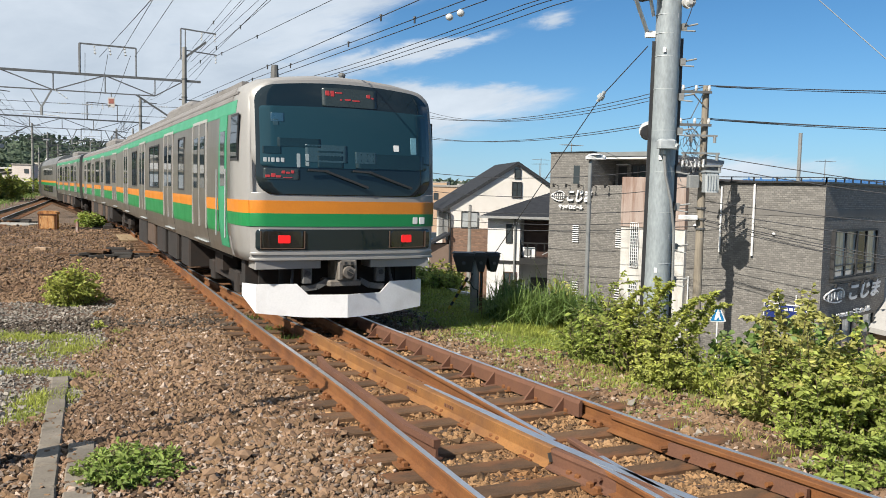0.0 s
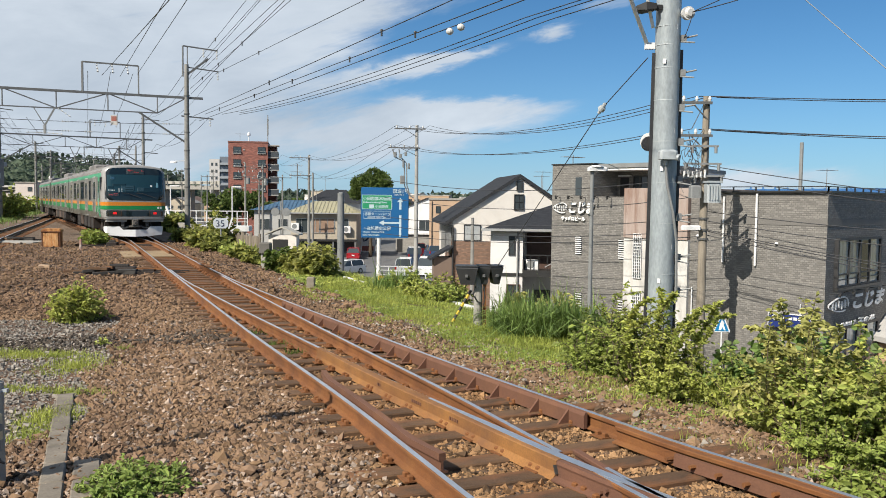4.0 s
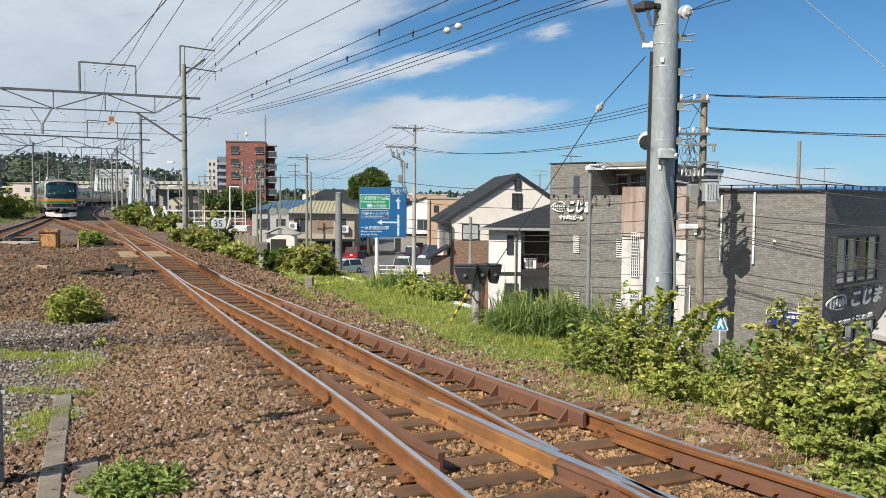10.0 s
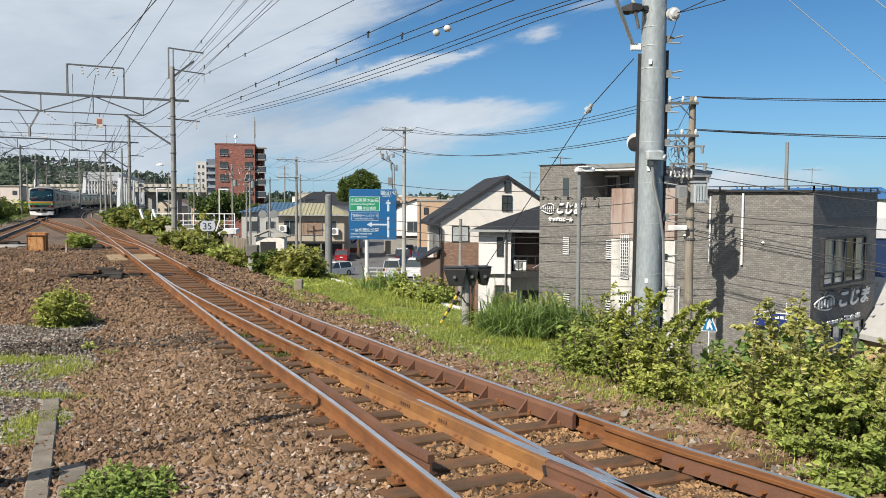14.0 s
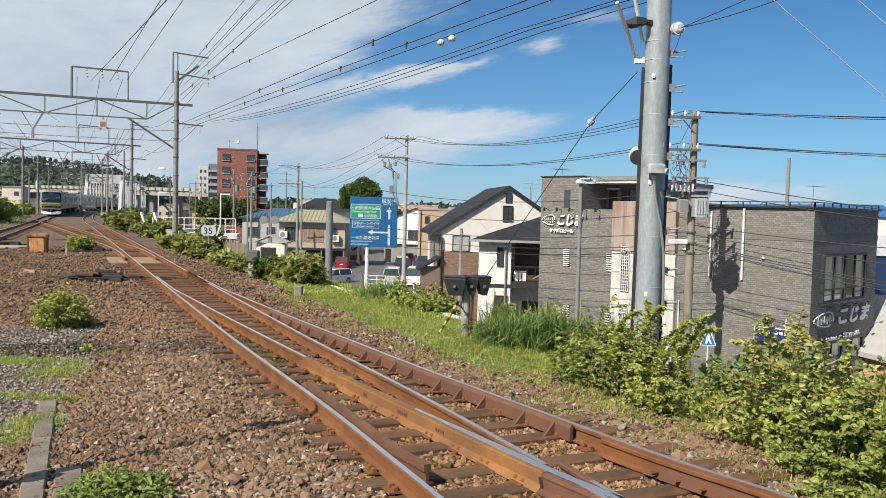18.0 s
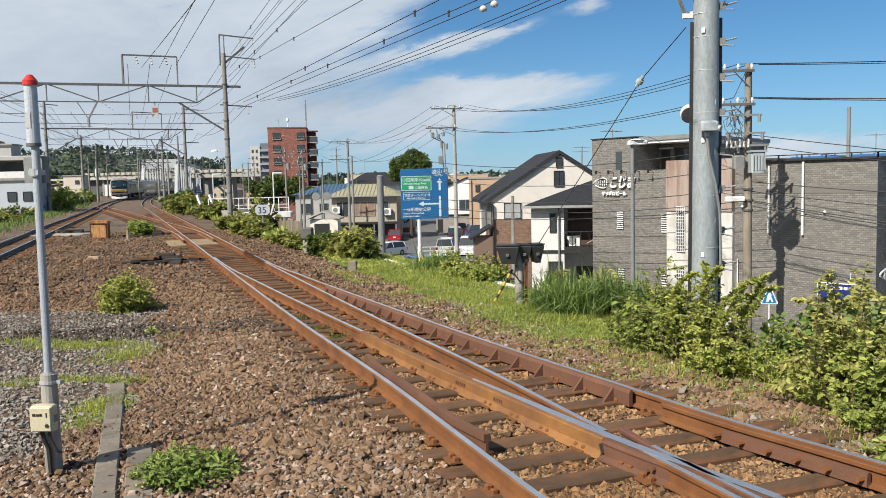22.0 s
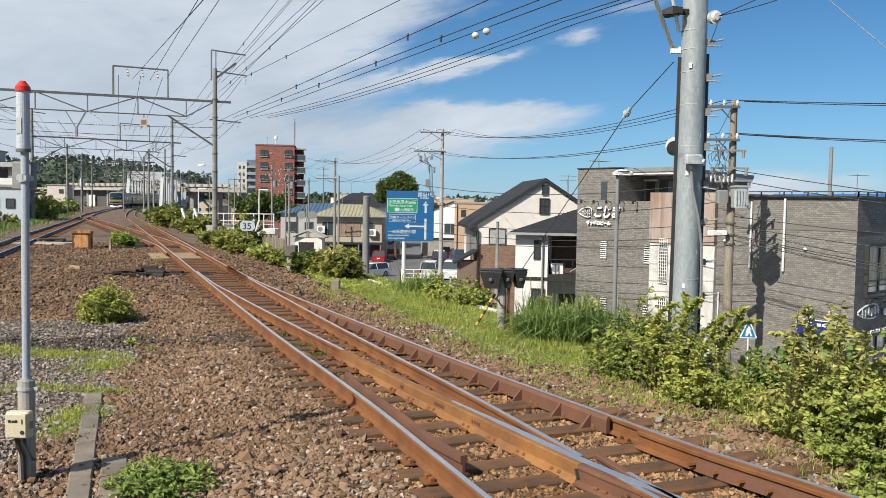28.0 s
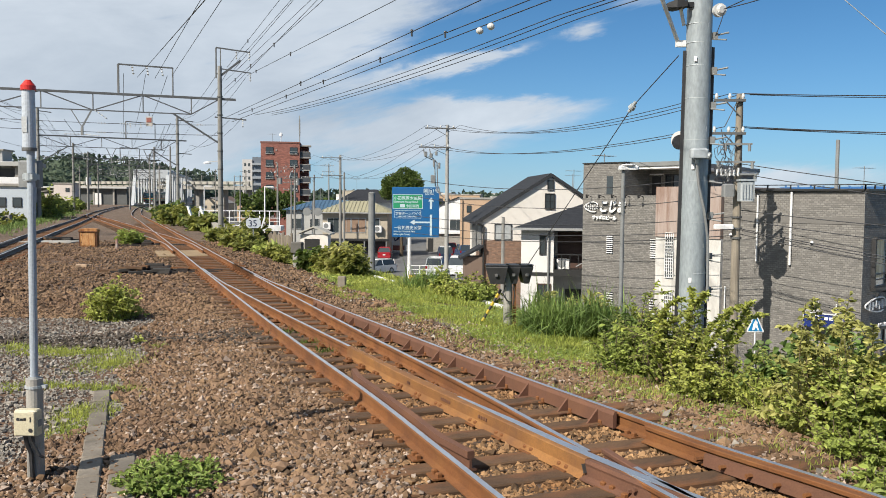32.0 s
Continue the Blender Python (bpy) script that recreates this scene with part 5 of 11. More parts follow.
# ---------------------------------------------------------------- buildings
def window_unit(parent, m, w, h, frame_mat, panes=2, depth=0.08, glass_mat=None, rows=1):
    """A window in its frame; m: lower left corner on the wall, x along it, -y outward."""
    win = part("window", Shape().box(0, w, -0.01, 0.03, 0, h, m), glass_mat or M_GLASS, parent)
    fr = Shape()
    t = 0.05
    for a, b, c, d in ((-t, 0, -t, h + t), (w, w + t, -t, h + t), (0, w, -t, 0), (0, w, h, h + t)):
        fr.box(a, b, -depth / 2, depth / 2, c, d, m)
    for k in range(1, panes):
        x = w * k / panes
        fr.box(x - 0.02, x + 0.02, -depth / 2 + 0.005, depth / 2, 0, h, m)
    for k in range(1, rows):
        z = h * k / rows
        fr.box(0, w, -depth / 2 + 0.008, depth / 2, z - 0.015, z + 0.015, m)
    part("window_frame", fr, frame_mat, win)
    return win


def wall_at(p, q):
    """The pose of a wall from p to q in plan: x along it, -y outward to the right of the way."""
    d = Vector((q[0] - p[0], q[1] - p[1], 0)).normalized()
    return Matrix(((d.x, -d.y, 0, p[0]), (d.y, d.x, 0, p[1]), (0, 0, 1, 0), (0, 0, 0, 1)))


def block(poly, z0, z1):
    """An upright solid on a plan polygon."""
    s = Shape()
    s.loft([[(x, y, z0) for x, y in poly], [(x, y, z1) for x, y in poly]])
    return fix_normals(s.mesh("wall"))


M_ALU = surf("dark_window_frame", (0.06, 0.06, 0.06), (0.04, 0.04, 0.04), rough=0.4, metal=0.3, bump=0)
M_ALUL = surf("pale_aluminium", (0.5, 0.5, 0.49), (0.42, 0.42, 0.41), rough=0.4, metal=0.6, bump=0)


def tile_wall(name, c1, c2, mortar, course=0.075, length=0.23, bump=0.35):
    """Brick-sized wall tiles in running courses."""
    if name in MATS:
        return MATS[name]
    mt = surf(name, c1, c2, rough=0.75, scale=1.2, grain=40, grain_amount=0.1, bump=0)
    nt = mt.node_tree
    b = nt.nodes["Principled BSDF"]
    tc, mp, br = nt.nodes.new("ShaderNodeTexCoord"), nt.nodes.new("ShaderNodeMapping"), nt.nodes.new("ShaderNodeTexBrick")
    nt.links.new(tc.outputs["UV"], mp.inputs["Vector"])
    nt.links.new(mp.outputs["Vector"], br.inputs["Vector"])
    br.inputs["Scale"].default_value = 1.0
    br.inputs["Brick Width"].default_value, br.inputs["Row Height"].default_value = length, course
    br.inputs["Mortar Size"].default_value, br.inputs["Mortar Smooth"].default_value = course * 0.13, 0.2
    br.inputs["Color1"].default_value, br.inputs["Color2"].default_value = (*[c * 1.25 * ALBEDO for c in c1], 1), (*[c * 0.72 * ALBEDO for c in c2], 1)
    br.inputs["Mortar"].default_value = (*[c * ALBEDO for c in mortar], 1)
    br.inputs["Bias"].default_value = 0.0
    mix = nt.nodes.new("ShaderNodeMix")
    mix.data_type = "RGBA"
    mix.inputs["Factor"].default_value = 0.8
    nt.links.new(b.inputs["Base Color"].links[0].from_socket, mix.inputs["A"])
    nt.links.new(br.outputs["Color"], mix.inputs["B"])
    nt.links.new(mix.outputs["Result"], b.inputs["Base Color"])
    bp = nt.nodes.new("ShaderNodeBump")
    bp.inputs["Strength"].default_value, bp.inputs["Distance"].default_value = bump, 0.02
    bp.invert = True
    nt.links.new(br.outputs["Fac"], bp.inputs["Height"])
    nt.links.new(bp.outputs["Normal"], b.inputs["Normal"])
    return mt


def unwrap(me):
    """Lays wall coordinates in metres on upright faces."""
    uvl = me.uv_layers.new(name="wall")
    for poly in me.polygons:
        n = poly.normal
        t = Vector((-n.y, n.x, 0))
        t = t.normalized() if t.length > 1e-3 else Vector((1, 0, 0))
        for li in poly.loop_indices:
            co = me.vertices[me.loops[li].vertex_index].co
            uvl.data[li].uv = (co.dot(t), co.z if abs(n.z) < 0.7 else co.dot(Vector((t.y, -t.x, 0))))
    return me


M_TILE = tile_wall("grey_brown_wall_tile", (0.238, 0.225, 0.205), (0.224, 0.212, 0.195), (0.15, 0.142, 0.132), 0.068, 0.14, 0.6)
M_BRICKHOUSE = tile_wall("brown_brick_tile", (0.30, 0.175, 0.115), (0.24, 0.14, 0.095), (0.20, 0.15, 0.12), 0.09, 0.2)
M_CREAM = surf("cream_render", (0.86, 0.81, 0.74), (0.80, 0.75, 0.68), rough=0.9, scale=1.2, grain=60, grain_amount=0.05, bump=0.15, stain=(0.42, 0.36, 0.28), stain_scale=0.9, stain_amount=0.2)
M_WHITEWALL = surf("white_render", (0.86, 0.85, 0.83), (0.80, 0.79, 0.77), rough=0.9, scale=1.2, grain=60, grain_amount=0.05, bump=0.1, stain=(0.40, 0.38, 0.34), stain_scale=0.8, stain_amount=0.25)
M_SLATE = surf("dark_slate_roof", (0.038, 0.041, 0.048), (0.026, 0.028, 0.033), rough=0.85, scale=3, grain=25, grain_amount=0.2, bump=0.3, stretch=(1, 1, 4), spec=0.15)
M_REDBRICK = tile_wall("red_brick_tile", (0.33, 0.125, 0.092), (0.28, 0.10, 0.075), (0.22, 0.10, 0.08), 0.2, 0.5, 0.1)
M_DIRTYWALL = surf("dirty_white_pillar", (0.74, 0.72, 0.68), (0.58, 0.56, 0.52), rough=0.9, scale=1.0, mix=1, grain=30, grain_amount=0.1, bump=0.15, stain=(0.16, 0.14, 0.12), stain_scale=0.9, stain_amount=0.6, stretch=(2.2, 2.2, 0.7))
M_RUSTWALL = surf("rust_streaked_wall", (0.45, 0.38, 0.34), (0.33, 0.215, 0.17), rough=0.85, scale=0.9, grain=40, grain_amount=0.1, bump=0.15, stain=(0.20, 0.10, 0.06), stain_scale=1.6, stain_amount=0.9, stretch=(3.0, 3.0, 0.3))

# the shop building: one facade in three stretches, square to the sun
FD = Vector((0.683, -0.730, 0))          # along the facade, toward the viewer
FN = Vector((0.730, 0.683, 0))           # into the building
F0 = Vector((4.72, 34.15, 0))


def fp(a, back=0.0):
    p = F0 + FD * a + FN * back
    return (p.x, p.y)


def shop_building():
    ob = thing("shop_building", Matrix(), "three-storey shop building clad in grey-brown wall tiles", "building")
    w1 = part("wall", unwrap(block([fp(0), fp(2.05), fp(2.05, 9), fp(0, 9)], LOW, 3.55)), M_TILE, ob)
    part("wall", unwrap(block([fp(2.05), fp(3.62), fp(3.62, 9), fp(2.05, 9)], LOW, 2.28)), M_TILE, ob)
    # roof terrace behind a low wall
    part("terrace_wall", unwrap(block([fp(2.06, 1.6), fp(3.5, 1.6), fp(2.6, 9), fp(2.06, 9)], 2.2, 3.35)), M_TILE, ob, "set-back top storey")
    part("terrace_roof", block([fp(2.06, 0.3), fp(4.4, 0.3), fp(2.8, 9), fp(2.06, 9)], 3.30, 3.40), M_WHITE, ob, "pale flat roof edge")
    part("roof_cap", block([fp(2.055, 0.25), fp(4.45, 0.25), fp(2.85, 9), fp(2.055, 9)], 3.40, 3.56), M_GREYSTEEL, ob, "grey roof cap")
    part("parapet_cap", block([fp(-0.04, -0.04), fp(2.09, -0.04), fp(2.09, 9), fp(-0.04, 9)], 3.55, 3.59), M_ALU, ob, "thin dark parapet cap")
    mt = wall_at(fp(2.06, 1.6), fp(3.5, 1.6))
    part("terrace_door", Shape().box(0.16, 0.55, -0.03, 0.0, 2.25, 3.05, mt), M_BLACK, ob, "dark terrace door")
    part("lintel", Shape().box(0.10, 0.68, -0.12, 0.0, 3.10, 3.15, mt), M_WHITE, ob, "white lintel")
    for x, w_ in ((0.82, 0.22), (1.14, 0.26)):
        window_unit(ob, mt @ Matrix.Translation((x, -0.01, 2.35)), w_, 0.72, M_ALU, 1)
    # pale pillar stretch with rust
    part("pillar_wall", block([fp(3.62, -0.15), fp(6.3, -0.15), fp(6.3, 8), fp(3.62, 8)], LOW, 0.75), M_DIRTYWALL, ob, "dirty white rendered wall")
    part("rusty_panel", block([fp(3.62, -0.2), fp(6.3, -0.2), fp(6.3, 8), fp(3.62, 8)], 0.75, 2.60), M_RUSTWALL, ob, "rust-streaked panel")
    mp_ = wall_at(fp(3.62, -0.15), fp(6.1, -0.15))
    for x in (0.45, 1.85):
        for z, h in ((-0.75, 1.65), (-3.2, 1.9)):
            win = part("window", Shape().box(x, x + 0.34, -0.02, 0.03, z, z + h, mp_), M_GLASS, ob)
            grid = Shape()
            for k in range(5):
                grid.box(x + 0.34 * k / 4 - 0.012, x + 0.34 * k / 4 + 0.012, -0.06, -0.03, z, z + h, mp_)
            for k in range(15):
                grid.box(x, x + 0.34, -0.062, -0.032, z + h * k / 14 - 0.012, z + h * k / 14 + 0.012, mp_)
            part("window_grille", grid, M_WHITE, win, "white lattice grille")
    # front block
    a0, a1 = 6.3, 11.05
    c = Vector((*fp(a1), 0))
    far = c + FN * 5.75
    part("wall", unwrap(block([fp(a0), fp(a1), fp(a1, 5.75), fp(a0, 5.75)], LOW, 2.44)), M_TILE, ob)
    # smooth band round the front block
    for p_, q_ in ((fp(a0), fp(a1)), (fp(a1), fp(a1, 5.75))):
        mb = wall_at(p_, q_)
        wide = (Vector(q_) - Vector(p_)).length
        part("string_course", Shape().box(0, wide, -0.012, 0.02, 1.38, 1.60, mb), surf("smooth_grey_band", (0.19, 0.18, 0.165), (0.17, 0.16, 0.15), rough=0.8, scale=1.2, bump=0.05), ob, "smooth grey band")
    rail_ = Shape()
    pts = [Vector((*fp(a0), 0)), Vector((*fp(a1), 0)), far]
    for p, q in zip(pts, pts[1:]):
        rail_.bar(p + Vector((0, 0, 2.47)), q + Vector((0, 0, 2.47)), 0.22, 0.06)
        rail_.bar(p + Vector((0, 0, 2.63)), q + Vector((0, 0, 2.63)), 0.03, 0.03)
        n = int((q - p).length / 0.7)
        for k in range(n + 1):
            r = p.lerp(q, k / n)
            rail_.bar(r + Vector((0, 0, 2.48)), r + Vector((0, 0, 2.63)), 0.04, 0.04)
    part("coping", rail_, M_ALU, ob, "black coping with a low rail")
    mf, mr = wall_at(fp(a0), fp(a1)), wall_at((c.x, c.y), (far.x, far.y))
    # slit louvre windows on the left stretch
    ml = wall_at(fp(0), fp(3.62))
    for x, z, h in ((1.18, 2.32, 0.72), (1.25, -0.02, 0.72), (3.3, -0.1, 0.75), (1.3, -2.4, 0.85), (3.32, -2.55, 0.9)):
        w = part("window", Shape().box(x, x + 0.3, -0.01, 0.03, z, z + h, ml), M_GLASS if z > 2 else M_ALU, ob)
        if z < 2:
            lv = Shape()
            for k in range(9):
                zz = z + h * (k + 0.5) / 9
                lv.box(x, x + 0.3, -0.05, -0.012, zz - 0.022, zz + 0.018, ml)
            part("louvre", lv, M_WHITE, w, "white louvre slats")
    # upright pipes and small fittings on the front
    for x, z0, z1, r in ((1.28, 0.05, 2.3, 0.035), (2.45, 0.0, 2.4, 0.04), (4.02, -2.4, -1.15, 0.02), (0.0 + 0.15, -3.5, -0.9, 0.025)):
        part("pipe", Shape().tube(mf @ Vector((x, -0.06, z0)), mf @ Vector((x, -0.06, z1)), r), M_WHITE, ob, "white downpipe")
    for x, z in ((3.15, 0.75), (0.3, 0.9), (3.75, -2.6), (4.5, -2.7)):
        part("outlet", Shape().dome(mf @ Vector((x, -0.02, z)), 0.06, 0.07), M_WHITE, ob)
    # right face windows
    for z, h in ((-0.56, 1.46), (-3.55, 1.55)):
        # pale pane colour holds both the curtains and the reflection in the glass
        pane_mat = surf("curtain_and_reflection_glass", (0.62, 0.66, 0.63), (0.26, 0.30, 0.30), rough=0.10, scale=0.9, mix=1.0, grain=5, grain_amount=0.25, bump=0, coat=0.8, stretch=(2.5, 2.5, 0.3))
        win = window_unit(ob, mr @ Matrix.Translation((0.75, -0.03, z)), 3.65, h, M_BLACK, 4, 0.14, pane_mat)
        part("window_frame", Shape().box(0.66, 0.75, -0.12, 0.0, z - 0.05, z + h + 0.05, mr).box(4.4, 4.49, -0.12, 0.0, z - 0.05, z + h + 0.05, mr).box(0.75, 4.4, -0.12, 0.0, z + h, z + h + 0.09, mr).box(2.54, 2.64, -0.11, 0.0, z, z + h, mr), M_BLACK, win, "black window surround")
        for x0, x1 in ((2.66, 3.44), (1.70, 1.80)):
            part("pane", Shape().box(x0, x1, -0.056, -0.042, z + 0.02, z + h - 0.02, mr), M_GLASS, win, "dark pane")
        part("window_rail", Shape().box(0.75, 4.4, -0.085, -0.05, z + 0.34, z + 0.38, mr).box(0.75, 4.4, -0.085, -0.05, z + 0.18, z + 0.20, mr), M_ALU, win, "dark safety rails")
        if z > -1:
            part("curtain", Shape().box(1.80, 2.05, -0.055, -0.045, z + 0.4, z + h, mr), surf("cream_curtain", (0.62, 0.52, 0.36), (0.55, 0.46, 0.32), rough=0.9, scale=4, bump=0.05), win, "cream curtain edge")
        part("sill", Shape().box(0.62, 4.55, -0.16, -0.02, z - 0.14, z - 0.055, mr), M_ALU, ob)
    for m_, x0, dx, z in ((mr, 0.35, 1.15, -0.80), (ml, 0.45, 0.62, 2.22)):
        for k in range(5):
            x = x0 + dx * k
            part("sign_lamp", Shape().tube(m_ @ Vector((x, -0.02, z)), m_ @ Vector((x, -0.36, z + 0.08)), 0.015).tube(m_ @ Vector((x, -0.36, z + 0.07)), m_ @ Vector((x, -0.31, z - 0.04)), 0.03, 0.055), M_ALU, ob, "small black spot lamp")
    # roof mast
    part("mast", Shape().tube(mf @ Vector((2.35, 3.5, 2.3)), mf @ Vector((2.35, 3.5, 4.3)), 0.07, n=8), M_GREYSTEEL, ob)
    return ob, mf, mr, ml


SHOP, SHOP_F, SHOP_R, SHOP_L = shop_building()


def behind_shop():
    """Roofs that show over and beside the shop."""
    h = thing("blue_roof_shed", Matrix(), "blue ribbed roof over a pale wall behind the shop", "building")
    blue = surf("blue_sheet_roof", (0.06, 0.18, 0.42), (0.05, 0.15, 0.35), rough=0.4, scale=2, bump=0.05)
    pale = surf("pale_siding", (0.72, 0.72, 0.70), (0.64, 0.64, 0.62), rough=0.7, scale=1, bump=0.05)
    a, b = Vector((17.0, 46.0, 0)), Vector((24.5, 43.0, 0))
    part("wall", block([(a.x, a.y), (b.x, b.y), (b.x + 3, b.y + 8), (a.x + 3, a.y + 8)], LOW, 2.2), pale, h)
    part("roof", Shape().loft([[a + Vector((0, 0, 2.25)), b + Vector((0, 0, 2.35)), b + Vector((0, 0, 2.6)), a + Vector((0, 0, 2.5))], [a + Vector((1.5, 4, 2.7)), b + Vector((1.5, 4, 2.8)), b + Vector((1.5, 4, 3.05)), a + Vector((1.5, 4, 2.95))]]), blue, h)
    for k in range(12):
        p = a.lerp(b, (k + 0.5) / 12)
        part("roof_rib", Shape().bar(p + Vector((0, 0, 2.56)), p + Vector((1.5, 4, 3.02)), 0.09, 0.08), blue, h)
    n = thing("navy_building", low(17.6, 33.0, 10), "dark navy clad building beside the shop", "building")
    part("wall", Shape().box(0, 8, 0, 7, 0, 6.9), surf("navy_cladding", (0.03, 0.055, 0.14), (0.025, 0.045, 0.12), rough=0.5, scale=1, bump=0.03), n)
    part("white_band", Shape().box(-0.05, 8.05, -0.06, 0.0, 6.3, 7.1).box(-0.05, 8.05, -0.08, 0.0, 3.0, 3.35), M_WHITE, n)
    part("shutter", Shape().box(0.3, 4.5, -0.05, 0.0, 3.5, 4.6), M_DARKSTEEL, n)
    p = house("peach_house", "small peach house with white verge boards", low(16.0, 27.8, 12), 5.0, 5, 3.1, 4.6, surf("peach_wall", (0.62, 0.42, 0.26), (0.54, 0.37, 0.23), rough=0.9, scale=1, bump=0.05), surf("pale_tile_roof", (0.5, 0.49, 0.47), (0.42, 0.41, 0.40), rough=0.8, scale=2, bump=0.1), 0.4)
    part("verge_board", Shape().box(-0.1, 0.0, -0.12, 0.0, 0, 3.1), M_WHITE, p)





def lettering(text, size, m, material, parent, bold=0.0, name="lettering", extrude=0.015, shear=0.0):
    cu = bpy.data.curves.new("letters", "FONT")
    cu.body, cu.size, cu.extrude, cu.offset, cu.shear = text, size, extrude, bold, shear
    ob = new("letters", cu)
    dg = bpy.context.evaluated_depsgraph_get()
    dg.update()
    me = bpy.data.meshes.new_from_object(ob.evaluated_get(dg))
    bpy.data.objects.remove(ob)
    me.materials.clear()
    me.materials.append(material)
    me.transform(m @ Matrix.Rotation(radians(90), 4, "X"))
    return part(name, me, None, parent)


def shop_signs():
    white = surf("bright_sign_white", (0.90, 0.90, 0.89), (0.86, 0.86, 0.85), rough=0.5, grain_amount=0.02, bump=0)
    for m, x, z, k, wide in ((SHOP_L, 0.12, 1.60, 0.78, 1.0), (SHOP_R, 0.15, -1.42, 0.92, 2.0)):
        s = part("sign_mark", Shape().chain([m @ Vector((x + (0.45 + 0.45 * math.cos(a)) * k * wide, -0.06, z + 0.27 * k + (0.24 * math.sin(a) + 0.05 * math.sin(2 * a)) * k)) for a in np.linspace(0.35, 5.5, 18)], 0.030 * k, 5), white, SHOP, "white fish-shaped shop mark")
        for j in range(6):
            xx = x + (0.16 + 0.135 * j) * k * wide
            ww = 0.035 * k * wide
            part("sign_stroke", Shape().box(xx, xx + ww, -0.09, -0.04, z + (0.10 + 0.03 * (j % 3)) * k, z + (0.42 - 0.04 * (j % 2)) * k, m).box(xx - ww, xx + 2 * ww, -0.085, -0.045, z + (0.20 + 0.06 * (j % 2)) * k, z + (0.235 + 0.06 * (j % 2)) * k, m), white, s)
        lettering("こじま", 0.66 * k, m @ Matrix.Translation((x + 0.98 * k * wide, -0.09, z + 0.07 * k)) @ Matrix.Diagonal((wide * 0.82, 1, 1, 1)), white, SHOP, 0.022, shear=0.25)
    lettering("サッポロビール", 0.17, SHOP_L @ Matrix.Translation((0.55, -0.08, 1.33)), white, SHOP, 0.012)
    wide_ = Matrix.Diagonal((1.75, 1, 1, 1))
    lettering("純米吟醸", 0.20, SHOP_R @ Matrix.Translation((1.15, -0.08, -1.96)) @ wide_, white, SHOP, 0.008)
    lettering("玉の光", 0.29, SHOP_R @ Matrix.Translation((2.65, -0.08, -1.98)) @ wide_, white, SHOP, 0.014)


shop_signs()


def house(name, label, m, w, d, eave, ridge, wall_mat, roof_mat, over=0.45, base=None, gable_front=True):
    """A gabled house: local x along the gable front, y back, z from the town's level."""
    h = thing(name, m, label, "house")
    s = Shape()
    prof = [(0, 0), (w, 0), (w, eave), (w / 2, ridge), (0, eave)] if gable_front else None
    if gable_front:
        s.loft([[(x, y, z) for x, z in prof] for y in (0, d)])
        part("wall", unwrap(fix_normals(s.mesh("wall"))), wall_mat, h)
        slope = (ridge - eave) / (w / 2)
        for sx in (-1, 1):
            e = w / 2 + sx * (w / 2 + over)
            ze = ridge - slope * (w / 2 + over)
            r = Shape().loft([[(w / 2, y, ridge + 0.06), (e, y, ze + 0.06), (e, y, ze + 0.24), (w / 2, y, ridge + 0.24)] for y in (-min(over, 0.14), d + over)])
            roof = part("roof", fix_normals(r.mesh("roof")), roof_mat, h)
            part("bargeboard", Shape().loft([[(w / 2, y, ridge + 0.0), (e, y, ze + 0.0), (e, y, ze + 0.2), (w / 2, y, ridge + 0.2)] for y in (-min(over, 0.14) - 0.05, -min(over, 0.14) - 0.003)]), M_ALU, roof)
    else:
        s.box(0, w, 0, d, 0, eave)
        part("wall", unwrap(fix_normals(s.mesh("wall"))), wall_mat, h)
        r = Shape().add([(-over, -over, eave), (w + over, -over, eave), (w + over, d + over, eave), (-over, d + over, eave), (w * 0.3, d / 2, ridge), (w * 0.7, d / 2, ridge)],
                        [(0, 1, 5, 4), (2, 3, 4, 5), (1, 2, 5), (3, 0, 4), (3, 2, 1, 0)])
        part("roof", fix_normals(r.mesh("roof")), roof_mat, h)
    return h


def low(x, y, turn):
    return Matrix.Translation((x, y, LOW)) @ Matrix.Rotation(radians(turn), 4, "Z")


behind_shop()
# cream house with the brick ground storeys
hm = low(1.06, 54.6, 5.5)
cream = house("cream_house", "cream rendered house with dark gable roof over brown brick", hm, 8.9, 8.5, 6.36, 9.22, M_CREAM, M_SLATE, 0.55)
part("brick_storey", unwrap(fix_normals(Shape().box(-0.03, 8.93, -0.04, 4, 0, 5.02).mesh("b"))), M_BRICKHOUSE, cream, "brown brick lower storeys")
window_unit(cream, Matrix.Translation((4.26, -0.05, 8.40)), 0.32, 0.55, M_ALU, 1)
window_unit(cream, Matrix.Translation((4.11, -0.05, 7.15)), 0.56, 0.93, M_ALU, 2, rows=2)
window_unit(cream, Matrix.Translation((0.80, -0.05, 5.10)), 1.02, 0.95, M_ALU, 2, glass_mat=surf("blind_glass", (0.50, 0.52, 0.52), (0.34, 0.37, 0.38), rough=0.15, scale=2, bump=0, coat=0.6))
part("side_screen", Shape().box(-0.06, -0.02, 0.3, 6.5, 4.2, 5.9), M_ALU, cream, "dark side screen")
for k in range(9):
    part("side_slat", Shape().box(-0.10, -0.06, 0.4 + 0.7 * k, 0.6 + 0.7 * k, 4.2, 5.9), M_ALUL, cream)
part("downpipe", Shape().tube((0.02, -0.15, 0), (0.02, -0.15, 6.0), 0.06).tube((0.02, -0.15, 6.0), (-0.4, -0.1, 6.2), 0.06), M_ALU, cream)
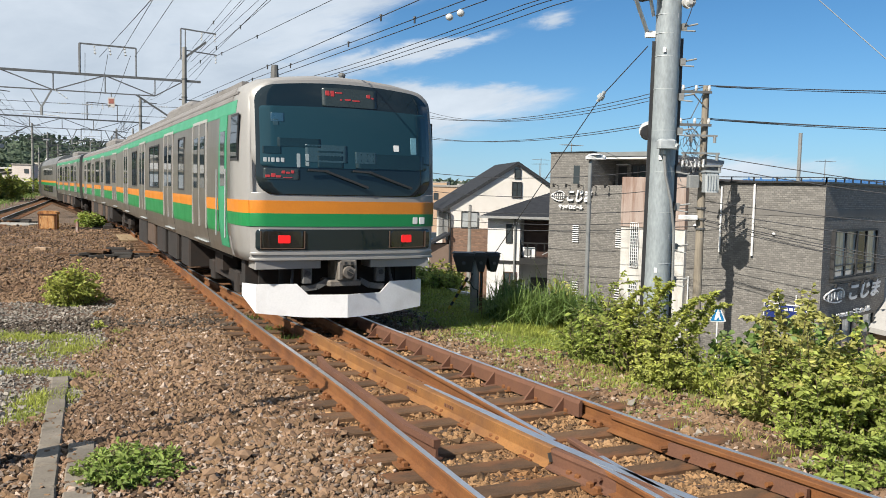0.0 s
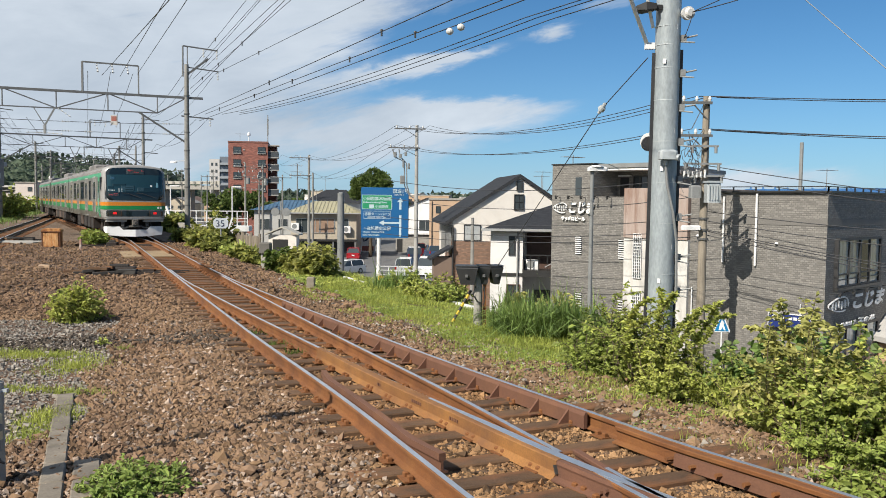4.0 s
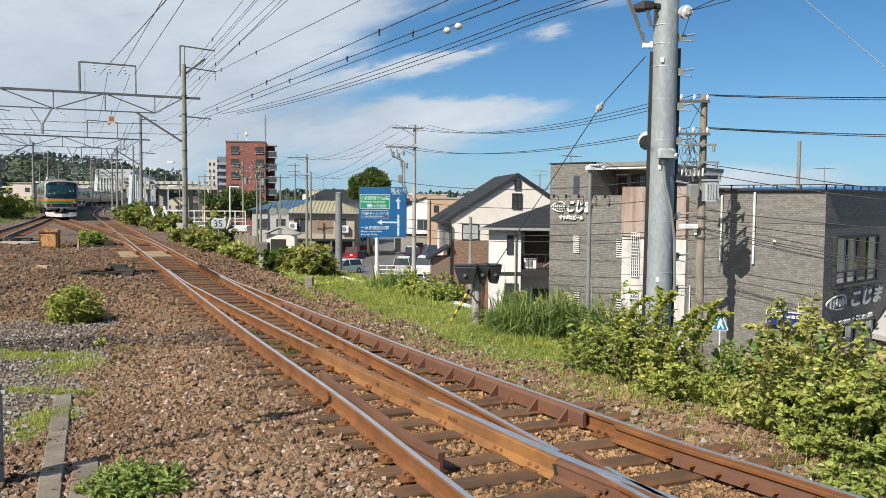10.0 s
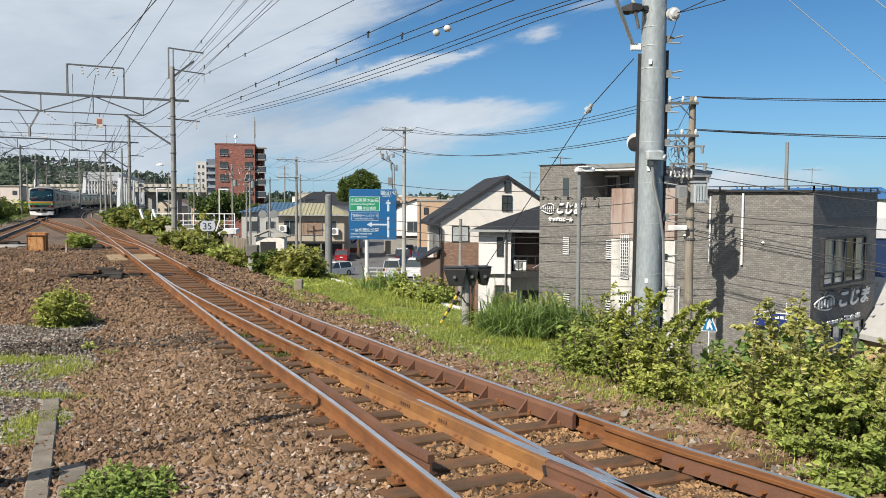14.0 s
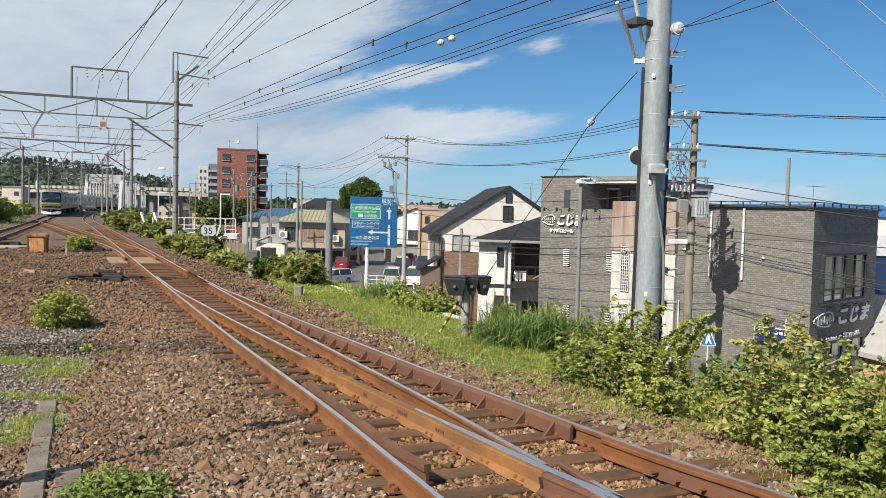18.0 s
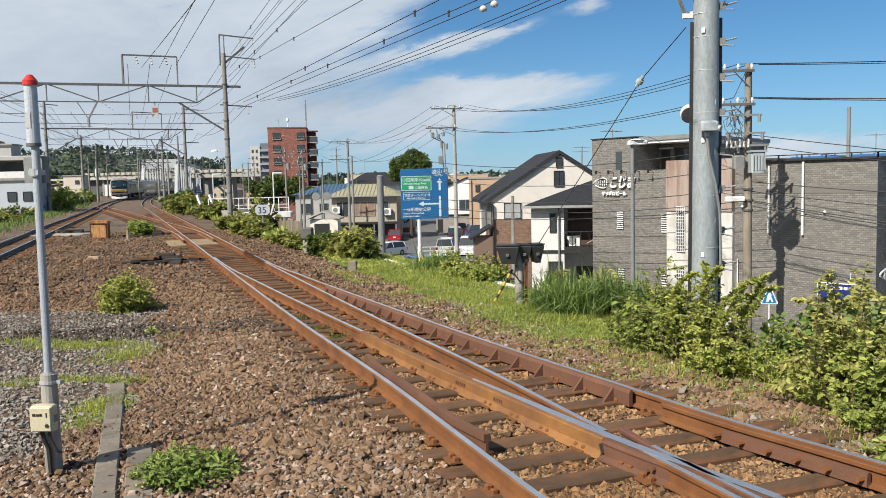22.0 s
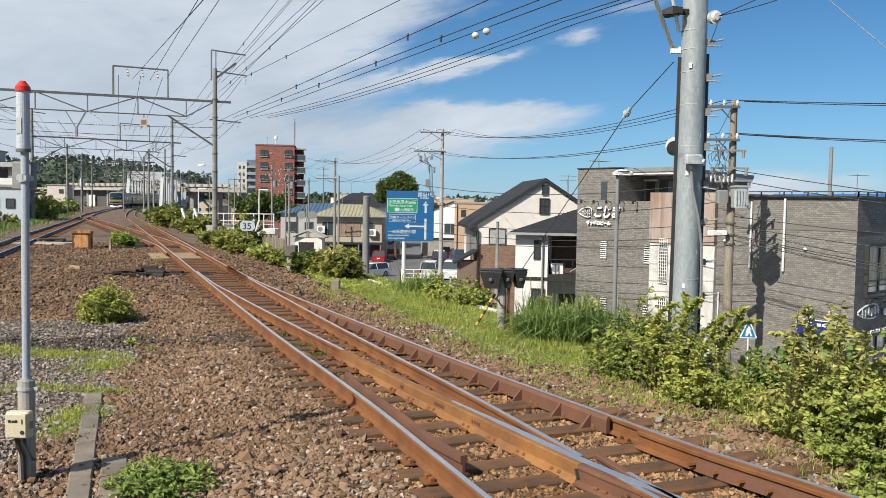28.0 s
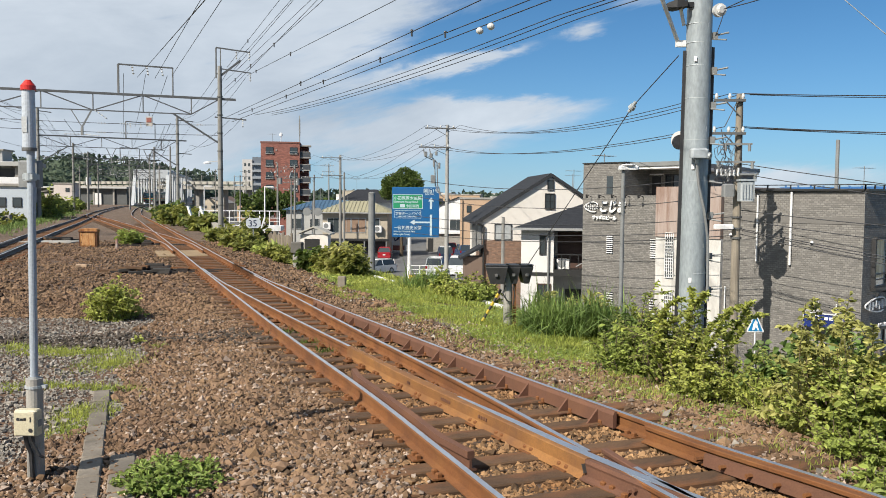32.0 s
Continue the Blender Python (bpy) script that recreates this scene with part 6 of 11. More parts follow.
part("porch_roof", Shape().add([(-1.5, -0.4, 3.9), (0, -0.4, 4.75), (0, 1.5, 4.75), (-1.5, 1.5, 3.9), (-1.5, -0.4, 3.75), (0, -0.4, 4.6), (0, 1.5, 4.6), (-1.5, 1.5, 3.75)], [(0, 1, 2, 3), (7, 6, 5, 4), (0, 4, 5, 1), (1, 5, 6, 2), (2, 6, 7, 3), (3, 7, 4, 0)]), M_SLATE, cream, "lean-to roof")
part("porch_wall", Shape().box(-1.2, 0, -0.1, 1.2, 0, 3.95), M_BRICKHOUSE, cream)

# white house with balcony, in front of the shop's left end
wm = low(3.0, 45.9, -8)
white_house = thing("white_house", wm, "white rendered house with dark hipped roof and balcony", "house")
part("wall", Shape().box(0, 1.78, 0, 7, 0, 6.16).box(1.78, 7.5, 1.3, 7, 0, 6.16), M_WHITEWALL, white_house)
r_ = Shape().add([(-0.45, -0.45, 6.15), (8.2, -0.45, 6.15), (8.2, 7.6, 6.15), (-0.45, 7.6, 6.15), (3.5, 3.4, 7.55), (5.0, 3.4, 7.55)], [(0, 1, 5, 4), (2, 3, 4, 5), (1, 2, 5), (3, 0, 4), (3, 2, 1, 0)])
part("roof", fix_normals(r_.mesh("roof")), M_SLATE, white_house)
part("gutter", Shape().box(-0.5, 8.25, -0.53, -0.43, 6.04, 6.17), M_ALUL, white_house)
b = part("balcony", Shape().box(1.78, 7.5, -0.2, 1.3, 3.55, 3.9), M_ALU, white_house, "balcony with dark opening")
part("balcony_rail", Shape().box(1.78, 1.84, -0.2, 1.3, 3.9, 4.5), M_ALU, b)
part("balcony_panel", Shape().box(6.3, 7.5, -0.2, -0.12, 3.9, 4.7), M_ALU, b)
for k in range(9):
    part("baluster", Shape().box(2.2 + 0.45 * k, 2.24 + 0.45 * k, -0.19, -0.15, 3.9, 4.7), M_ALU, b)
part("top_rail", Shape().box(1.84, 6.3, -0.2, -0.14, 4.7, 4.76), M_ALU, b)
part("stair_rail", Shape().bar((3.0, -0.3, 4.1), (4.9, -0.3, 5.2), 0.05, 0.05), M_ALUL, b)
part("shutter_door", Shape().box(1.95, 4.0, 1.22, 1.3, 3.9, 5.9), surf("brown_shutter", (0.10, 0.055, 0.04), (0.075, 0.04, 0.03), rough=0.6, scale=3, bump=0.1), white_house, "dark brown balcony door")
part("shutter_door", Shape().box(4.15, 5.7, 1.22, 1.3, 3.9, 5.9), MATS["brown_shutter"], white_house, "dark brown balcony door")
# dark panel on the closed wall in place of the garage's inner shade
part("garage_opening", Shape().box(2.4, 5.0, 1.2, 1.32, 0, 2.7), M_ALU, white_house)
window_unit(white_house, Matrix.Translation((1.05, -0.03, 4.75)), 0.26, 0.95, M_ALU, 1)
window_unit(white_house, Matrix.Translation((0.95, -0.03, 1.75)), 0.65, 1.3, MATS["brown_shutter"], 2)
part("trim_board", Shape().box(-0.05, 1.80, -0.05, 0.0, 3.55, 3.72), M_ALU, white_house)
part("downpipe", Shape().tube((1.5, -0.08, 0), (1.5, -0.08, 6.1), 0.05), M_GREYSTEEL, white_house)
ac = thing("air_conditioner", wm @ Matrix.Translation((1.95, 0.1, 3.9)), "white outdoor air conditioner unit on the balcony", "air conditioner")
part("case", Shape().cbox(0, 0.68, 0, 0.28, 0.03, 0.56, 0.02), M_WHITE, ac)
part("fan_grille", Shape().tube((0.26, -0.01, 0.3), (0.26, 0.0, 0.3), 0.21, n=20), M_GREYSTEEL, ac)

# yellow-roofed house
def farther(m, k):
    """A pose drawn back from the viewing spot by a factor, with its size."""
    c = Vector((0, 0, 2.05))
    return Matrix.Translation(c) @ Matrix.Scale(k, 4) @ Matrix.Translation(-c) @ m


ym = farther(low(-16.0, 91.9, 1), 1.2)
yellow = house("tin_roof_house", "beige house with yellow corrugated tin roof", ym, 7.2, 7, 6.2, 7.45, surf("beige_render", (0.52, 0.45, 0.35), (0.44, 0.38, 0.29), rough=0.9, scale=1, grain=40, grain_amount=0.05, bump=0.1), surf("yellow_tin_roof", (0.46, 0.42, 0.26), (0.38, 0.36, 0.26), rough=0.55, metal=0.2, scale=1.2, grain=20, bump=0.1, stain=(0.3, 0.27, 0.2), stain_scale=1, stain_amount=0.4), 0.6, gable_front=False)
tan = surf("tan_shutter", (0.33, 0.22, 0.15), (0.28, 0.18, 0.12), rough=0.7, bump=0.05)
for x, w, gm in ((0.6, 1.2, None), (2.3, 0.8, tan), (3.25, 1.5, tan), (5.2, 1.1, None)):
    window_unit(yellow, Matrix.Translation((x, -0.03, 4.0)), w, 1.5, M_ALUL, 2, glass_mat=gm)
part("balcony_roof", Shape().box(-0.2, 7.4, -1.2, 0.0, 3.1, 3.3), M_ALU, yellow)
# no real hole: a black panel paints the shade inside the carport
part("carport_opening", Shape().box(0.2, 7.0, -0.06, 0.0, 0.2, 3.0), M_BLACK, yellow, "black panel for the shaded inside of the carport")
for k in range(4):
    part("carport_post", Shape().box(-0.1 + 2.4 * k, 0.02 + 2.4 * k, -1.15, -1.03, 0, 3.1), M_GREYSTEEL, yellow)
part("gutter", Shape().box(-0.6, 7.8, -0.68, -0.56, 6.08, 6.2), M_ALUL, yellow)
for x, z in ((5.75, 4.0), (0.1, 4.3)):
    ac_ = thing("air_conditioner", ym @ Matrix.Translation((x, -0.45, z)), "white outdoor air conditioner unit on the wall bracket", "air conditioner")
    part("case", Shape().cbox(0, 0.85, 0, 0.32, 0.0, 0.75, 0.02), M_WHITE, ac_)
    part("fan_grille", Shape().tube((0.35, -0.01, 0.38), (0.35, 0.0, 0.38), 0.27, n=16), M_GREYSTEEL, ac_)
    part("bracket", Shape().box(0.05, 0.1, 0.0, 0.45, -0.06, 0.0).box(0.7, 0.75, 0.0, 0.45, -0.06, 0.0), M_GREYSTEEL, ac_)


def roof_ribs(parent, w, d, over, eave, ridge, n, mat, name):
    """Standing ribs from the front eave up to the ridge or hip."""
    half = d / 2 + over
    for k in range(n):
        x = -over + (w + 2 * over) * (k + 0.5) / n
        t = max(0.05, min(1.0, (x + over) / (w * 0.3 + over), (w + over - x) / (w * 0.3 + over)))
        part(name, Shape().bar((x, -over, eave + 0.03), (x, -over + half * t, eave + 0.03 + (ridge - eave) * t), 0.07, 0.06), mat, parent)


roof_ribs(yellow, 7.2, 7, 0.6, 6.2, 7.45, 20, MATS["yellow_tin_roof"], "roof_rib")
# blue-roofed house behind it
bl = house("blue_roof_house", "grey house with blue tiled roof", farther(low(-23.9, 109.6, 1), 1.2), 11, 7, 6.2, 7.5, surf("pale_grey_render", (0.5, 0.5, 0.48), (0.42, 0.42, 0.40), rough=0.9, scale=1, bump=0.1), surf("blue_tile_roof", (0.045, 0.12, 0.21), (0.035, 0.09, 0.17), rough=0.4, scale=2, grain=12, grain_amount=0.25, bump=0.5, bump_scale=8), 0.5, gable_front=False)
for x_, w_ in ((0.6, 1.4), (3.2, 1.1), (5.6, 1.6), (8.6, 1.2)):
    window_unit(bl, Matrix.Translation((x_, -0.04, 3.7)), w_, 1.3, M_ALUL, 2)
roof_ribs(bl, 11, 7, 0.5, 6.2, 7.5, 24, MATS["blue_tile_roof"], "roof_tile_row")

# red brick flats
am = low(-42.6, 171.3, 9)
flats = thing("apartment_block", am, "six-storey red brick apartment block with dark balconies", "apartment building")
part("wall", unwrap(fix_normals(Shape().box(0, 7.9, 0, 9, 0, 19.1).box(7.9, 9.6, 3.2, 9, 0, 18.6).mesh("w"))), M_REDBRICK, flats)
part("parapet", Shape().box(-0.08, 7.98, -0.08, 9.08, 19.1, 19.4), M_REDBRICK, flats)
M_BALCONY = surf("dark_balcony_panel", (0.075, 0.085, 0.095), (0.055, 0.06, 0.07), rough=0.5, scale=2, bump=0)
M_SLAB = surf("pale_balcony_slab", (0.42, 0.40, 0.38), (0.34, 0.32, 0.30), rough=0.8, scale=1, bump=0.05)
for k in range(7):
    z = 17.0 - 2.58 * k
    for x in (1.05, 5.95):
        win = window_unit(flats, Matrix.Translation((x, -0.04, z)), 1.45, 1.2, M_ALU, 2)
        part("window_rail", Shape().box(x - 0.06, x + 1.51, -0.25, -0.21, z + 0.34, z + 0.38).box(x - 0.06, x + 1.51, -0.25, -0.21, z - 0.03, z + 0.0).box(x - 0.06, x - 0.02, -0.25, -0.05, z - 0.03, z + 0.38).box(x + 1.47, x + 1.51, -0.25, -0.05, z - 0.03, z + 0.38), M_ALUL, win, "pale window guard rail")
        part("sill", Shape().box(x - 0.12, x + 1.57, -0.2, -0.05, z - 0.2, z - 0.08), M_SLAB, win)
    part("vent", Shape().box(3.0, 3.3, -0.08, 0.0, z + 0.5, z + 0.75), M_SLAB, flats)
    bal = part("balcony", Shape().box(7.9, 10.1, 0.5, 3.2, z - 0.95, z - 0.75), M_SLAB, flats, "pale balcony slab")
    part("balcony_panel", Shape().box(7.95, 10.05, 0.5, 0.56, z - 0.75, z + 0.30).box(10.0, 10.06, 0.5, 3.2, z - 0.75, z + 0.30), M_BALCONY, bal, "dark balcony panel")
    part("balcony_rail", Shape().box(7.9, 10.12, 0.46, 0.60, z + 0.30, z + 0.42), M_SLAB, bal)
part("eave_slab", Shape().box(7.9, 10.2, 0.3, 3.2, 18.5, 18.75), M_SLAB, flats)
part("dish", Shape().dome((4.0, 2, 20.7), 0.36, 0.7).tube((4.0, 2, 19.3), (4.0, 2, 20.8), 0.08), M_WHITE, flats)
part("mast", Shape().tube((7.75, 4, 18.6), (7.75, 4, 25.2), 0.09).box(7.6, 7.9, 3.85, 4.15, 21.0, 24.4), M_GREYSTEEL, flats)
part("aerial", Shape().tube((2.2, 2, 19.4), (2.2, 2, 21.2), 0.04).bar((1.3, 2, 21.0), (3.1, 2, 21.0), 0.04, 0.04), M_GREYSTEEL, flats)
# pale tower far behind
tm = low(-90.0, 332.0, 6)
tower = thing("tower_block", tm, "pale and grey apartment tower in the distance", "apartment building")
part("wall", Shape().box(0, 3.9, 0, 12, 0, 23.2), surf("pale_tower", (0.62, 0.60, 0.58), (0.55, 0.53, 0.51), rough=0.8, scale=0.5, bump=0), tower)
part("wall", Shape().box(3.9, 14.5, 0.6, 12, 0, 24.2), surf("blue_grey_tower", (0.17, 0.20, 0.24), (0.14, 0.165, 0.20), rough=0.6, scale=0.5, bump=0), tower)
for k in range(8):
    part("balcony", Shape().box(4.0, 14.6, -0.6, 0.6, 2.0 + k * 2.7, 2.9 + k * 2.7), surf("tower_balcony", (0.34, 0.37, 0.40), (0.3, 0.33, 0.36), rough=0.6, bump=0), tower)
    for x in (0.7, 2.3):
        part("window", Shape().box(x, x + 0.8, -0.05, 0.02, 1.6 + k * 2.7, 2.8 + k * 2.7), M_GLASS, tower)

# ---------------------------------------------------------------- overhead line
def concrete_pole(name, label, x, y, z0, z1, r0, r1, category="pole", group="", material=M_POLE, rings=True):
    t = thing(name, Matrix.Translation((x, y, 0)), label, category, group)
    part("shaft", Shape().tube((0, 0, z0), (0, 0, z1), r0, r1, 14), material, t, smooth=False)
    if rings:
        z = z0 + 1.8
        while z < z1 - 0.3:
            r = r0 + (r1 - r0) * (z - z0) / (z1 - z0)
            part("band", Shape().tube((0, 0, z), (0, 0, z + 0.06), r + 0.012, r + 0.012, 14), M_DARKSTEEL, t)
            z += 0.9
    return t


def insulator(p, q, r=0.06, n=4):
    """A string of porcelain discs."""
    s = Shape()
    p, q = Vector(p), Vector(q)
    s.tube(p, q, r * 0.3, n=6)
    for k in range(n):
        c = p.lerp(q, (k + 0.5) / n)
        d = (q - p).normalized() * 0.02
        s.tube(c - d, c + d, r * 0.6, r, 10)
    return s


def gantry(pr, pl, base_r, base_l, top, beam_z, depth, name, upper=None, light=False, bays=9, r=0.17):
    """A portal over the tracks: two poles, a trussed beam, droppers."""
    g = thing(name, Matrix(), "overhead line portal with concrete poles and a trussed steel beam", "line portal", "line portals")
    pr, pl = Vector((*pr, 0)), Vector((*pl, 0))
    for p, b in ((pr, base_r), (pl, base_l)):
        pole = part("pole", Shape().tube(p + Vector((0, 0, b)), p + Vector((0, 0, top)), r, r * 0.72, 12), M_POLE, g, "weathered concrete pole")
        for k in range(7):
            z = b + 2 + k * 1.05
            if z < top:
                part("band", Shape().tube(p + Vector((0, 0, z)), p + Vector((0, 0, z + 0.06)), r * 1.02, r * 1.02, 12), M_DARKSTEEL, pole)
    up, dn = Vector((0, 0, beam_z)), Vector((0, 0, beam_z - depth))
    over = (pr - pl).normalized()
    part("top_chord", Shape().bar(pl + up - over * 0.4, pr + up + over * 0.9, 0.10, 0.13), M_GANTRY, g)
    part("bottom_chord", Shape().bar(pl + dn, pr + dn - over * 1.6, 0.07, 0.06), M_GANTRY, g)
    for k in range(bays + 1):
        a = pl.lerp(pr - over * 1.6, k / bays)
        part("upright", Shape().bar(a + dn, a + up, 0.05, 0.05), M_GANTRY, g)
        if k < bays:
            c = pl.lerp(pr - over * 1.6, (k + 1) / bays)
            lo, hi = (a + dn, c + up) if k % 2 else (a + up, c + dn)
            part("diagonal", Shape().bar(lo, hi, 0.06, 0.06), M_GANTRY, g)
    # raked struts from the poles to the beam
    part("strut", Shape().bar(pr + Vector((0, 0, beam_z - 2.6)), pr - over * 2.6 + dn, 0.08, 0.10), M_GANTRY, g)
    part("strut", Shape().bar(pr - over * 1.6 + dn, pr + up, 0.06, 0.06), M_GANTRY, g)
    part("strut", Shape().bar(pl + Vector((0, 0, beam_z - 2.6)), pl + over * 2.6 + dn, 0.08, 0.10), M_GANTRY, g)
    return g, pr, pl, over, up, dn


g1, G1R, G1L, ov, up1, dn1 = gantry((-14.45, 48.5), (-28.0, 42.9), -0.4, -0.9, 9.7, 7.8, 0.95, "line_portal", bays=5)
# raised frame with three insulators on the first portal
for a, b in ((2.6, 5.5),):
    A, B = G1R - ov * b, G1R - ov * a
    fr = Shape().bar(A + up1, A + Vector((0, 0, 9.48)), 0.09, 0.09).bar(A + Vector((0, 0, 9.46)), B + Vector((0, 0, 9.42)), 0.08, 0.08).bar(B + up1, B + Vector((0, 0, 9.42)), 0.06, 0.06)
    part("raised_frame", fr, M_GANTRY, g1)
    for k in (0.25, 0.52, 0.79):
        c = A.lerp(B, k) + Vector((0, 0, 9.42))
        part("insulator", insulator(c, c + Vector((0.12, -0.1, -0.52)), 0.07, 3), M_PORCELAIN, g1)
# bracket frame on top of the first pole
T = G1R + Vector((0, 0, 9.7))
for p_, q_, w_ in ((-ov * 0.2 + Vector((0, 0, 9.0)), -ov * 0.2 + Vector((0, 0, 10.75)), 0.07), (ov * 0.05 + Vector((0, 0, 9.6)), ov * 0.05 + Vector((0, 0, 10.7)), 0.05), (-ov * 0.2 + Vector((0, 0, 10.75)), ov * 1.75 + Vector((0, 0, 10.6)), 0.07),
                   (Vector((0, 0, 9.1)), ov * 1.2 + Vector((0, 0, 10.1)), 0.12), (Vector((0, 0, 9.55)), ov * 1.8 + Vector((0, 0, 9.4)), 0.06), (-ov * 0.3 + Vector((0, 0, 6.75)), ov * 1.5 + Vector((0, 0, 6.65)), 0.07)):
    part("bracket_bar", Shape().bar(G1R + p_, G1R + q_, w_, w_), M_GANTRY, g1)
for a, z in ((0.95, 10.65), (1.7, 10.6), (1.75, 9.4), (1.3, 6.7)):
    c = G1R + ov * a + Vector((0, 0, z))
    part("insulator", insulator(c, c + Vector((0, 0, -0.5)), 0.07, 3), M_PORCELAIN, g1)
# drop bracket shaped like a Y under the beam, and signal plate
Y0 = G1R - ov * 7.4
yb = Shape().bar(Y0 - ov * 0.55 + dn1, Y0 + Vector((0, 0, 5.9)), 0.05, 0.05).bar(Y0 + ov * 0.5 + dn1, Y0 + Vector((0, 0, 5.9)), 0.09, 0.09).bar(Y0 + Vector((0, 0, 5.9)), Y0 + Vector((0, 0, 5.45)), 0.11, 0.11)
part("drop_bracket", yb, M_GREYSTEEL, g1)
part("insulator", insulator(Y0 + Vector((0, 0, 5.5)) + ov * 0.1, Y0 + Vector((0, 0, 5.45)) + ov * 0.9, 0.06, 4), M_PORCELAIN, g1)
part("insulator", insulator(Y0 + Vector((0, 0, 5.5)) - ov * 0.1, Y0 + Vector((0, 0, 5.5)) - ov * 0.9, 0.06, 4), M_PORCELAIN, g1)
part("insulator", insulator(Y0 + Vector((0, 0, 6.9)) + ov * 0.6, Y0 + Vector((0, 0, 6.4)) + ov * 1.3, 0.06, 4), M_PORCELAIN, g1)
pl_ = G1R - ov * 3.9 + Vector((0, 0, 6.35))
pb = part("plate", Shape().box(-0.19, 0.19, -0.02, 0.02, -0.27, 0.27, Matrix.Translation(pl_)), surf("pale_grey_plate", (0.5, 0.48, 0.46), (0.42, 0.40, 0.38), rough=0.6, bump=0), g1, "small red and grey plate")
part("plate_mark", Shape().box(-0.14, 0.14, -0.035, -0.022, -0.06, 0.2, Matrix.Translation(pl_)), surf("red_paint", (0.30, 0.09, 0.065), (0.28, 0.12, 0.10), rough=0.5, bump=0), pb)
part("plate_hanger", Shape().tube(pl_ + Vector((0, 0, 0.3)), pl_ + Vector((0, 0, 0.55)), 0.03), M_GREYSTEEL, pb)
# platform lamp on the first pole
part("lamp", Shape().bar(G1R + Vector((0, 0, 4.2)), G1R - ov * 0.7 + Vector((0, 0, 4.15)), 0.05, 0.05).dome(G1R - ov * 0.75 + Vector((0, 0, 4.05)), 0.22, 0.12), M_WHITE, g1, "small white pole lamp")

FAR_GANTRIES = [((-29.8, 85.2), (-40.9, 78.6), 0.3, -0.5, 10.4, 7.9, 1.0), ((-46.7, 123.5), (-55.4, 116.0), 0.3, -0.3, 9.6, 7.6, 0.9),
                ((-62.6, 163.0), (-71.5, 155.6), 0.2, -0.3, 10.6, 8.2, 0.9), ((-74.5, 200.0), (-87.0, 194.5), 0.0, -0.3, 10.0, 8.0, 0.8), ((-82.5, 243.0), (-97.0, 238.5), 0.0, -0.3, 10.0, 8.0, 0.8), ((-93.0, 290.0), (-108.5, 286.0), 0.0, -0.3, 10.0, 8.2, 0.8)]
for i, (a, b, br_, bl_, tp, bz, dp) in enumerate(FAR_GANTRIES):
    g, R_, L_, o_, u_, d_ = gantry(a, b, br_, bl_, tp, bz, dp, "line_portal", bays=4, r=0.18)
    fr = Shape()
    for k0, k1 in ((2.2, 5.0),):
        A, B = R_ - o_ * k1, R_ - o_ * k0
        fr.bar(A + u_, A + u_ + Vector((0, 0, 1.7)), 0.09, 0.09).bar(B + u_, B + u_ + Vector((0, 0, 1.6)), 0.07, 0.07).bar(A + u_ + Vector((0, 0, 1.7)), B + u_ + Vector((0, 0, 1.6)), 0.08, 0.08)
    part("raised_frame", fr, M_GANTRY, g)
    for p_, q_ in ((R_ - o_ * 0.2 + Vector((0, 0, tp - 0.4)), R_ + o_ * 1.6 + Vector((0, 0, tp - 0.5))), (R_ + Vector((0, 0, bz - 1.3)), R_ + o_ * 1.4 + Vector((0, 0, bz - 1.35))), (L_ + Vector((0, 0, tp - 0.2)), L_ + o_ * 1.2 + Vector((0, 0, tp - 0.3)))):
        part("bracket_bar", Shape().bar(p_, q_, 0.08, 0.08), M_GANTRY, g)
    for k in (2.6, 3.6, 4.6):
        c = R_ - o_ * k + u_ + Vector((0, 0, 1.6))
        part("insulator", insulator(c, c + Vector((0.1, -0.1, -0.5)), 0.08, 3), M_PORCELAIN, g)
    for k in (2.9, 6.4):
        c = R_ - o_ * k + d_
        yb = Shape().bar(c - o_ * 0.45, c + Vector((0, 0, -1.0)), 0.07, 0.07).bar(c + o_ * 0.45, c + Vector((0, 0, -1.0)), 0.07, 0.07).bar(c + Vector((0, 0, -1.0)), c + Vector((0, 0, -1.5)), 0.09, 0.09)
        part("drop_bracket", yb, M_GREYSTEEL, g)
        part("insulator", insulator(c + Vector((0, 0, -1.4)), c + o_ * 0.8 + Vector((0, 0, -1.3)), 0.08, 3), M_PORCELAIN, g)
for x, y, h in ((-41.6, 116.0, 9.2), (-60.5, 148.0, 8.6), (-66.2, 178.0, 8.8), (-63.5, 138.0, 8.2), (-75.2, 160.0, 8.0)):
    concrete_pole("line_pole", "weathered concrete overhead line pole beside the track", x, y, -0.5, h, 0.16, 0.11, "pole", "line poles", rings=False)


def wire(name, label, pts_list, r, group="", material=M_WIRE, hang=0.0, n=14, category="wire"):
    """Wires that sag between their ends, as one thing with a part for each."""
    t = thing(name, Matrix(), label, category, group)
    for p, q, sag in pts_list:
        p, q = Vector(p), Vector(q)
        pts = [p.lerp(q, k / n) - Vector((0, 0, 4 * sag * (k / n) * (1 - k / n))) for k in range(n + 1)]
        part("strand", Shape().chain(pts, r, 4), material, t)
    return t


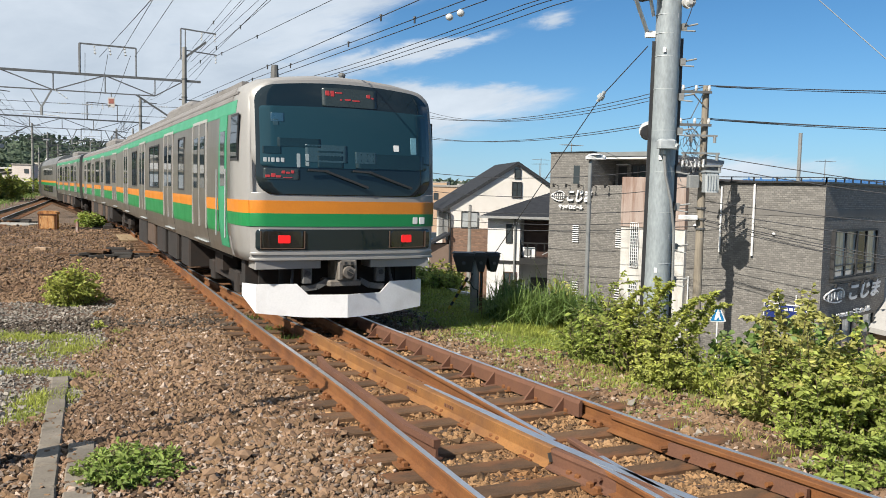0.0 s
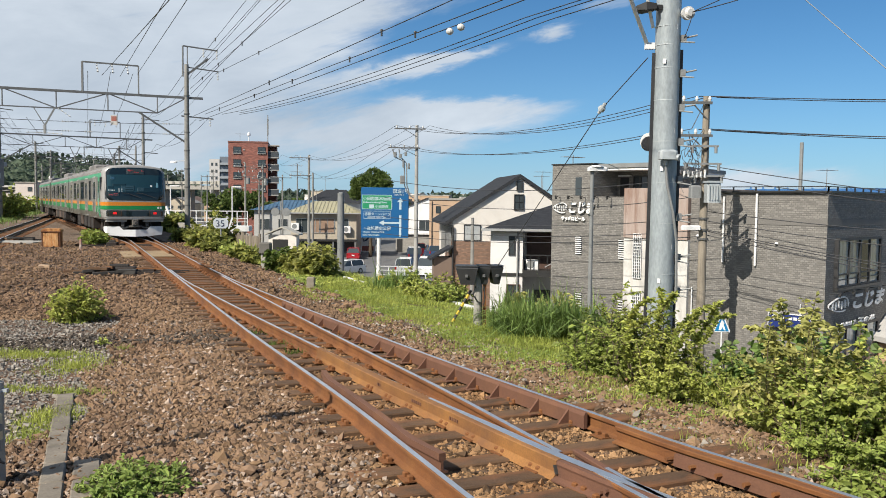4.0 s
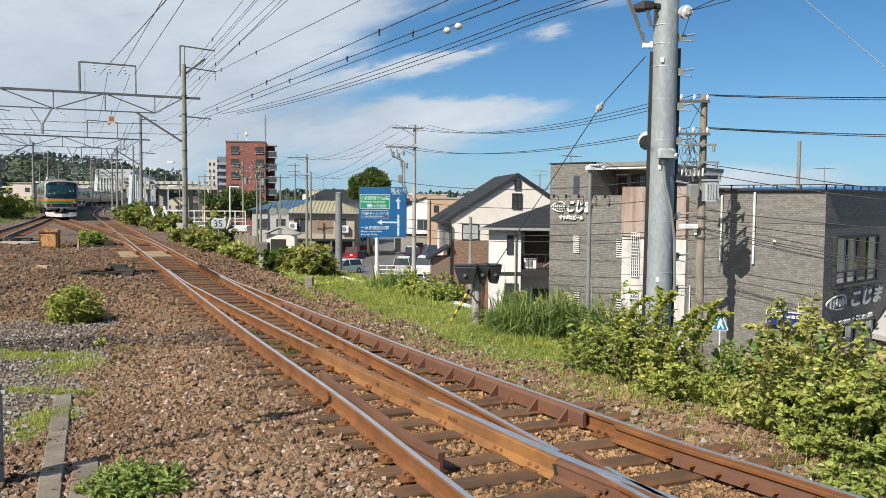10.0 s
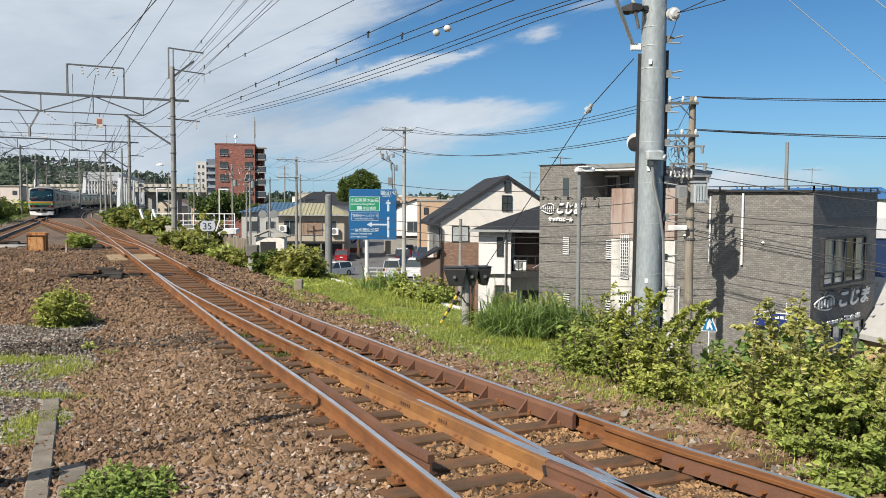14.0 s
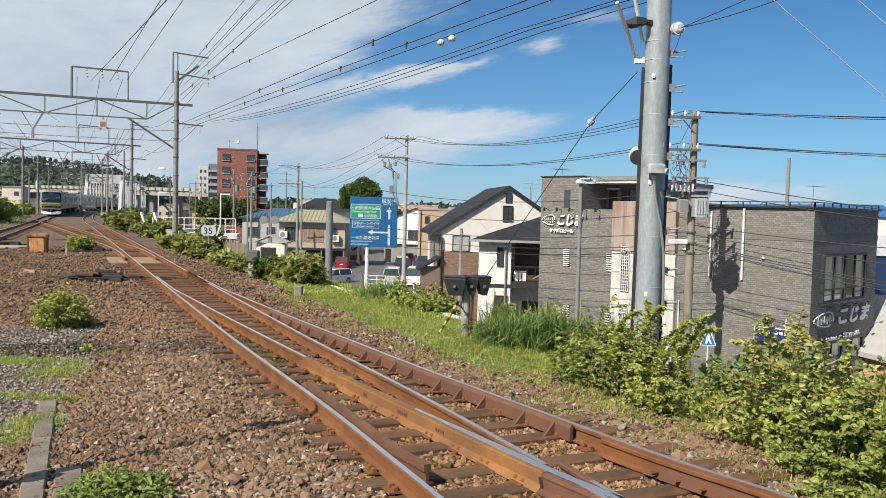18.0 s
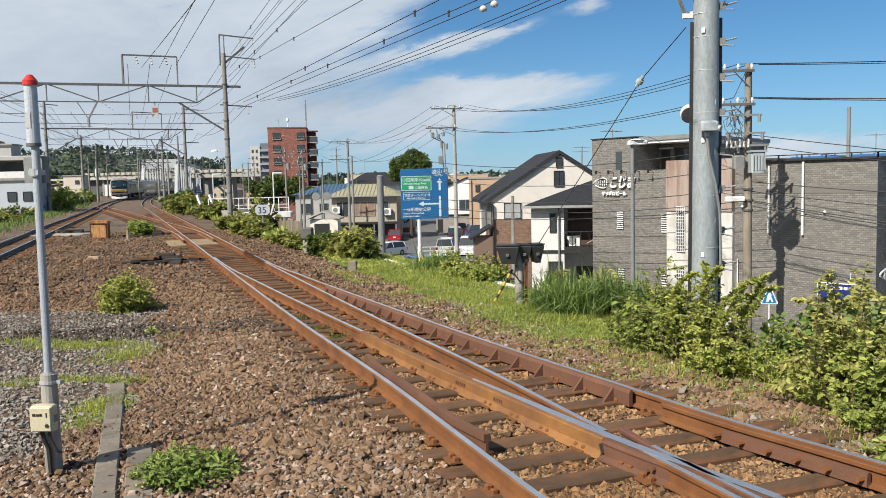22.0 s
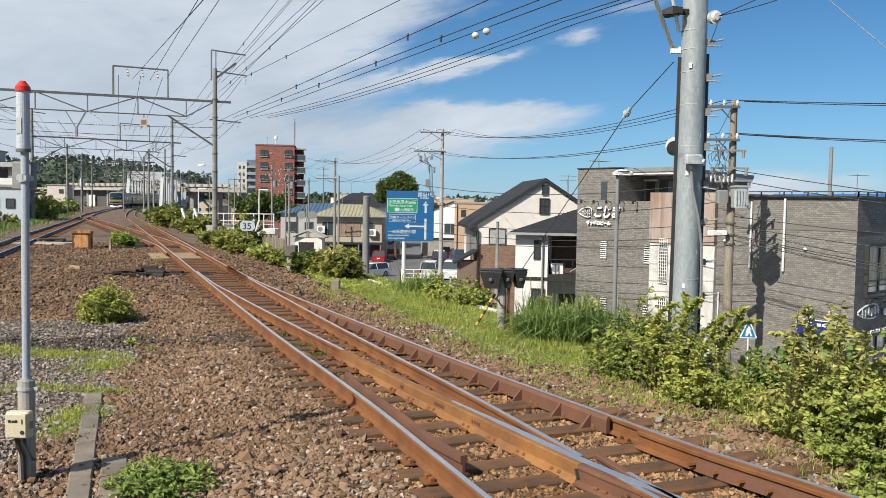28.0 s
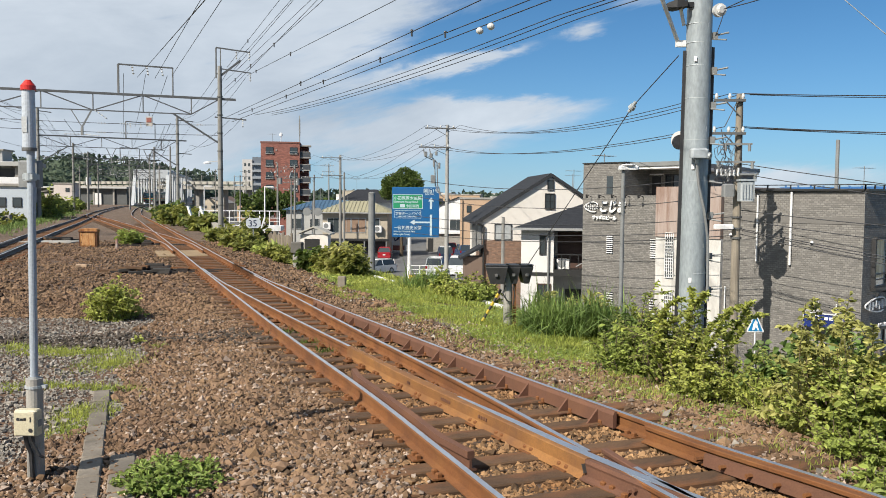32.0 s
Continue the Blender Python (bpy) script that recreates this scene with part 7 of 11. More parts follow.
def old_feeders():
    """Feeder and earth wires on the far side of the line, and the span wires of the portals."""
    runs = [(G1R, G1L, 9.7, 7.8)] + [(Vector((*a, 0)), Vector((*b, 0)), tp, bz) for a, b, _, _, tp, bz, _ in FAR_GANTRIES[:4]]
    near = Vector((-15.1, 7.2, 0))
    rows, beads = [], []
    for (r0, l0, t0, b0), (r1, l1, t1, b1) in zip(runs, runs[1:]):
        for k, dz in ((-0.9, -0.3), (-0.3, -0.2), (0.6, -0.5), (1.2, -1.6), (-0.7, -1.4)):
            rows.append((l0 + ov * k + Vector((0, 0, t0 + dz)), l1 + ov * k + Vector((0, 0, t1 + dz)), 0.7))
        for k, dz in ((1.5, -0.55), (1.3, -2.9), (0.5, -0.2)):
            rows.append((r0 + ov * k + Vector((0, 0, t0 + dz)), r1 + ov * k + Vector((0, 0, t1 + dz)), 0.8))
    for k, dz in ((-0.9, -0.3), (-0.3, -0.2), (0.6, -0.5), (1.2, -1.6), (-0.7, -1.4), (0.1, -2.2)):
        p, q = G1L + ov * k + Vector((0, 0, 9.7 + dz)), near + ov * k * 1.6 + Vector((0, 0, 9.7 + dz))
        rows.append((p, q, 0.6))
        for f in (0.03, 0.10):
            c = p.lerp(q, f) - Vector((0, 0, 2.4 * f * (1 - f)))
            beads.append((c, c + (q - p).normalized() * 0.55))
    wire("feeder_wires", "thin dark feeder wires along the portals", rows, 0.014, n=8)
    spans = []
    for r, l, t, b in runs:
        for za, zb, sag in ((b - 1.5, b - 1.5, 0.15), (b - 2.1, b - 2.0, 0.1)):
            p, q = r + Vector((0, 0, za)), l + Vector((0, 0, zb))
            spans.append((p, q, sag))
            for f in (0.06, 0.34, 0.42, 0.66, 0.94):
                c = p.lerp(q, f) - Vector((0, 0, 4 * sag * f * (1 - f)))
                beads.append((c, c + (q - p).normalized() * 0.45))
    w_ = wire("span_wires", "cross wires with white insulators between portal poles", spans, 0.014, n=10)
    for p, q in beads:
        part("insulator", insulator(p, q, 0.065, 3), M_PORCELAIN, w_)


old_feeders()


def beyond(p, q, by):
    """The wire carried on past its near end."""
    p, q = Vector(p), Vector(q)
    return q + (q - p).normalized() * by


W = [((-14.23, 49.29, 9.77), (-7.92, 35.76, 10.66)), ((-14.44, 49.22, 8.43), (-4.77, 28.48, 8.91)), ((-13.71, 49.3, 10.03), (-7.41, 35.79, 10.67)), ((-13.02, 49.24, 9.28), (-2.04, 26.22, 8.36)),
     ((-14.49, 49.91, 6.89), (-0.47, 20.39, 6.52)), ((-13.81, 49.95, 7.02), (0.52, 20.43, 6.51)), ((-14.16, 49.91, 6.61), (0.99, 20.45, 6.51)),
     ((-19.0, 47.75, 8.92), (-5.75, 17.92, 6.16)), ((-17.98, 47.74, 8.86), (-8.7, 26.84, 8.21)), ((-17.0, 47.75, 9.0), (-8.85, 29.39, 8.72)),
     ((-14.3, 49.25, 9.0), (-3.9, 26.6, 9.35)), ((-14.4, 49.2, 8.1), (-6.0, 31.0, 8.95)), ((-13.9, 49.2, 9.5), (-6.9, 34.0, 10.3))]
wire("feeder_wires", "dark feeder and catenary wires over the line", [(p, beyond(p, q, 22), 0.0) for p, q in W], 0.0135)
SAGGED = [((-12.8, 50.0, 7.04), (2.07, 20.5, 6.5)), ((-11.78, 50.05, 7.14), (2.35, 20.51, 6.5)), ((-11.78, 50.04, 7.04), (2.75, 20.53, 6.49))]
wire("sagging_feeders", "thin feeder wires sagging toward the first portal", [(p, q, 0.28) for p, q in SAGGED] + [(q, beyond(p, q, 20), 0.0) for p, q in SAGGED], 0.012)
wire("far_wires", "thin overhead wires running down the line", [(a, b, 0.35) for a, b in (
    ((-14.6, 48.6, 9.3), (-30.0, 85.3, 9.6)), ((-14.0, 48.8, 6.6), (-29.4, 85.4, 6.6)), ((-17.2, 47.6, 9.0), (-32.5, 83.7, 9.1)), ((-18.3, 47.2, 9.0), (-33.4, 83.2, 9.1)), ((-19.4, 46.8, 9.0), (-34.3, 82.6, 9.1)),
    ((-22.2, 45.5, 5.5), (-36.5, 81.4, 5.6)), ((-17.0, 47.5, 5.4), (-32.0, 84.0, 5.5)), ((-22.2, 45.5, 6.3), (-36.5, 81.4, 6.5)), ((-17.0, 47.5, 6.3), (-32.0, 84.0, 6.5)), ((-27.5, 43.2, 8.5), (-40.5, 78.8, 9.2)), ((-27.8, 43.0, 6.3), (-40.9, 78.6, 6.6)),
    ((-30.0, 85.3, 9.6), (-46.8, 123.6, 9.2)), ((-29.4, 85.4, 6.6), (-46.3, 123.5, 6.4)), ((-33.0, 83.5, 9.1), (-49.2, 121.0, 9.0)), ((-34.3, 82.6, 9.1), (-50.2, 120.4, 9.0)), ((-36.5, 81.4, 5.6), (-53.0, 118.0, 5.6)), ((-32.0, 84.0, 5.5), (-49.0, 121.5, 5.6)), ((-40.5, 78.8, 9.2), (-55.2, 116.2, 8.8)),
    ((-46.8, 123.6, 9.2), (-62.6, 163.0, 9.6)), ((-49.5, 120.9, 8.8), (-66.0, 160.0, 9.2)), ((-53.0, 118.0, 5.6), (-69.0, 157.7, 5.6)), ((-55.2, 116.2, 8.8), (-71.4, 155.8, 9.4)), ((-62.6, 163.0, 9.6), (-75.0, 200.0, 9.4)), ((-71.4, 155.8, 9.4), (-86.6, 194.6, 9.4)))], 0.014)
def catenary(line, y0, y1, step, name, label):
    """Contact wire, sagging messenger and droppers along one track."""
    t = thing(name, Matrix(), label, "wire")
    ln = cut(line, y0, y1)
    n_ = max(int(len(ln) / step), 1)
    for k in range(n_):
        seg = ln[k * step:(k + 1) * step + 1]
        top = [Vector((p[0], p[1], 6.15 - 0.75 * 4 * (i / (len(seg) - 1)) * (1 - i / (len(seg) - 1)))) for i, p in enumerate(seg)][::6]
        part("messenger", Shape().chain(top, 0.012, 4), M_WIRE, t)
        part("contact_wire", Shape().chain([Vector((p[0], p[1], 5.05)) for p in seg[::12]] + [Vector((seg[-1][0], seg[-1][1], 5.05))], 0.012, 4), M_WIRE, t)
        for c in top[1:-1]:
            part("dropper", Shape().tube(c, (c.x, c.y, 5.05), 0.006, n=4), M_WIRE, t)


catenary(LINE_L, 44.0, 240.0, 76, "catenary", "overhead contact wire with droppers above the main track")
catenary(LINE_R, 48.0, 240.0, 152, "catenary", "overhead contact wire with droppers above the second track")
# droppers and fittings on the near wires
fit_ = thing("wire_fittings", Matrix(), "small black spacers and droppers on the overhead wires", "wire fitting")
for (p, q), ts in ((W[4], (0.554, 0.924)), (W[5], (0.13, 0.371, 0.56, 0.762, 0.919)), (W[1], (0.18, 0.38, 0.62)), (W[3], (0.10, 0.42)), (W[0], (0.45,))):
    p, q = Vector(p), Vector(q)
    for t in ts:
        c = p.lerp(q, t)
        part("spacer", Shape().tube(c + Vector((0, 0, 0.06)), c + Vector((0, 0, -0.12)), 0.026, n=6).dome(c + Vector((0, 0, 0.02)), 0.048, 0.05, 8, 3), M_BLACK, fit_)
for c in ((0.28, 21.84, 6.42), (0.55, 21.3, 6.42)):
    part("ball_insulator", Shape().dome(c, 0.10, 0.09, 12, 5).dome(c, 0.10, -0.09, 12, 5), M_PORCELAIN, fit_, "white ball insulator")

# ---------------------------------------------------------------- the steel pole beside the line
def steel_pole():
    x, y = 3.325, 12.40
    t = thing("steel_line_pole", Matrix.Translation((x, y, 0)), "tall galvanised steel line pole with step bolts and cable ducts", "pole")
    part("top_cap", Shape().tube((0.04, 0, 6.59), (0.04, 0, 6.63), 0.18, n=28), M_GREYSTEEL, t)
    part("shaft", Shape().tube((0, 0, -0.9), (0.04, 0, 6.6), 0.196, 0.176, 28, caps=False), surf("weathered_zinc", (0.385, 0.43, 0.45), (0.30, 0.34, 0.36), rough=0.42, metal=0.1, scale=4, mix=0.9, grain=30, grain_amount=0.2, bump=0.05, stain=(0.24, 0.27, 0.28), stain_scale=6, stain_amount=0.45, stretch=(1, 1, 0.35)), t, smooth=True)
    part("base_bolts", Shape().tube((0, 0, -0.5), (0, 0, -0.28), 0.30, 0.28, 20), M_GALV, t)
    for z in (0.55, 1.0, 1.75, 2.35, 2.95, 3.55, 4.02, 4.35, 4.62):
        part("strap", Shape().tube((0.02, 0, z), (0.02, 0, z + 0.010), 0.1965 - 0.003 * z, 0.1955 - 0.003 * z, 28), M_GALV, t)
    for sx, top in ((-1, 4.25), (1, 4.3)):
        part("cable_duct", Shape().bar((sx * 0.208, -0.01, -0.6), (0.027 + sx * 0.196, -0.01, top), 0.03, 0.06), M_BLACK, t, "black cable duct")
    for k, z in enumerate((0.75, 1.25, 1.85, 2.4, 2.95, 3.45, 3.95, 4.45)):
        s = Shape().tube((0.2, -0.06, z), (0.42, -0.14, z + 0.04), 0.014, n=6).tube((0.2, -0.1, z - 0.05), (0.36, -0.22, z - 0.08), 0.012, n=6).box(0.2, 0.27, -0.12, -0.02, z - 0.04, z + 0.05)
        part("step_bolt", s, M_GREYSTEEL, t)
        a = -1.9 + 1.1 * (k % 3)
        part("tag", Shape().box(-0.022, 0.022, -0.197, -0.188, z + 0.12, z + 0.19, Matrix.Rotation(a + 1.57, 4, "Z")), M_WHITE, t, "small white tag")
    lb = part("lamp_box", Shape().loft([[(-0.50, -0.20, 4.83), (-0.50, 0.0, 4.83), (-0.49, 0.0, 4.89), (-0.49, -0.20, 4.89)], [(-0.36, -0.26, 4.82), (-0.36, 0.03, 4.82), (-0.35, 0.0, 4.945), (-0.35, -0.22, 4.945)], [(-0.20, -0.22, 4.85), (-0.20, 0.0, 4.85), (-0.20, 0.0, 4.93), (-0.20, -0.2, 4.93)]]).box(-0.22, -0.1, -0.15, -0.07, 4.85, 4.92), surf("floodlight_black", (0.012, 0.012, 0.013), (0.02, 0.02, 0.02), rough=0.7, scale=4, bump=0.03), t, "black hooded floodlight")
    part("camera_box", Shape().cbox(-0.14, 0.12, -0.38, -0.2, 2.68, 2.82, 0.03).tube((0.06, -0.3, 2.73), (0.14, -0.36, 2.70), 0.05, n=10).tube((-0.03, -0.26, 2.66), (-0.03, -0.26, 2.6), 0.03, n=8), M_GALV, t, "small grey junction box with bracket")
    part("cable", Shape().chain([(-0.03, -0.27, 2.6), (0.0, -0.28, 2.3), (0.1, -0.27, 1.9), (0.17, -0.22, 1.5), (0.2, -0.18, 0.6)], 0.022, 6), M_GREYSTEEL, t)
    br = Shape().tube((-0.26, 0.03, 4.36), (-0.72, -0.55, 5.05), 0.03, n=8).tube((-0.19, 0.02, 4.62), (-0.42, -0.25, 5.3), 0.026, n=8).box(-0.30, -0.16, -0.02, 0.06, 4.31, 4.40)
    part("stay_arm", br, M_WHITE, t, "white stay arm")
    part("insulator", Shape().tube((0.15, -0.05, 4.80), (0.27, -0.12, 4.80), 0.022, n=8).tube((0.27, -0.19, 4.80), (0.26, -0.12, 4.80), 0.095, 0.095, 18).tube((0.29, -0.22, 4.80), (0.28, -0.19, 4.80), 0.05, 0.08, 16), M_PORCELAIN, t, "white disc insulator")
    part("meter_disc", Shape().tube((-0.19, 0.06, 2.93), (-0.19, 0.12, 2.93), 0.11, n=18), M_BLACK, t)
    part("dish", Shape().tube((-0.17, 0.14, 2.96), (-0.17, 0.2, 2.96), 0.14, 0.09, 20), M_WHITE, t, "white round dish behind the duct")
    return t


steel_pole()
wire("stay_wire", "thin stay wire from the steel pole with an insulator", [((3.12, 12.62, 4.22), (2.59, 13.34, 3.54), 0), ((2.59, 13.34, 3.54), (1.02, 15.25, 0.72), 0)], 0.009)
si = thing("stay_insulator", Matrix.Translation((2.59, 13.34, 3.54)), "grey porcelain insulator in the stay wire", "insulator")
part("body", Shape().tube((-0.04, 0.055, -0.07), (0.04, -0.055, 0.07), 0.03, n=10).tube((-0.015, 0.02, -0.02), (0.015, -0.02, 0.02), 0.06, 0.05, 12), M_GALV, si)
wire("pole_wires", "dark wires with spacers from the steel pole", [((3.63, 12.17, 4.80), (5.2, 9.6, 5.35), 0.02), ((3.63, 12.17, 4.80), (5.3, 9.9, 5.2), 0.09), ((3.64, 12.17, 4.78), (3.54, 12.3, 4.42), 0.04)], 0.007)
wire("thin_cables", "thin pale cables against the sky", [((3.3, 12.2, 6.6), (5.6, 7.7, 2.1), 0.02), ((4.3, 11.6, 6.4), (5.7, 7.4, 2.5), 0.02)], 0.005, material=M_GREYSTEEL)

# ---------------------------------------------------------------- small things on the line
def warning_post():
    x, y = -3.40, 6.38
    t = thing("warning_light_post", Matrix.Translation((x, y, 0)), "grey steel post with a pale warning cylinder and red cap", "signal post")
    part("concrete_stub", Shape().tube((0, 0, 0.10), (0, 0, 0.62), 0.062, 0.062, 16).cbox(-0.052, 0.052, -0.05, 0.05, -0.3, 0.12, 0.012), M_CONC, t, "grey concrete footing post")
    part("clamp", Shape().tube((0, 0, 0.545), (0, 0, 0.565), 0.07, n=16).box(0.05, 0.10, -0.02, 0.02, 0.545, 0.57), M_GALV, t)
    part("collar", Shape().tube((0, 0, 0.62), (0, 0, 0.635), 0.05, 0.036, 16), M_GREYSTEEL, t)
    part("pole", Shape().tube((0, 0, 0.6), (0.01, 0, 2.42), 0.030, 0.030, 16), surf("bluish_grey_pole_paint", (0.42, 0.47, 0.53), (0.36, 0.41, 0.46), rough=0.5, scale=2, bump=0.03), t)
    cyl = part("light_cylinder", Shape().tube((0, 0, 2.41), (0, 0, 2.87), 0.050, 0.048, 20), surf("pale_grey_plastic", (0.56, 0.61, 0.67), (0.50, 0.55, 0.61), rough=0.4, scale=4, bump=0.02), t, "pale grey translucent cylinder")
    part("ring", Shape().tube((0, 0, 2.40), (0, 0, 2.425), 0.055, n=20), M_DARKSTEEL, cyl)
    part("red_cap", Shape().tube((0, 0, 2.865), (0, 0, 2.90), 0.057, 0.055, 20).tube((0, 0, 2.90), (0, 0, 2.945), 0.055, 0.02, 20), surf("red_plastic", (0.62, 0.035, 0.025), (0.5, 0.03, 0.02), rough=0.35, bump=0), cyl, "red plastic cap")
    part("label", Shape().box(-0.03, 0.012, -0.052, -0.048, 2.54, 2.66), surf("pale_label", (0.55, 0.57, 0.58), (0.5, 0.52, 0.53), rough=0.5, bump=0), cyl)
    bx = part("equipment_box", Shape().cbox(-0.09, 0.09, -0.15, -0.06, 0.20, 0.40, 0.010), surf("cream_plastic", (0.66, 0.60, 0.42), (0.58, 0.53, 0.37), rough=0.5, scale=5, bump=0.02, stain=(0.35, 0.31, 0.22), stain_scale=4, stain_amount=0.25), t, "cream plastic junction box")
    part("box_lid", Shape().cbox(-0.082, 0.082, -0.165, -0.148, 0.21, 0.39, 0.006), MATS["cream_plastic"], bx)
    for a, b, c, d in ((-0.058, -0.035, 0.325, 0.345), (-0.028, -0.006, 0.325, 0.342), (-0.002, 0.014, 0.325, 0.345), (0.046, 0.054, 0.315, 0.352)):
        part("mark", Shape().box(a, b, -0.1685, -0.166, c, d), M_BLACK, bx)
    part("lock", Shape().tube((0.05, -0.163, 0.25), (0.05, -0.171, 0.25), 0.015, n=10), M_BLACK, bx)
    for sx in (-0.09, 0.09):
        part("hinge", Shape().box(sx - 0.01, sx + 0.01, -0.13, -0.09, 0.27, 0.32), M_GREYSTEEL, bx)
    part("cable", Shape().chain([(-0.03, -0.10, 0.2), (-0.02, -0.09, 0.12), (0.0, -0.07, 0.04), (0.01, -0.065, -0.3)], 0.018, 6).chain([(0.03, -0.10, 0.2), (0.04, -0.10, 0.12), (0.08, -0.09, 0.03), (0.10, -0.07, 0.01)], 0.012, 6), M_BLACK, t)
    back = part("back_box", Shape().cbox(-0.13, 0.035, 0.06, 0.14, 2.12, 2.33, 0.01), M_GREYSTEEL, t, "grey steel cabinet")
    part("bracket", Shape().box(-0.04, 0.04, -0.04, 0.07, 2.18, 2.22).tube((0, 0, 2.17), (0, 0, 2.23), 0.045, n=14), M_GALV, back)


warning_post()


def relay_post():
    x, y = 0.76, 15.25
    t = thing("track_relay_post", Matrix.Translation((x, y, 0)), "concrete post carrying black trackside equipment boxes", "trackside equipment")
    part("post", Shape().tube((0, 0, -0.55), (0, 0, 0.75), 0.085, 0.075, 14), M_CONC, t)
    part("steel_angle", Shape().box(0.09, 0.15, -0.03, 0.03, -0.5, 0.6), M_RUST, t)
    for x0, x1, dy, tilt in ((-0.40, 0.0, -0.08, -5), (-0.03, 0.22, 0.04, 0), (0.19, 0.43, 0.0, 12)):
        m = Matrix.Rotation(radians(tilt), 4, "Z")
        b = part("equipment_box", fix_normals(Shape().loft([[m @ Vector((x0 + 0.09 * (1 - k), dy - 0.12 - 0.05 * k, z)), m @ Vector((x1 - 0.06 * (1 - k), dy - 0.12 - 0.05 * k, z)), m @ Vector((x1 - 0.06 * (1 - k), dy + 0.16, z)), m @ Vector((x0 + 0.09 * (1 - k), dy + 0.16, z))] for z, k in ((0.53, 0), (0.83, 1), (0.865, 0.8))]).mesh("equipment_box")), M_BLACK, t, "black tapered box")
        part("lid", Shape().box(x0 - 0.01, x1 + 0.01, dy - 0.18, dy + 0.17, 0.862, 0.880, m), M_BLACK, b)
        part("latch", Shape().cbox((x0 + x1) / 2 - 0.03, (x0 + x1) / 2 + 0.03, dy - 0.185, dy - 0.155, 0.67, 0.72, 0.008, m), M_DARKSTEEL, b)
    part("cable", Shape().chain([(-0.05, -0.1, 0.5), (-0.1, -0.12, 0.35), (-0.02, -0.11, 0.22), (0.05, -0.1, 0.2), (0.06, -0.09, -0.1)], 0.013, 6).chain([(0.1, -0.08, 0.5), (0.12, -0.1, 0.3), (0.1, -0.1, 0.15)], 0.013, 6), M_BLACK, t)
    g = thing("guard_sleeve", Matrix.Translation((0.55, 15.35, 0)), "black and yellow striped stay guard leaning to the ground", "stay guard")
    a, b = Vector((0.085, 0, 0.40)), Vector((-0.30, 0.04, -0.28))
    for k in range(9):
        part("stripe", Shape().tube(a.lerp(b, k / 9), a.lerp(b, (k + 1) / 9), 0.025, n=8), surf("yellow_plastic", (0.66, 0.46, 0.03), (0.55, 0.38, 0.03), rough=0.5, bump=0) if k % 2 else M_BLACK, g)


relay_post()
pipe_ = thing("verge_edging", Matrix(), "white concrete edging along the top of the slope", "edging")
for p, q in (((-2.75, 24.8), (-2.05, 23.2)), ((-0.17, 20.3), (0.85, 18.2))):
    za, zb = (float(ground_z(np.array([c[0]]), np.array([c[1]]))[0]) + 0.05 for c in (p, q))
    part("edging_stone", Shape().bar((*p, za), (*q, zb), 0.07, 0.08), M_WHITE, pipe_)


def orange_box():
    t = thing("trackside_cabinet", Matrix.Translation((-17.0, 37.0, 0)) @ Matrix.Rotation(radians(10), 4, "Z") @ Matrix.Diagonal((0.86, 0.8, 1, 1)), "rusty orange steel cabinet between the tracks", "cabinet")
    rm = surf("rusted_orange_paint", (0.66, 0.33, 0.11), (0.40, 0.15, 0.045), rough=0.85, scale=4, mix=1.0, grain=30, grain_amount=0.2, bump=0.2, stain=(0.09, 0.035, 0.018), stain_scale=4.5, stain_amount=1.0, stretch=(1.5, 1.5, 0.6))
    edge = surf("brown_rust_edge", (0.16, 0.065, 0.03), (0.10, 0.04, 0.02), rough=0.9, scale=6, mix=1, grain=30, bump=0.3)
    part("body", Shape().cbox(-0.45, 0.45, -0.29, 0.29, -0.3, 0.56, 0.09), rm, t)
    part("lid", Shape().loft([[(-0.47, y, 0.49), (0.47, y, 0.49), (0.47, y, 0.54), (0.42, y, 0.60), (0.30, y, 0.635), (-0.30, y, 0.635), (-0.42, y, 0.60), (-0.47, y, 0.54)] for y in (-0.32, 0.32)]), rm, t)
    part("lid_rim", Shape().box(-0.475, 0.475, -0.33, -0.318, 0.475, 0.515), edge, t, "brown rusted rim")
    d_ = part("door_panel", Shape().cbox(-0.35, 0.35, -0.305, -0.28, -0.12, 0.43, 0.012), surf("scabbed_orange_paint", (0.70, 0.42, 0.19), (0.52, 0.20, 0.05), rough=0.85, scale=6, mix=1.0, grain=30, grain_amount=0.2, bump=0.3, stain=(0.15, 0.05, 0.02), stain_scale=7, stain_amount=0.9, stretch=(2.2, 2.2, 0.5)), t, "scabbed orange door with pale streaks")
    for z in (-0.02, 0.30):
        part("hinge", Shape().box(-0.345, -0.31, -0.315, -0.30, z, z + 0.08), edge, d_)
    part("corner_post", Shape().box(-0.45, -0.40, -0.295, -0.27, -0.3, 0.48), edge, t, "rusted corner")
    part("corner_post", Shape().box(0.40, 0.45, -0.295, -0.27, -0.3, 0.48), edge, t, "rusted corner")
    part("foot_rail", Shape().box(-0.46, 0.46, -0.30, -0.26, -0.3, -0.16), edge, t, "rusted foot")
    m = thing("marker_stub", Matrix.Translation((-14.9, 35.0, 0)), "short weathered red and white marker stub", "marker")
    part("stub", Shape().cbox(-0.05, 0.05, -0.05, 0.05, -0.3, 0.28, 0.01), surf("weathered_red", (0.34, 0.18, 0.13), (0.42, 0.38, 0.34), rough=0.8, scale=6, mix=1, bump=0.1), m)


orange_box()


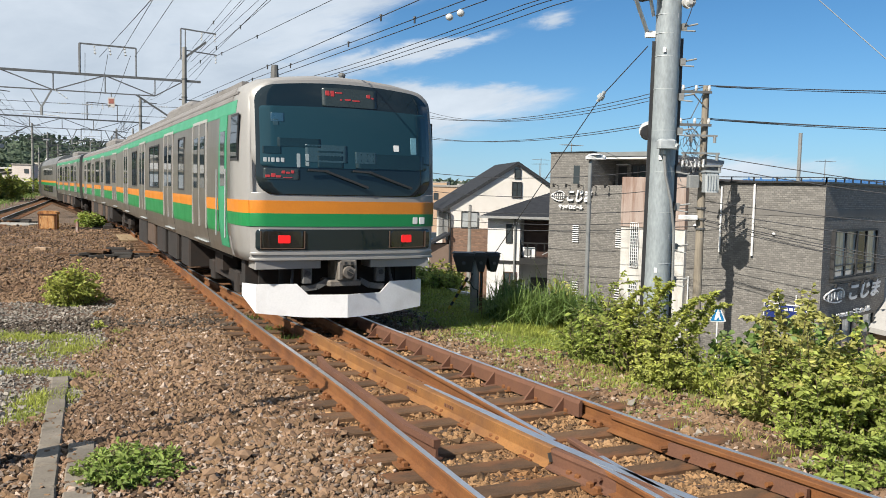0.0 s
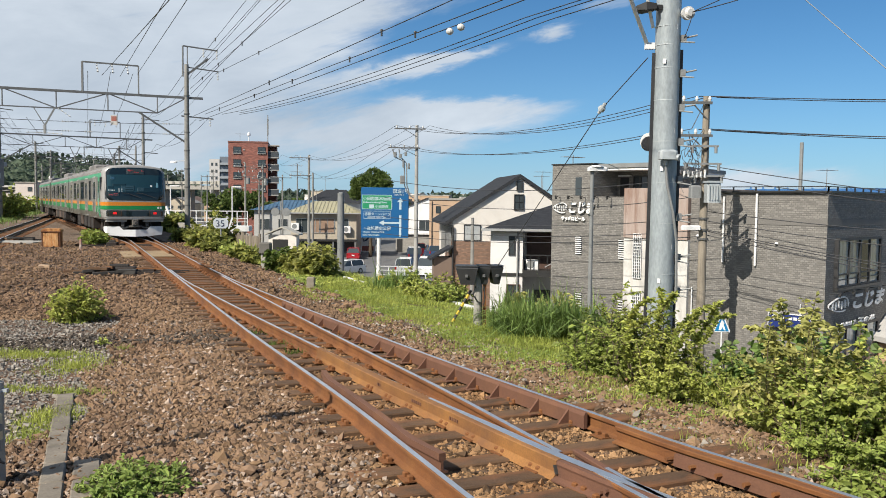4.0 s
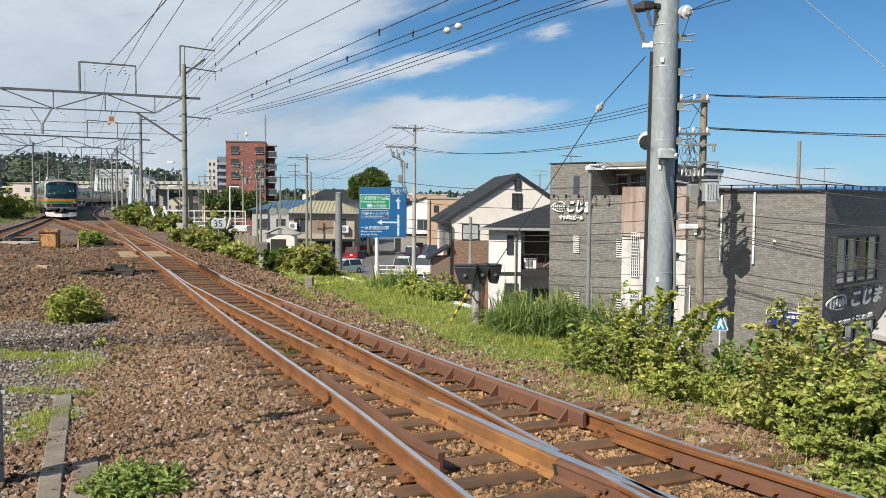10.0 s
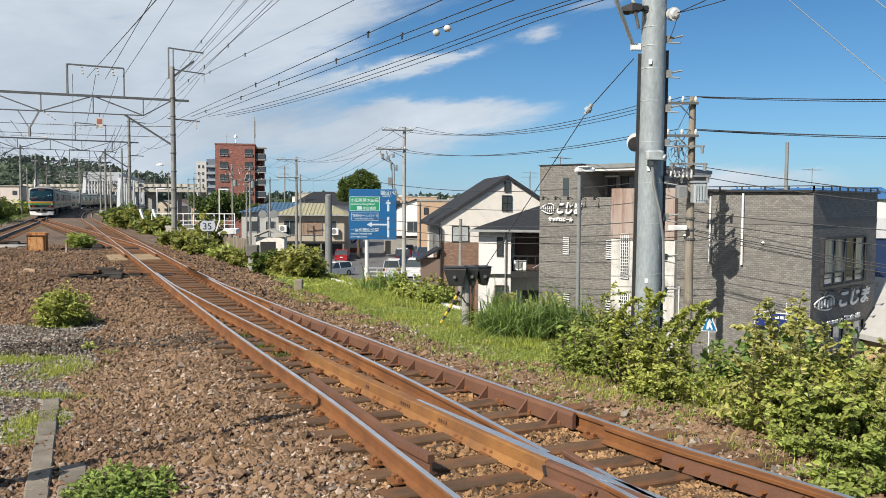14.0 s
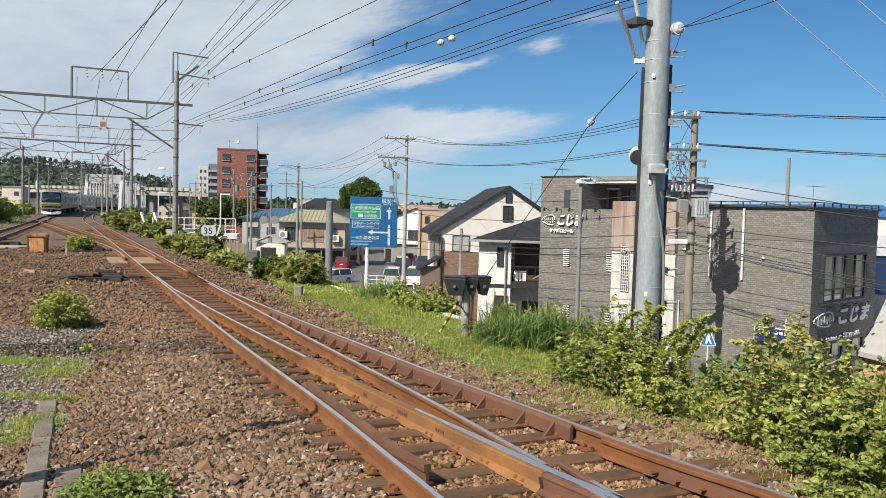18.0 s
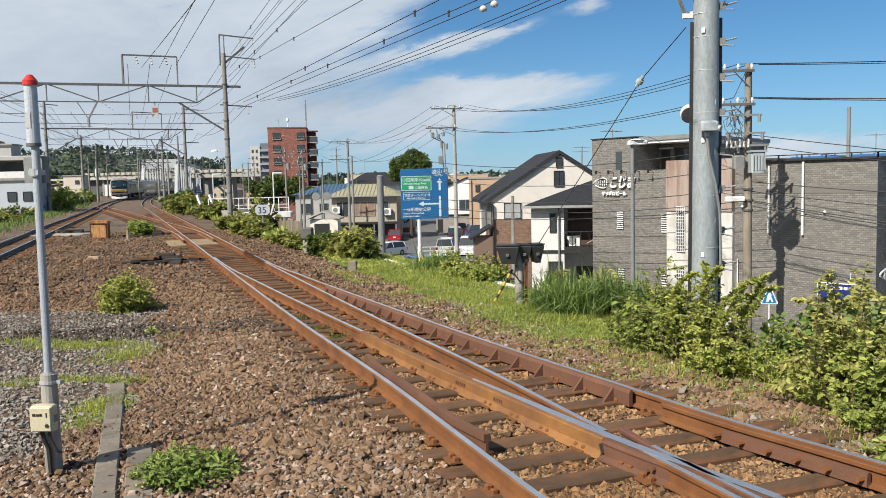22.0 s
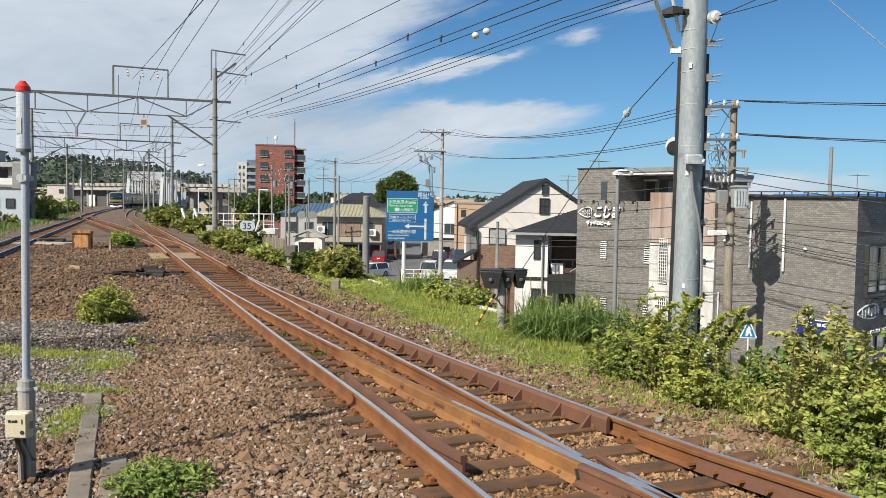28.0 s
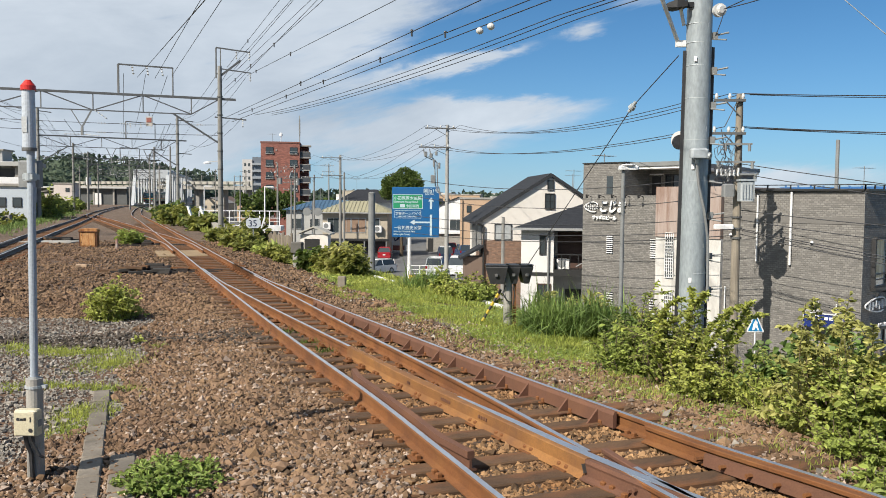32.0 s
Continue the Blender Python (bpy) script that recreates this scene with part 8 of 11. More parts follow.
def point_machine(x, y, turn, s=1.0):
    t = thing("point_machine", Matrix.Translation((x, y, -0.165)) @ Matrix.Rotation(radians(turn), 4, "Z"), "dark steel point machine with rods beside the rails", "point machine", "point machines")
    part("case", Shape().cbox(-0.32 * s, 0.3 * s, -0.2, 0.2, 0.02, 0.17, 0.05), M_UNDER, t)
    part("motor", Shape().tube((-0.2 * s, -0.02, 0.18), (0.15 * s, -0.02, 0.18), 0.07, n=12), M_UNDER, t)
    part("junction_box", Shape().cbox(0.42 * s, 0.66 * s, -0.12, 0.1, 0.02, 0.12, 0.03), M_UNDER, t)
    part("cable", Shape().chain([(-0.3, 0.1, 0.08), (-0.7, 0.16, 0.05), (-1.1, 0.05, 0.04), (-1.4, 0.12, 0.0)], 0.025, 6), M_UNDER, t)
    part("rod", Shape().bar((0.3, -0.08, 0.12), (1.7, -0.08, 0.1), 0.05, 0.03), M_RUST, t)
    part("rod", Shape().bar((0.3, 0.1, 0.12), (1.7, 0.1, 0.1), 0.05, 0.03), M_RUST, t)
    part("bearer", Shape().cbox(-1.25, 1.9, -0.36, -0.26, -0.06, 0.045, 0.01), M_UNDER, t)
    part("bearer", Shape().cbox(-1.0, 1.9, 0.26, 0.36, -0.06, 0.045, 0.01), M_UNDER, t)
    part("plank", Shape().cbox(-1.6, -0.8, -0.1, 0.05, -0.02, 0.07, 0.01), M_TIE, t)


point_machine(-9.3, 24.6, 6, 1.5)
point_machine(-14.8, 38.2, 10, 0.8)

def heap(at, n, spread_, seed, label, mats, size=1.0):
    """Old boards thrown down on the stones."""
    rr = random.Random(seed)
    t = thing("board_heap", pose(at[0], at[1], float(ground_z(np.array([at[0]]), np.array([at[1]]))[0]) + 0.02), label, "debris", "heaps of boards")
    for k in range(n):
        m = pose(rr.uniform(-spread_, spread_), rr.uniform(-0.35, 0.35), 0.03 + 0.022 * k, rr.uniform(-3, 3), rr.uniform(-5, 5), rr.uniform(-35, 35))
        ln, wd = rr.uniform(0.35, 0.9) * size, rr.uniform(0.07, 0.15) * size ** 0.5
        part("board", Shape().cbox(-ln, ln, -wd, wd, -0.04, 0.04, 0.01, m), rr.choice(mats), t)


heap((-20.9, 41.4), 7, 0.8, 2, "low heap of black rubber mats and boards beside the slab", (M_UNDERDARK, M_UNDERDARK, M_TIE))
heap((-12.03, 26.1), 3, 0.16, 3, "few pale broken boards lying on the ballast", (MATS.get("pale_board") or surf("pale_board", (0.42, 0.30, 0.2), (0.3, 0.2, 0.13), rough=0.9, scale=3, grain=30, bump=0.2),), 0.38)
heap((-9.45, 24.1), 7, 0.75, 5, "dark oily boards and mats round the point machine", (M_UNDERDARK, M_TIE, M_UNDERDARK), 0.55)

boards = thing("crossing_boards", Matrix(), "sandy boards between the rails", "boards")
for a, b in ((-0.45, 0.42), (-1.35, -0.75)):
    ln = cut(LINE_R, 31.0, 34.3)
    part("board", sweep(offset(ln, (a + b) / 2), [(-(b - a) / 2, -0.2), ((b - a) / 2, -0.2), ((b - a) / 2, -0.13), (-(b - a) / 2, -0.13)]), surf("sandy_board", (0.36, 0.26, 0.145), (0.22, 0.15, 0.085), rough=0.9, scale=2, grain=30, bump=0.15), boards)
part("concrete_slab", Shape().cbox(-21.6, -19.0, 39.4, 41.0, -0.3, -0.12, 0.02, Matrix()), M_CONC, boards)


M_LID = surf("weathered_lid", (0.26, 0.225, 0.18), (0.17, 0.145, 0.115), rough=0.95, scale=3.5, mix=1, grain=50, grain_amount=0.2, bump=0.3, rand=0.15, stain=(0.10, 0.09, 0.075), stain_scale=2.2, stain_amount=0.6)


def kerb():
    """Two rows of trough lids running out beneath the gravel."""
    t = thing("cable_trough_lids", Matrix(), "weathered concrete cable trough lids in the gravel", "trough lids")
    a, b = Vector((-4.02, 8.95, 0)), Vector((-2.80, 5.95, 0))
    d = (b - a).normalized()
    n_ = Vector((-d.y, d.x, 0))
    rng = random.Random(2)
    for k in range(9):
        p = a + d * (0.52 * k - 0.3)
        m = Matrix.Translation((p.x, p.y, -0.165 + rng.uniform(-0.008, 0.006))) @ Matrix.Rotation(math.atan2(d.y, d.x) + rng.uniform(-0.02, 0.02), 4, "Z")
        part("lid", Shape().cbox(0, 0.5, -0.088, 0.088, -0.06, 0.02, 0.012, m), M_LID, t)
    for k in range(3):
        p = a + d * (2.25 + 0.5 * k) + n_ * 0.24
        m = Matrix.Translation((p.x, p.y, -0.17)) @ Matrix.Rotation(math.atan2(d.y, d.x) + rng.uniform(-0.04, 0.04), 4, "Z")
        part("lid", Shape().cbox(0, 0.47, -0.10, 0.11, -0.06, 0.016, 0.012, m), M_LID, t)


kerb()


def stub_post(name, label, x, y, w, h, z, material):
    t = thing(name, Matrix.Translation((x, y, z)), label, "marker post")
    part("post", Shape().cbox(-w / 2, w / 2, -w / 2, w / 2, -0.3, h, 0.02), material, t)
    return t


stub_post("marker_post", "short weathered concrete marker post in the grass", -3.15, 20.9, 0.2, 0.38, -0.28, surf("brown_stained_concrete", (0.30, 0.26, 0.20), (0.20, 0.17, 0.13), rough=0.95, scale=6, bump=0.2))
k_ = stub_post("kilometre_post", "grey concrete trackside post with a capped top", -5.68, 27.7, 0.26, 0.55, -0.3, M_CONC)
part("cap", Shape().cbox(-0.19, 0.19, -0.19, 0.19, 0.55, 0.90, 0.03), surf("dark_concrete", (0.17, 0.16, 0.14), (0.10, 0.095, 0.085), rough=0.9, scale=4, bump=0.2), k_)


def speed_board():
    t = thing("speed_board", Matrix.Translation((-9.25, 35.8, 0)) @ Matrix.Rotation(radians(10), 4, "Z"), "white octagonal speed board reading 35", "sign")
    oc = [(0.31 * a, 0.22 * b) for a, b in ((-1, -0.5), (-0.68, -1), (0.68, -1), (1, -0.5), (1, 0.5), (0.68, 1), (-0.68, 1), (-1, 0.5))]
    part("board", Shape().prism([(x, z + 0.98) for x, z in oc], 0.02), surf("dull_white_board", (0.62, 0.66, 0.70), (0.54, 0.58, 0.62), rough=0.6, scale=4, bump=0.02), t)
    lettering("35", 0.40, Matrix.Translation((-0.23, -0.012, 0.84)), surf("navy_numeral", (0.03, 0.04, 0.09), (0.03, 0.035, 0.08), rough=0.5, bump=0), t, -0.004, "numeral", 0.004)
    part("post", Shape().tube((0, 0.05, -0.4), (0, 0.05, 1.1), 0.03), M_GREYSTEEL, t)
    part("white_edge", Shape().prism([(0.3, 0.75), (0.36, 0.75), (0.52, 1.22), (0.44, 1.22)], 0.02), M_WHITE, t)


speed_board()

# low white guard pipe at the edge of the slope
gp = thing("guard_pipe", Matrix(), "low white guard pipe along the top of the slope", "guard rail")
part("pipe", Shape().chain([(-1.0, 24.6, -0.95), (0.4, 22.4, -0.95), (1.2, 20.8, -0.95)], 0.055, 8), M_WHITE, gp)
for x, y in ((-0.9, 24.5), (0.4, 22.4), (1.1, 20.9)):
    part("post", Shape().tube((x, y, -1.9), (x, y, -0.92), 0.04, n=8), M_WHITE, gp)

# ---------------------------------------------------------------- street furniture and vehicles
def utility_pole(x, y, top, arms, turn, label, r=0.15, concrete=None):
    t = thing("utility_pole", Matrix.Translation((x, y, 0)) @ Matrix.Rotation(radians(turn), 4, "Z"), label, "utility pole", "utility poles")
    part("shaft", Shape().tube((0, 0, LOW - 0.2), (0, 0, top), r * 1.25, r * 0.8, 14), concrete or M_POLE, t)
    for z, w0, w1 in arms:
        arm = part("crossarm", Shape().box(w0, w1, -0.22, -0.14, z - 0.04, z + 0.04).bar((w0 * 0.6, -0.18, z), (0, -0.1, z - 0.5), 0.03, 0.03), M_DARKSTEEL, t)
        for k in range(3):
            xx = w0 + (w1 - w0) * (0.08 + 0.42 * k)
            part("insulator", Shape().tube((xx, -0.18, z + 0.04), (xx, -0.18, z + 0.11), 0.035, 0.055, 10).tube((xx, -0.18, z + 0.11), (xx, -0.18, z + 0.21), 0.055, 0.03, 10), M_PORCELAIN, arm)
    return t


up_ = utility_pole(8.46, 26.42, 5.42, ((5.20, -0.85, 0.12), (4.18, -0.9, 0.15)), 0, "concrete utility pole with transformer and tangled wires", r=0.13,
                   concrete=surf("buff_concrete_pole", (0.34, 0.295, 0.23), (0.245, 0.21, 0.165), rough=0.9, scale=2, mix=0.8, grain=50, grain_amount=0.12, bump=0.12, stain=(0.17, 0.145, 0.11), stain_scale=1.2, stain_amount=0.5, stretch=(2, 2, 0.5)))
tr = part("transformer", Shape().cbox(-0.06, 0.36, -0.55, -0.12, 2.08, 2.72, 0.05).box(-0.09, 0.39, -0.58, -0.09, 2.70, 2.76), M_GALV, up_, "pale grey boxed pole transformer")
for k in range(5):
    part("cooling_fin", Shape().box(-0.02 + 0.085 * k, 0.0 + 0.085 * k, -0.59, -0.545, 2.16, 2.62), M_GALV, tr)
for z, w0, w1 in ((3.85, -0.55, 0.35), (3.3, -0.75, 0.45), (2.92, -0.45, 0.55)):
    part("bracket_arm", Shape().box(w0, w1, -0.24, -0.18, z - 0.03, z + 0.03).tube((w0 + 0.08, -0.21, z), (w0 + 0.08, -0.21, z - 0.22), 0.05, n=8).tube((w1 - 0.08, -0.21, z), (w1 - 0.08, -0.21, z - 0.22), 0.05, n=8), M_GREYSTEEL, up_)
part("switch_box", Shape().cbox(-0.52, -0.18, -0.36, -0.05, 2.22, 2.62, 0.04), M_GREYSTEEL, up_, "grey switch box")
rng_ = random.Random(7)
for k in range(26):
    p = Vector((rng_.uniform(-0.75, -0.05), rng_.uniform(-0.4, 0), rng_.uniform(2.6, 3.75)))
    pts = [p + Vector((0.16 * math.cos(a) * rng_.uniform(0.5, 1.3), 0.1 * math.sin(a * 2), 0.28 * math.sin(a) * rng_.uniform(0.6, 1.3))) for a in np.linspace(0, rng_.uniform(2.5, 5), 7)]
    part("lead_wire", Shape().chain(pts, 0.010, 5), M_GREYSTEEL if k % 2 else M_WIRE, up_)
for k in range(6):
    part("fuse", Shape().tube((-0.7 + 0.13 * k, -0.2, 3.05 + 0.06 * (k % 2)), (-0.72 + 0.13 * k, -0.26, 2.86), 0.035, n=8), M_PORCELAIN, up_)
for a, b in (((-0.1, -0.12, 4.4), (-0.7, -0.2, 3.5)), ((-0.05, -0.1, 5.3), (-0.5, -0.2, 4.4)), ((0.05, -0.12, 5.3), (0.02, -0.15, 2.9)), ((-0.6, -0.2, 4.3), (-0.45, -0.2, 3.4))):
    part("down_lead", Shape().tube(a, b, 0.014, n=5), M_WIRE, up_)
for z in (0.9, 1.2, 1.55):
    part("clamp", Shape().tube((0, 0, z), (0, 0, z + 0.06), 0.165, n=14), M_DARKSTEEL, up_)
part("street_lamp_head", Shape().cbox(-0.75, -0.15, -0.28, -0.1, 1.22, 1.36, 0.03), M_WHITE, up_, "white lamp head")

p3 = utility_pole(-1.35, 55.4, 7.0, ((6.75, -1.5, 0.55), (5.5, -1.9, 0.2)), 8, "pale concrete utility pole with two crossarms", r=0.13,
                  concrete=surf("pale_concrete_pole", (0.47, 0.465, 0.44), (0.36, 0.355, 0.335), rough=0.9, scale=2, mix=0.8, grain=50, grain_amount=0.12, bump=0.12, stain=(0.22, 0.21, 0.19), stain_scale=1.2, stain_amount=0.4, stretch=(2, 2, 0.5)))
for x, z, w, h in ((-1.45, 5.05, 0.10, 0.32), (-1.1, 4.95, 0.10, 0.30), (-0.75, 5.1, 0.08, 0.28), (-0.95, 3.4, 0.16, 0.55), (-0.55, 4.3, 0.07, 0.4), (-0.9, 4.45, 0.06, 0.5)):
    part("switch_body", Shape().cbox(x - w, x + w, -0.34, -0.14, z - h / 2, z + h / 2, 0.03), M_GREYSTEEL, p3)
part("cable_riser", Shape().chain([(-1.6, -0.2, 5.4), (-1.5, -0.2, 4.9), (-0.85, -0.2, 4.6), (-0.8, -0.2, 3.0), (-0.5, -0.2, 2.4), (-0.2, -0.2, 2.2)], 0.04, 6).chain([(-1.2, -0.2, 5.4), (-1.1, -0.2, 4.9), (-0.7, -0.2, 4.5), (-0.65, -0.2, 3.0), (-0.4, -0.2, 2.3)], 0.04, 6), M_GREYSTEEL, p3)
def switchgear(pole, z, seed, n=8):
    """White fuses, boxes and looped leads bunched on a pole."""
    rr = random.Random(seed)
    for k in range(n // 2):
        x, dz = rr.uniform(-1.2, 1.2), rr.uniform(-0.5, 0.5)
        part("fuse", Shape().tube((x, -0.25, z + dz), (x + rr.uniform(-0.15, 0.15), -0.3, z + dz - 0.30), 0.05, n=8), M_GALV, pole)
    for k in range(5):
        c = Vector((rr.uniform(-1.0, 1.0), -0.25, z + rr.uniform(-0.6, 0.3)))
        part("lead_wire", Shape().chain([c + Vector((0.35 * math.cos(a), 0, 0.4 * math.sin(a))) for a in np.linspace(0, rr.uniform(2.5, 5), 7)], 0.02, 5), M_WIRE, pole)
    part("transformer", Shape().tube((0.45, -0.2, z - 1.9), (0.45, -0.2, z - 0.95), 0.3, n=14), M_GREYSTEEL, pole)


utility_pole(-14.57, 95.5, 7.1, ((6.75, -2.2, 0.3), (4.75, -2.2, 0.3)), 6, "concrete utility pole with long crossarms")
q1 = utility_pole(-25.34, 122.0, 7.0, ((6.4, -1.8, 1.4), (5.0, -1.6, 1.2)), 6, "concrete utility pole with bunched switchgear")
switchgear(q1, 5.9, 71, 10)
q2 = utility_pole(-29.25, 128.0, 7.5, ((6.9, -1.8, 1.6), (5.4, -1.6, 1.6)), 6, "concrete utility pole with bunched switchgear")
switchgear(q2, 6.2, 72, 10)
utility_pole(-19.34, 105.0, 5.1, ((4.7, -1.2, 1.2),), 6, "slim utility pole among the houses", r=0.11)
for x, y, tp, armed in ((-23.3, 140.0, 7.9, True), (-41.1, 150.0, 6.2, True), (-42.7, 160.0, 7.5, True), (-54.7, 180.0, 8.2, True), (-56.2, 200.0, 7.5, False), (-44.0, 170.0, 5.8, False), (2.17, 50.0, 1.0, False), (-13.9, 94.0, 5.0, False), (-24.8, 117.0, 4.6, True), (-10.2, 130.0, 6.6, True)):
    slim = thing("street_pole", Matrix.Translation((x, y, 0)), "slim grey street pole among the houses", "pole", "street poles")
    part("shaft", Shape().tube((0, 0, LOW), (0, 0, tp), 0.13, 0.09, 10), M_POLE, slim)
    part("pole_cap", Shape().tube((0, 0, tp), (0, 0, tp + 0.05), 0.1, 0.06, 10), M_DARKSTEEL, slim)
    if armed:
        for dz in (0.3, 1.3):
            arm_ = part("crossarm", Shape().box(-1.1, 0.9, -0.16, -0.1, tp - dz - 0.04, tp - dz + 0.04), M_DARKSTEEL, slim)
            for xx in (-1.0, -0.4, 0.3, 0.8):
                part("insulator", Shape().tube((xx, -0.13, tp - dz + 0.04), (xx, -0.13, tp - dz + 0.20), 0.05, 0.03, 8), M_PORCELAIN, arm_)
for x, y, tp in ((-29.3, 120.0, 3.8), (-41.3, 130.0, 4.0)):
    yl = thing("yard_lamp", Matrix.Translation((x, y, 0)), "white yard lamp post with a short arm", "lamp post", "yard lamps")
    part("post", Shape().tube((0, 0, LOW), (0, 0, tp), 0.11, 0.09, 10), M_WHITE, yl)
    part("arm", Shape().box(0, 1.3, -0.08, 0.08, tp - 0.16, tp), M_WHITE, yl)
    part("lamp_head", Shape().cbox(1.0, 1.45, -0.14, 0.14, tp - 0.3, tp - 0.14, 0.03), M_GREYSTEEL, yl)


def wires_between(label, pts):
    return wire("street_wires", label, pts, 0.0125, n=12)


wires_between("dark power lines between the utility poles", [((8.56 + dx, 26.55, z + 0.08), (17.8, 26.8 + dx, z + 0.10), 0.05) for dx, z in ((0.0, 5.37), (0.25, 5.33), (-0.3, 5.36))] + [((8.56 + dx, 26.55, z + 0.06), (17.8, 26.6 + dx, z - 0.14), 0.06) for dx, z in ((0.0, 4.36), (0.25, 4.31), (-0.3, 4.34))]
              + [((7.78 + 0.4 * k, 26.6, 5.44), (-2.7 + 1.1 * k, 55.3, 6.98), 0.85) for k in range(3)] + [((7.68 + 0.4 * k, 26.6, 4.42), (-3.4 + 1.0 * k, 55.2, 5.72), 0.75) for k in range(2)]
              + [((-2.7 + 1.1 * k, 55.3, 6.98), (-17.6 + 1.6 * k, 95.3, 7.05), 1.3) for k in range(3)] + [((-3.4 + 1.0 * k, 55.2, 5.72), (-17.6 + 1.6 * k, 95.3, 5.25), 1.5) for k in range(3)]
              + [((-17.6 + 1.6 * k, 95.3, 7.05), (-26.6 + 1.6 * k, 120.4, 7.3), 0.8) for k in range(3)])
_e = (8.6 + 0.683 * 9, 26.5 - 0.730 * 9)
wires_between("thick communication cables along the shop front", [((8.6, 26.5, z0), (*_e, z1), sag) for z0, z1, sag in ((3.25, 1.95, 0.05), (2.95, 1.85, 0.15), (1.80, 1.25, 0.1), (1.50, 0.75, 0.1), (1.22, 0.10, 0.1), (1.18, 0.02, 0.12), (1.05, -0.15, 0.1))]
              + [((8.5, 26.65, z0), (8.5 - 0.683 * 16, 26.65 + 0.73 * 16, z1), sag) for z0, z1, sag in ((2.95, 3.0, 0.5), (2.3, 2.2, 0.5), (1.6, 1.3, 0.35), (1.2, 0.9, 0.35), (1.0, 0.5, 0.3))])


def street_lamp():
    t = thing("street_lamp", Matrix.Translation((4.45, 24.0, 0)), "slim grey street lamp with a flat white head", "street lamp")
    part("post", Shape().tube((0, 0, LOW), (0, 0, 2.95), 0.07, 0.055, 12), M_GREYSTEEL, t)
    part("head", Shape().cbox(-0.14, 0.42, -0.14, 0.14, 2.95, 3.07, 0.04).dome((0.14, 0, 3.07), 0.22, 0.05), M_WHITE, t, "flat white lamp head")


street_lamp()


def guide_sign():
    """The blue road sign on its post."""
    m = Matrix.Translation((-5.62, 62.2, 0)) @ Matrix.Rotation(radians(-3), 4, "Z")
    t = thing("road_sign", m, "large blue road guide sign with white arrows and lettering", "road sign")
    blue = surf("sign_blue", (0.003, 0.115, 0.315), (0.003, 0.10, 0.28), rough=0.45, scale=1, grain=20, grain_amount=0.03, bump=0)
    green = surf("sign_green", (0.01, 0.30, 0.13), (0.01, 0.26, 0.11), rough=0.45, bump=0)
    board = part("board", Shape().cbox(0, 3.56, 0, 0.06, -0.75, 2.98, 0.03), blue, t)
    white = surf("sign_white", (0.56, 0.68, 0.74), (0.50, 0.62, 0.68), rough=0.5, scale=3, bump=0)
    gpan = part("green_panel", Shape().box(0.10, 2.28, -0.012, -0.002, 1.40, 2.40), green, board)
    for a, b, c, d in ((0.06, 2.32, 2.40, 2.435), (0.06, 2.32, 1.365, 1.40), (0.06, 0.10, 1.365, 2.435), (2.28, 2.32, 1.365, 2.435)):
        part("panel_line", Shape().box(a, b, -0.012, -0.002, c, d), white, board)
    for a, b, c, d in ((0.2, 2.2, 0.66, 0.685), (0.2, 2.2, 1.21, 1.235), (0.2, 0.225, 0.66, 1.235), (2.175, 2.2, 0.66, 1.235)):
        part("panel_line", Shape().box(a, b, -0.012, -0.002, c, d), white, board)
    part("arrow", Shape().box(2.86, 3.02, -0.014, -0.003, -0.65, 0.95).box(2.86, 3.02, -0.014, -0.003, 1.35, 1.95).prism([(2.72, 1.92), (3.16, 1.92), (2.94, 2.24)], 0.011, Matrix.Translation((0, -0.014, 0))).box(1.7, 2.86, -0.014, -0.003, 0.30, 0.42).prism([(1.72, 0.16), (1.72, 0.56), (1.34, 0.36)], 0.011, Matrix.Translation((0, -0.014, 0))), white, board)
    part("route_badge", Shape().prism([(2.76, 1.28), (2.72, 1.12), (2.80, 1.0), (2.94, 0.92), (3.08, 1.0), (3.16, 1.12), (3.12, 1.28), (2.94, 1.36)], 0.011, Matrix.Translation((0, -0.016, 0))), blue, board)
    for text, size, x, z in (("小田原厚木道路", 0.30, 0.14, 2.05), ("Odawara-Atsugi Road", 0.20, 0.16, 1.82), ("小田原西", 0.25, 1.05, 1.48), ("箱根ターンパイク", 0.245, 0.26, 0.92), ("HAKONE TURN PIKE", 0.15, 0.45, 0.74), ("一夜城歴史公園", 0.30, 0.14, -0.16), ("Ichiya-jo Historical Park", 0.165, 0.14, -0.38), ("(One night Castle)", 0.165, 0.14, -0.60), ("国道1号", 0.34, 2.36, 2.60), ("ROUTE-1", 0.17, 2.5, 2.40)):
        lettering(text, size, Matrix.Translation((x, -0.018, z)), white, board, 0.004, extrude=0.004)
    part("exit_badge", Shape().box(0.62, 0.98, -0.014, -0.003, 1.46, 1.72), white, board)
    part("post", Shape().tube((1.32, 0.16, LOW), (1.32, 0.16, 2.6), 0.16, 0.12, 14), M_WHITE, t, "white sign post")
    part("bracket", Shape().box(0.3, 3.2, 0.06, 0.12, 0.1, 0.2).box(0.3, 3.2, 0.06, 0.12, 2.1, 2.2), M_GREYSTEEL, t)
    part("yellow_sleeve", Shape().tube((1.55, 0.0, LOW), (1.55, 0.0, -3.6), 0.24, n=12), MATS["yellow_plastic"] if "yellow_plastic" in MATS else surf("yellow_sleeve", (0.62, 0.36, 0.04), (0.52, 0.3, 0.04), rough=0.5, bump=0), t, "orange-yellow post sleeve")


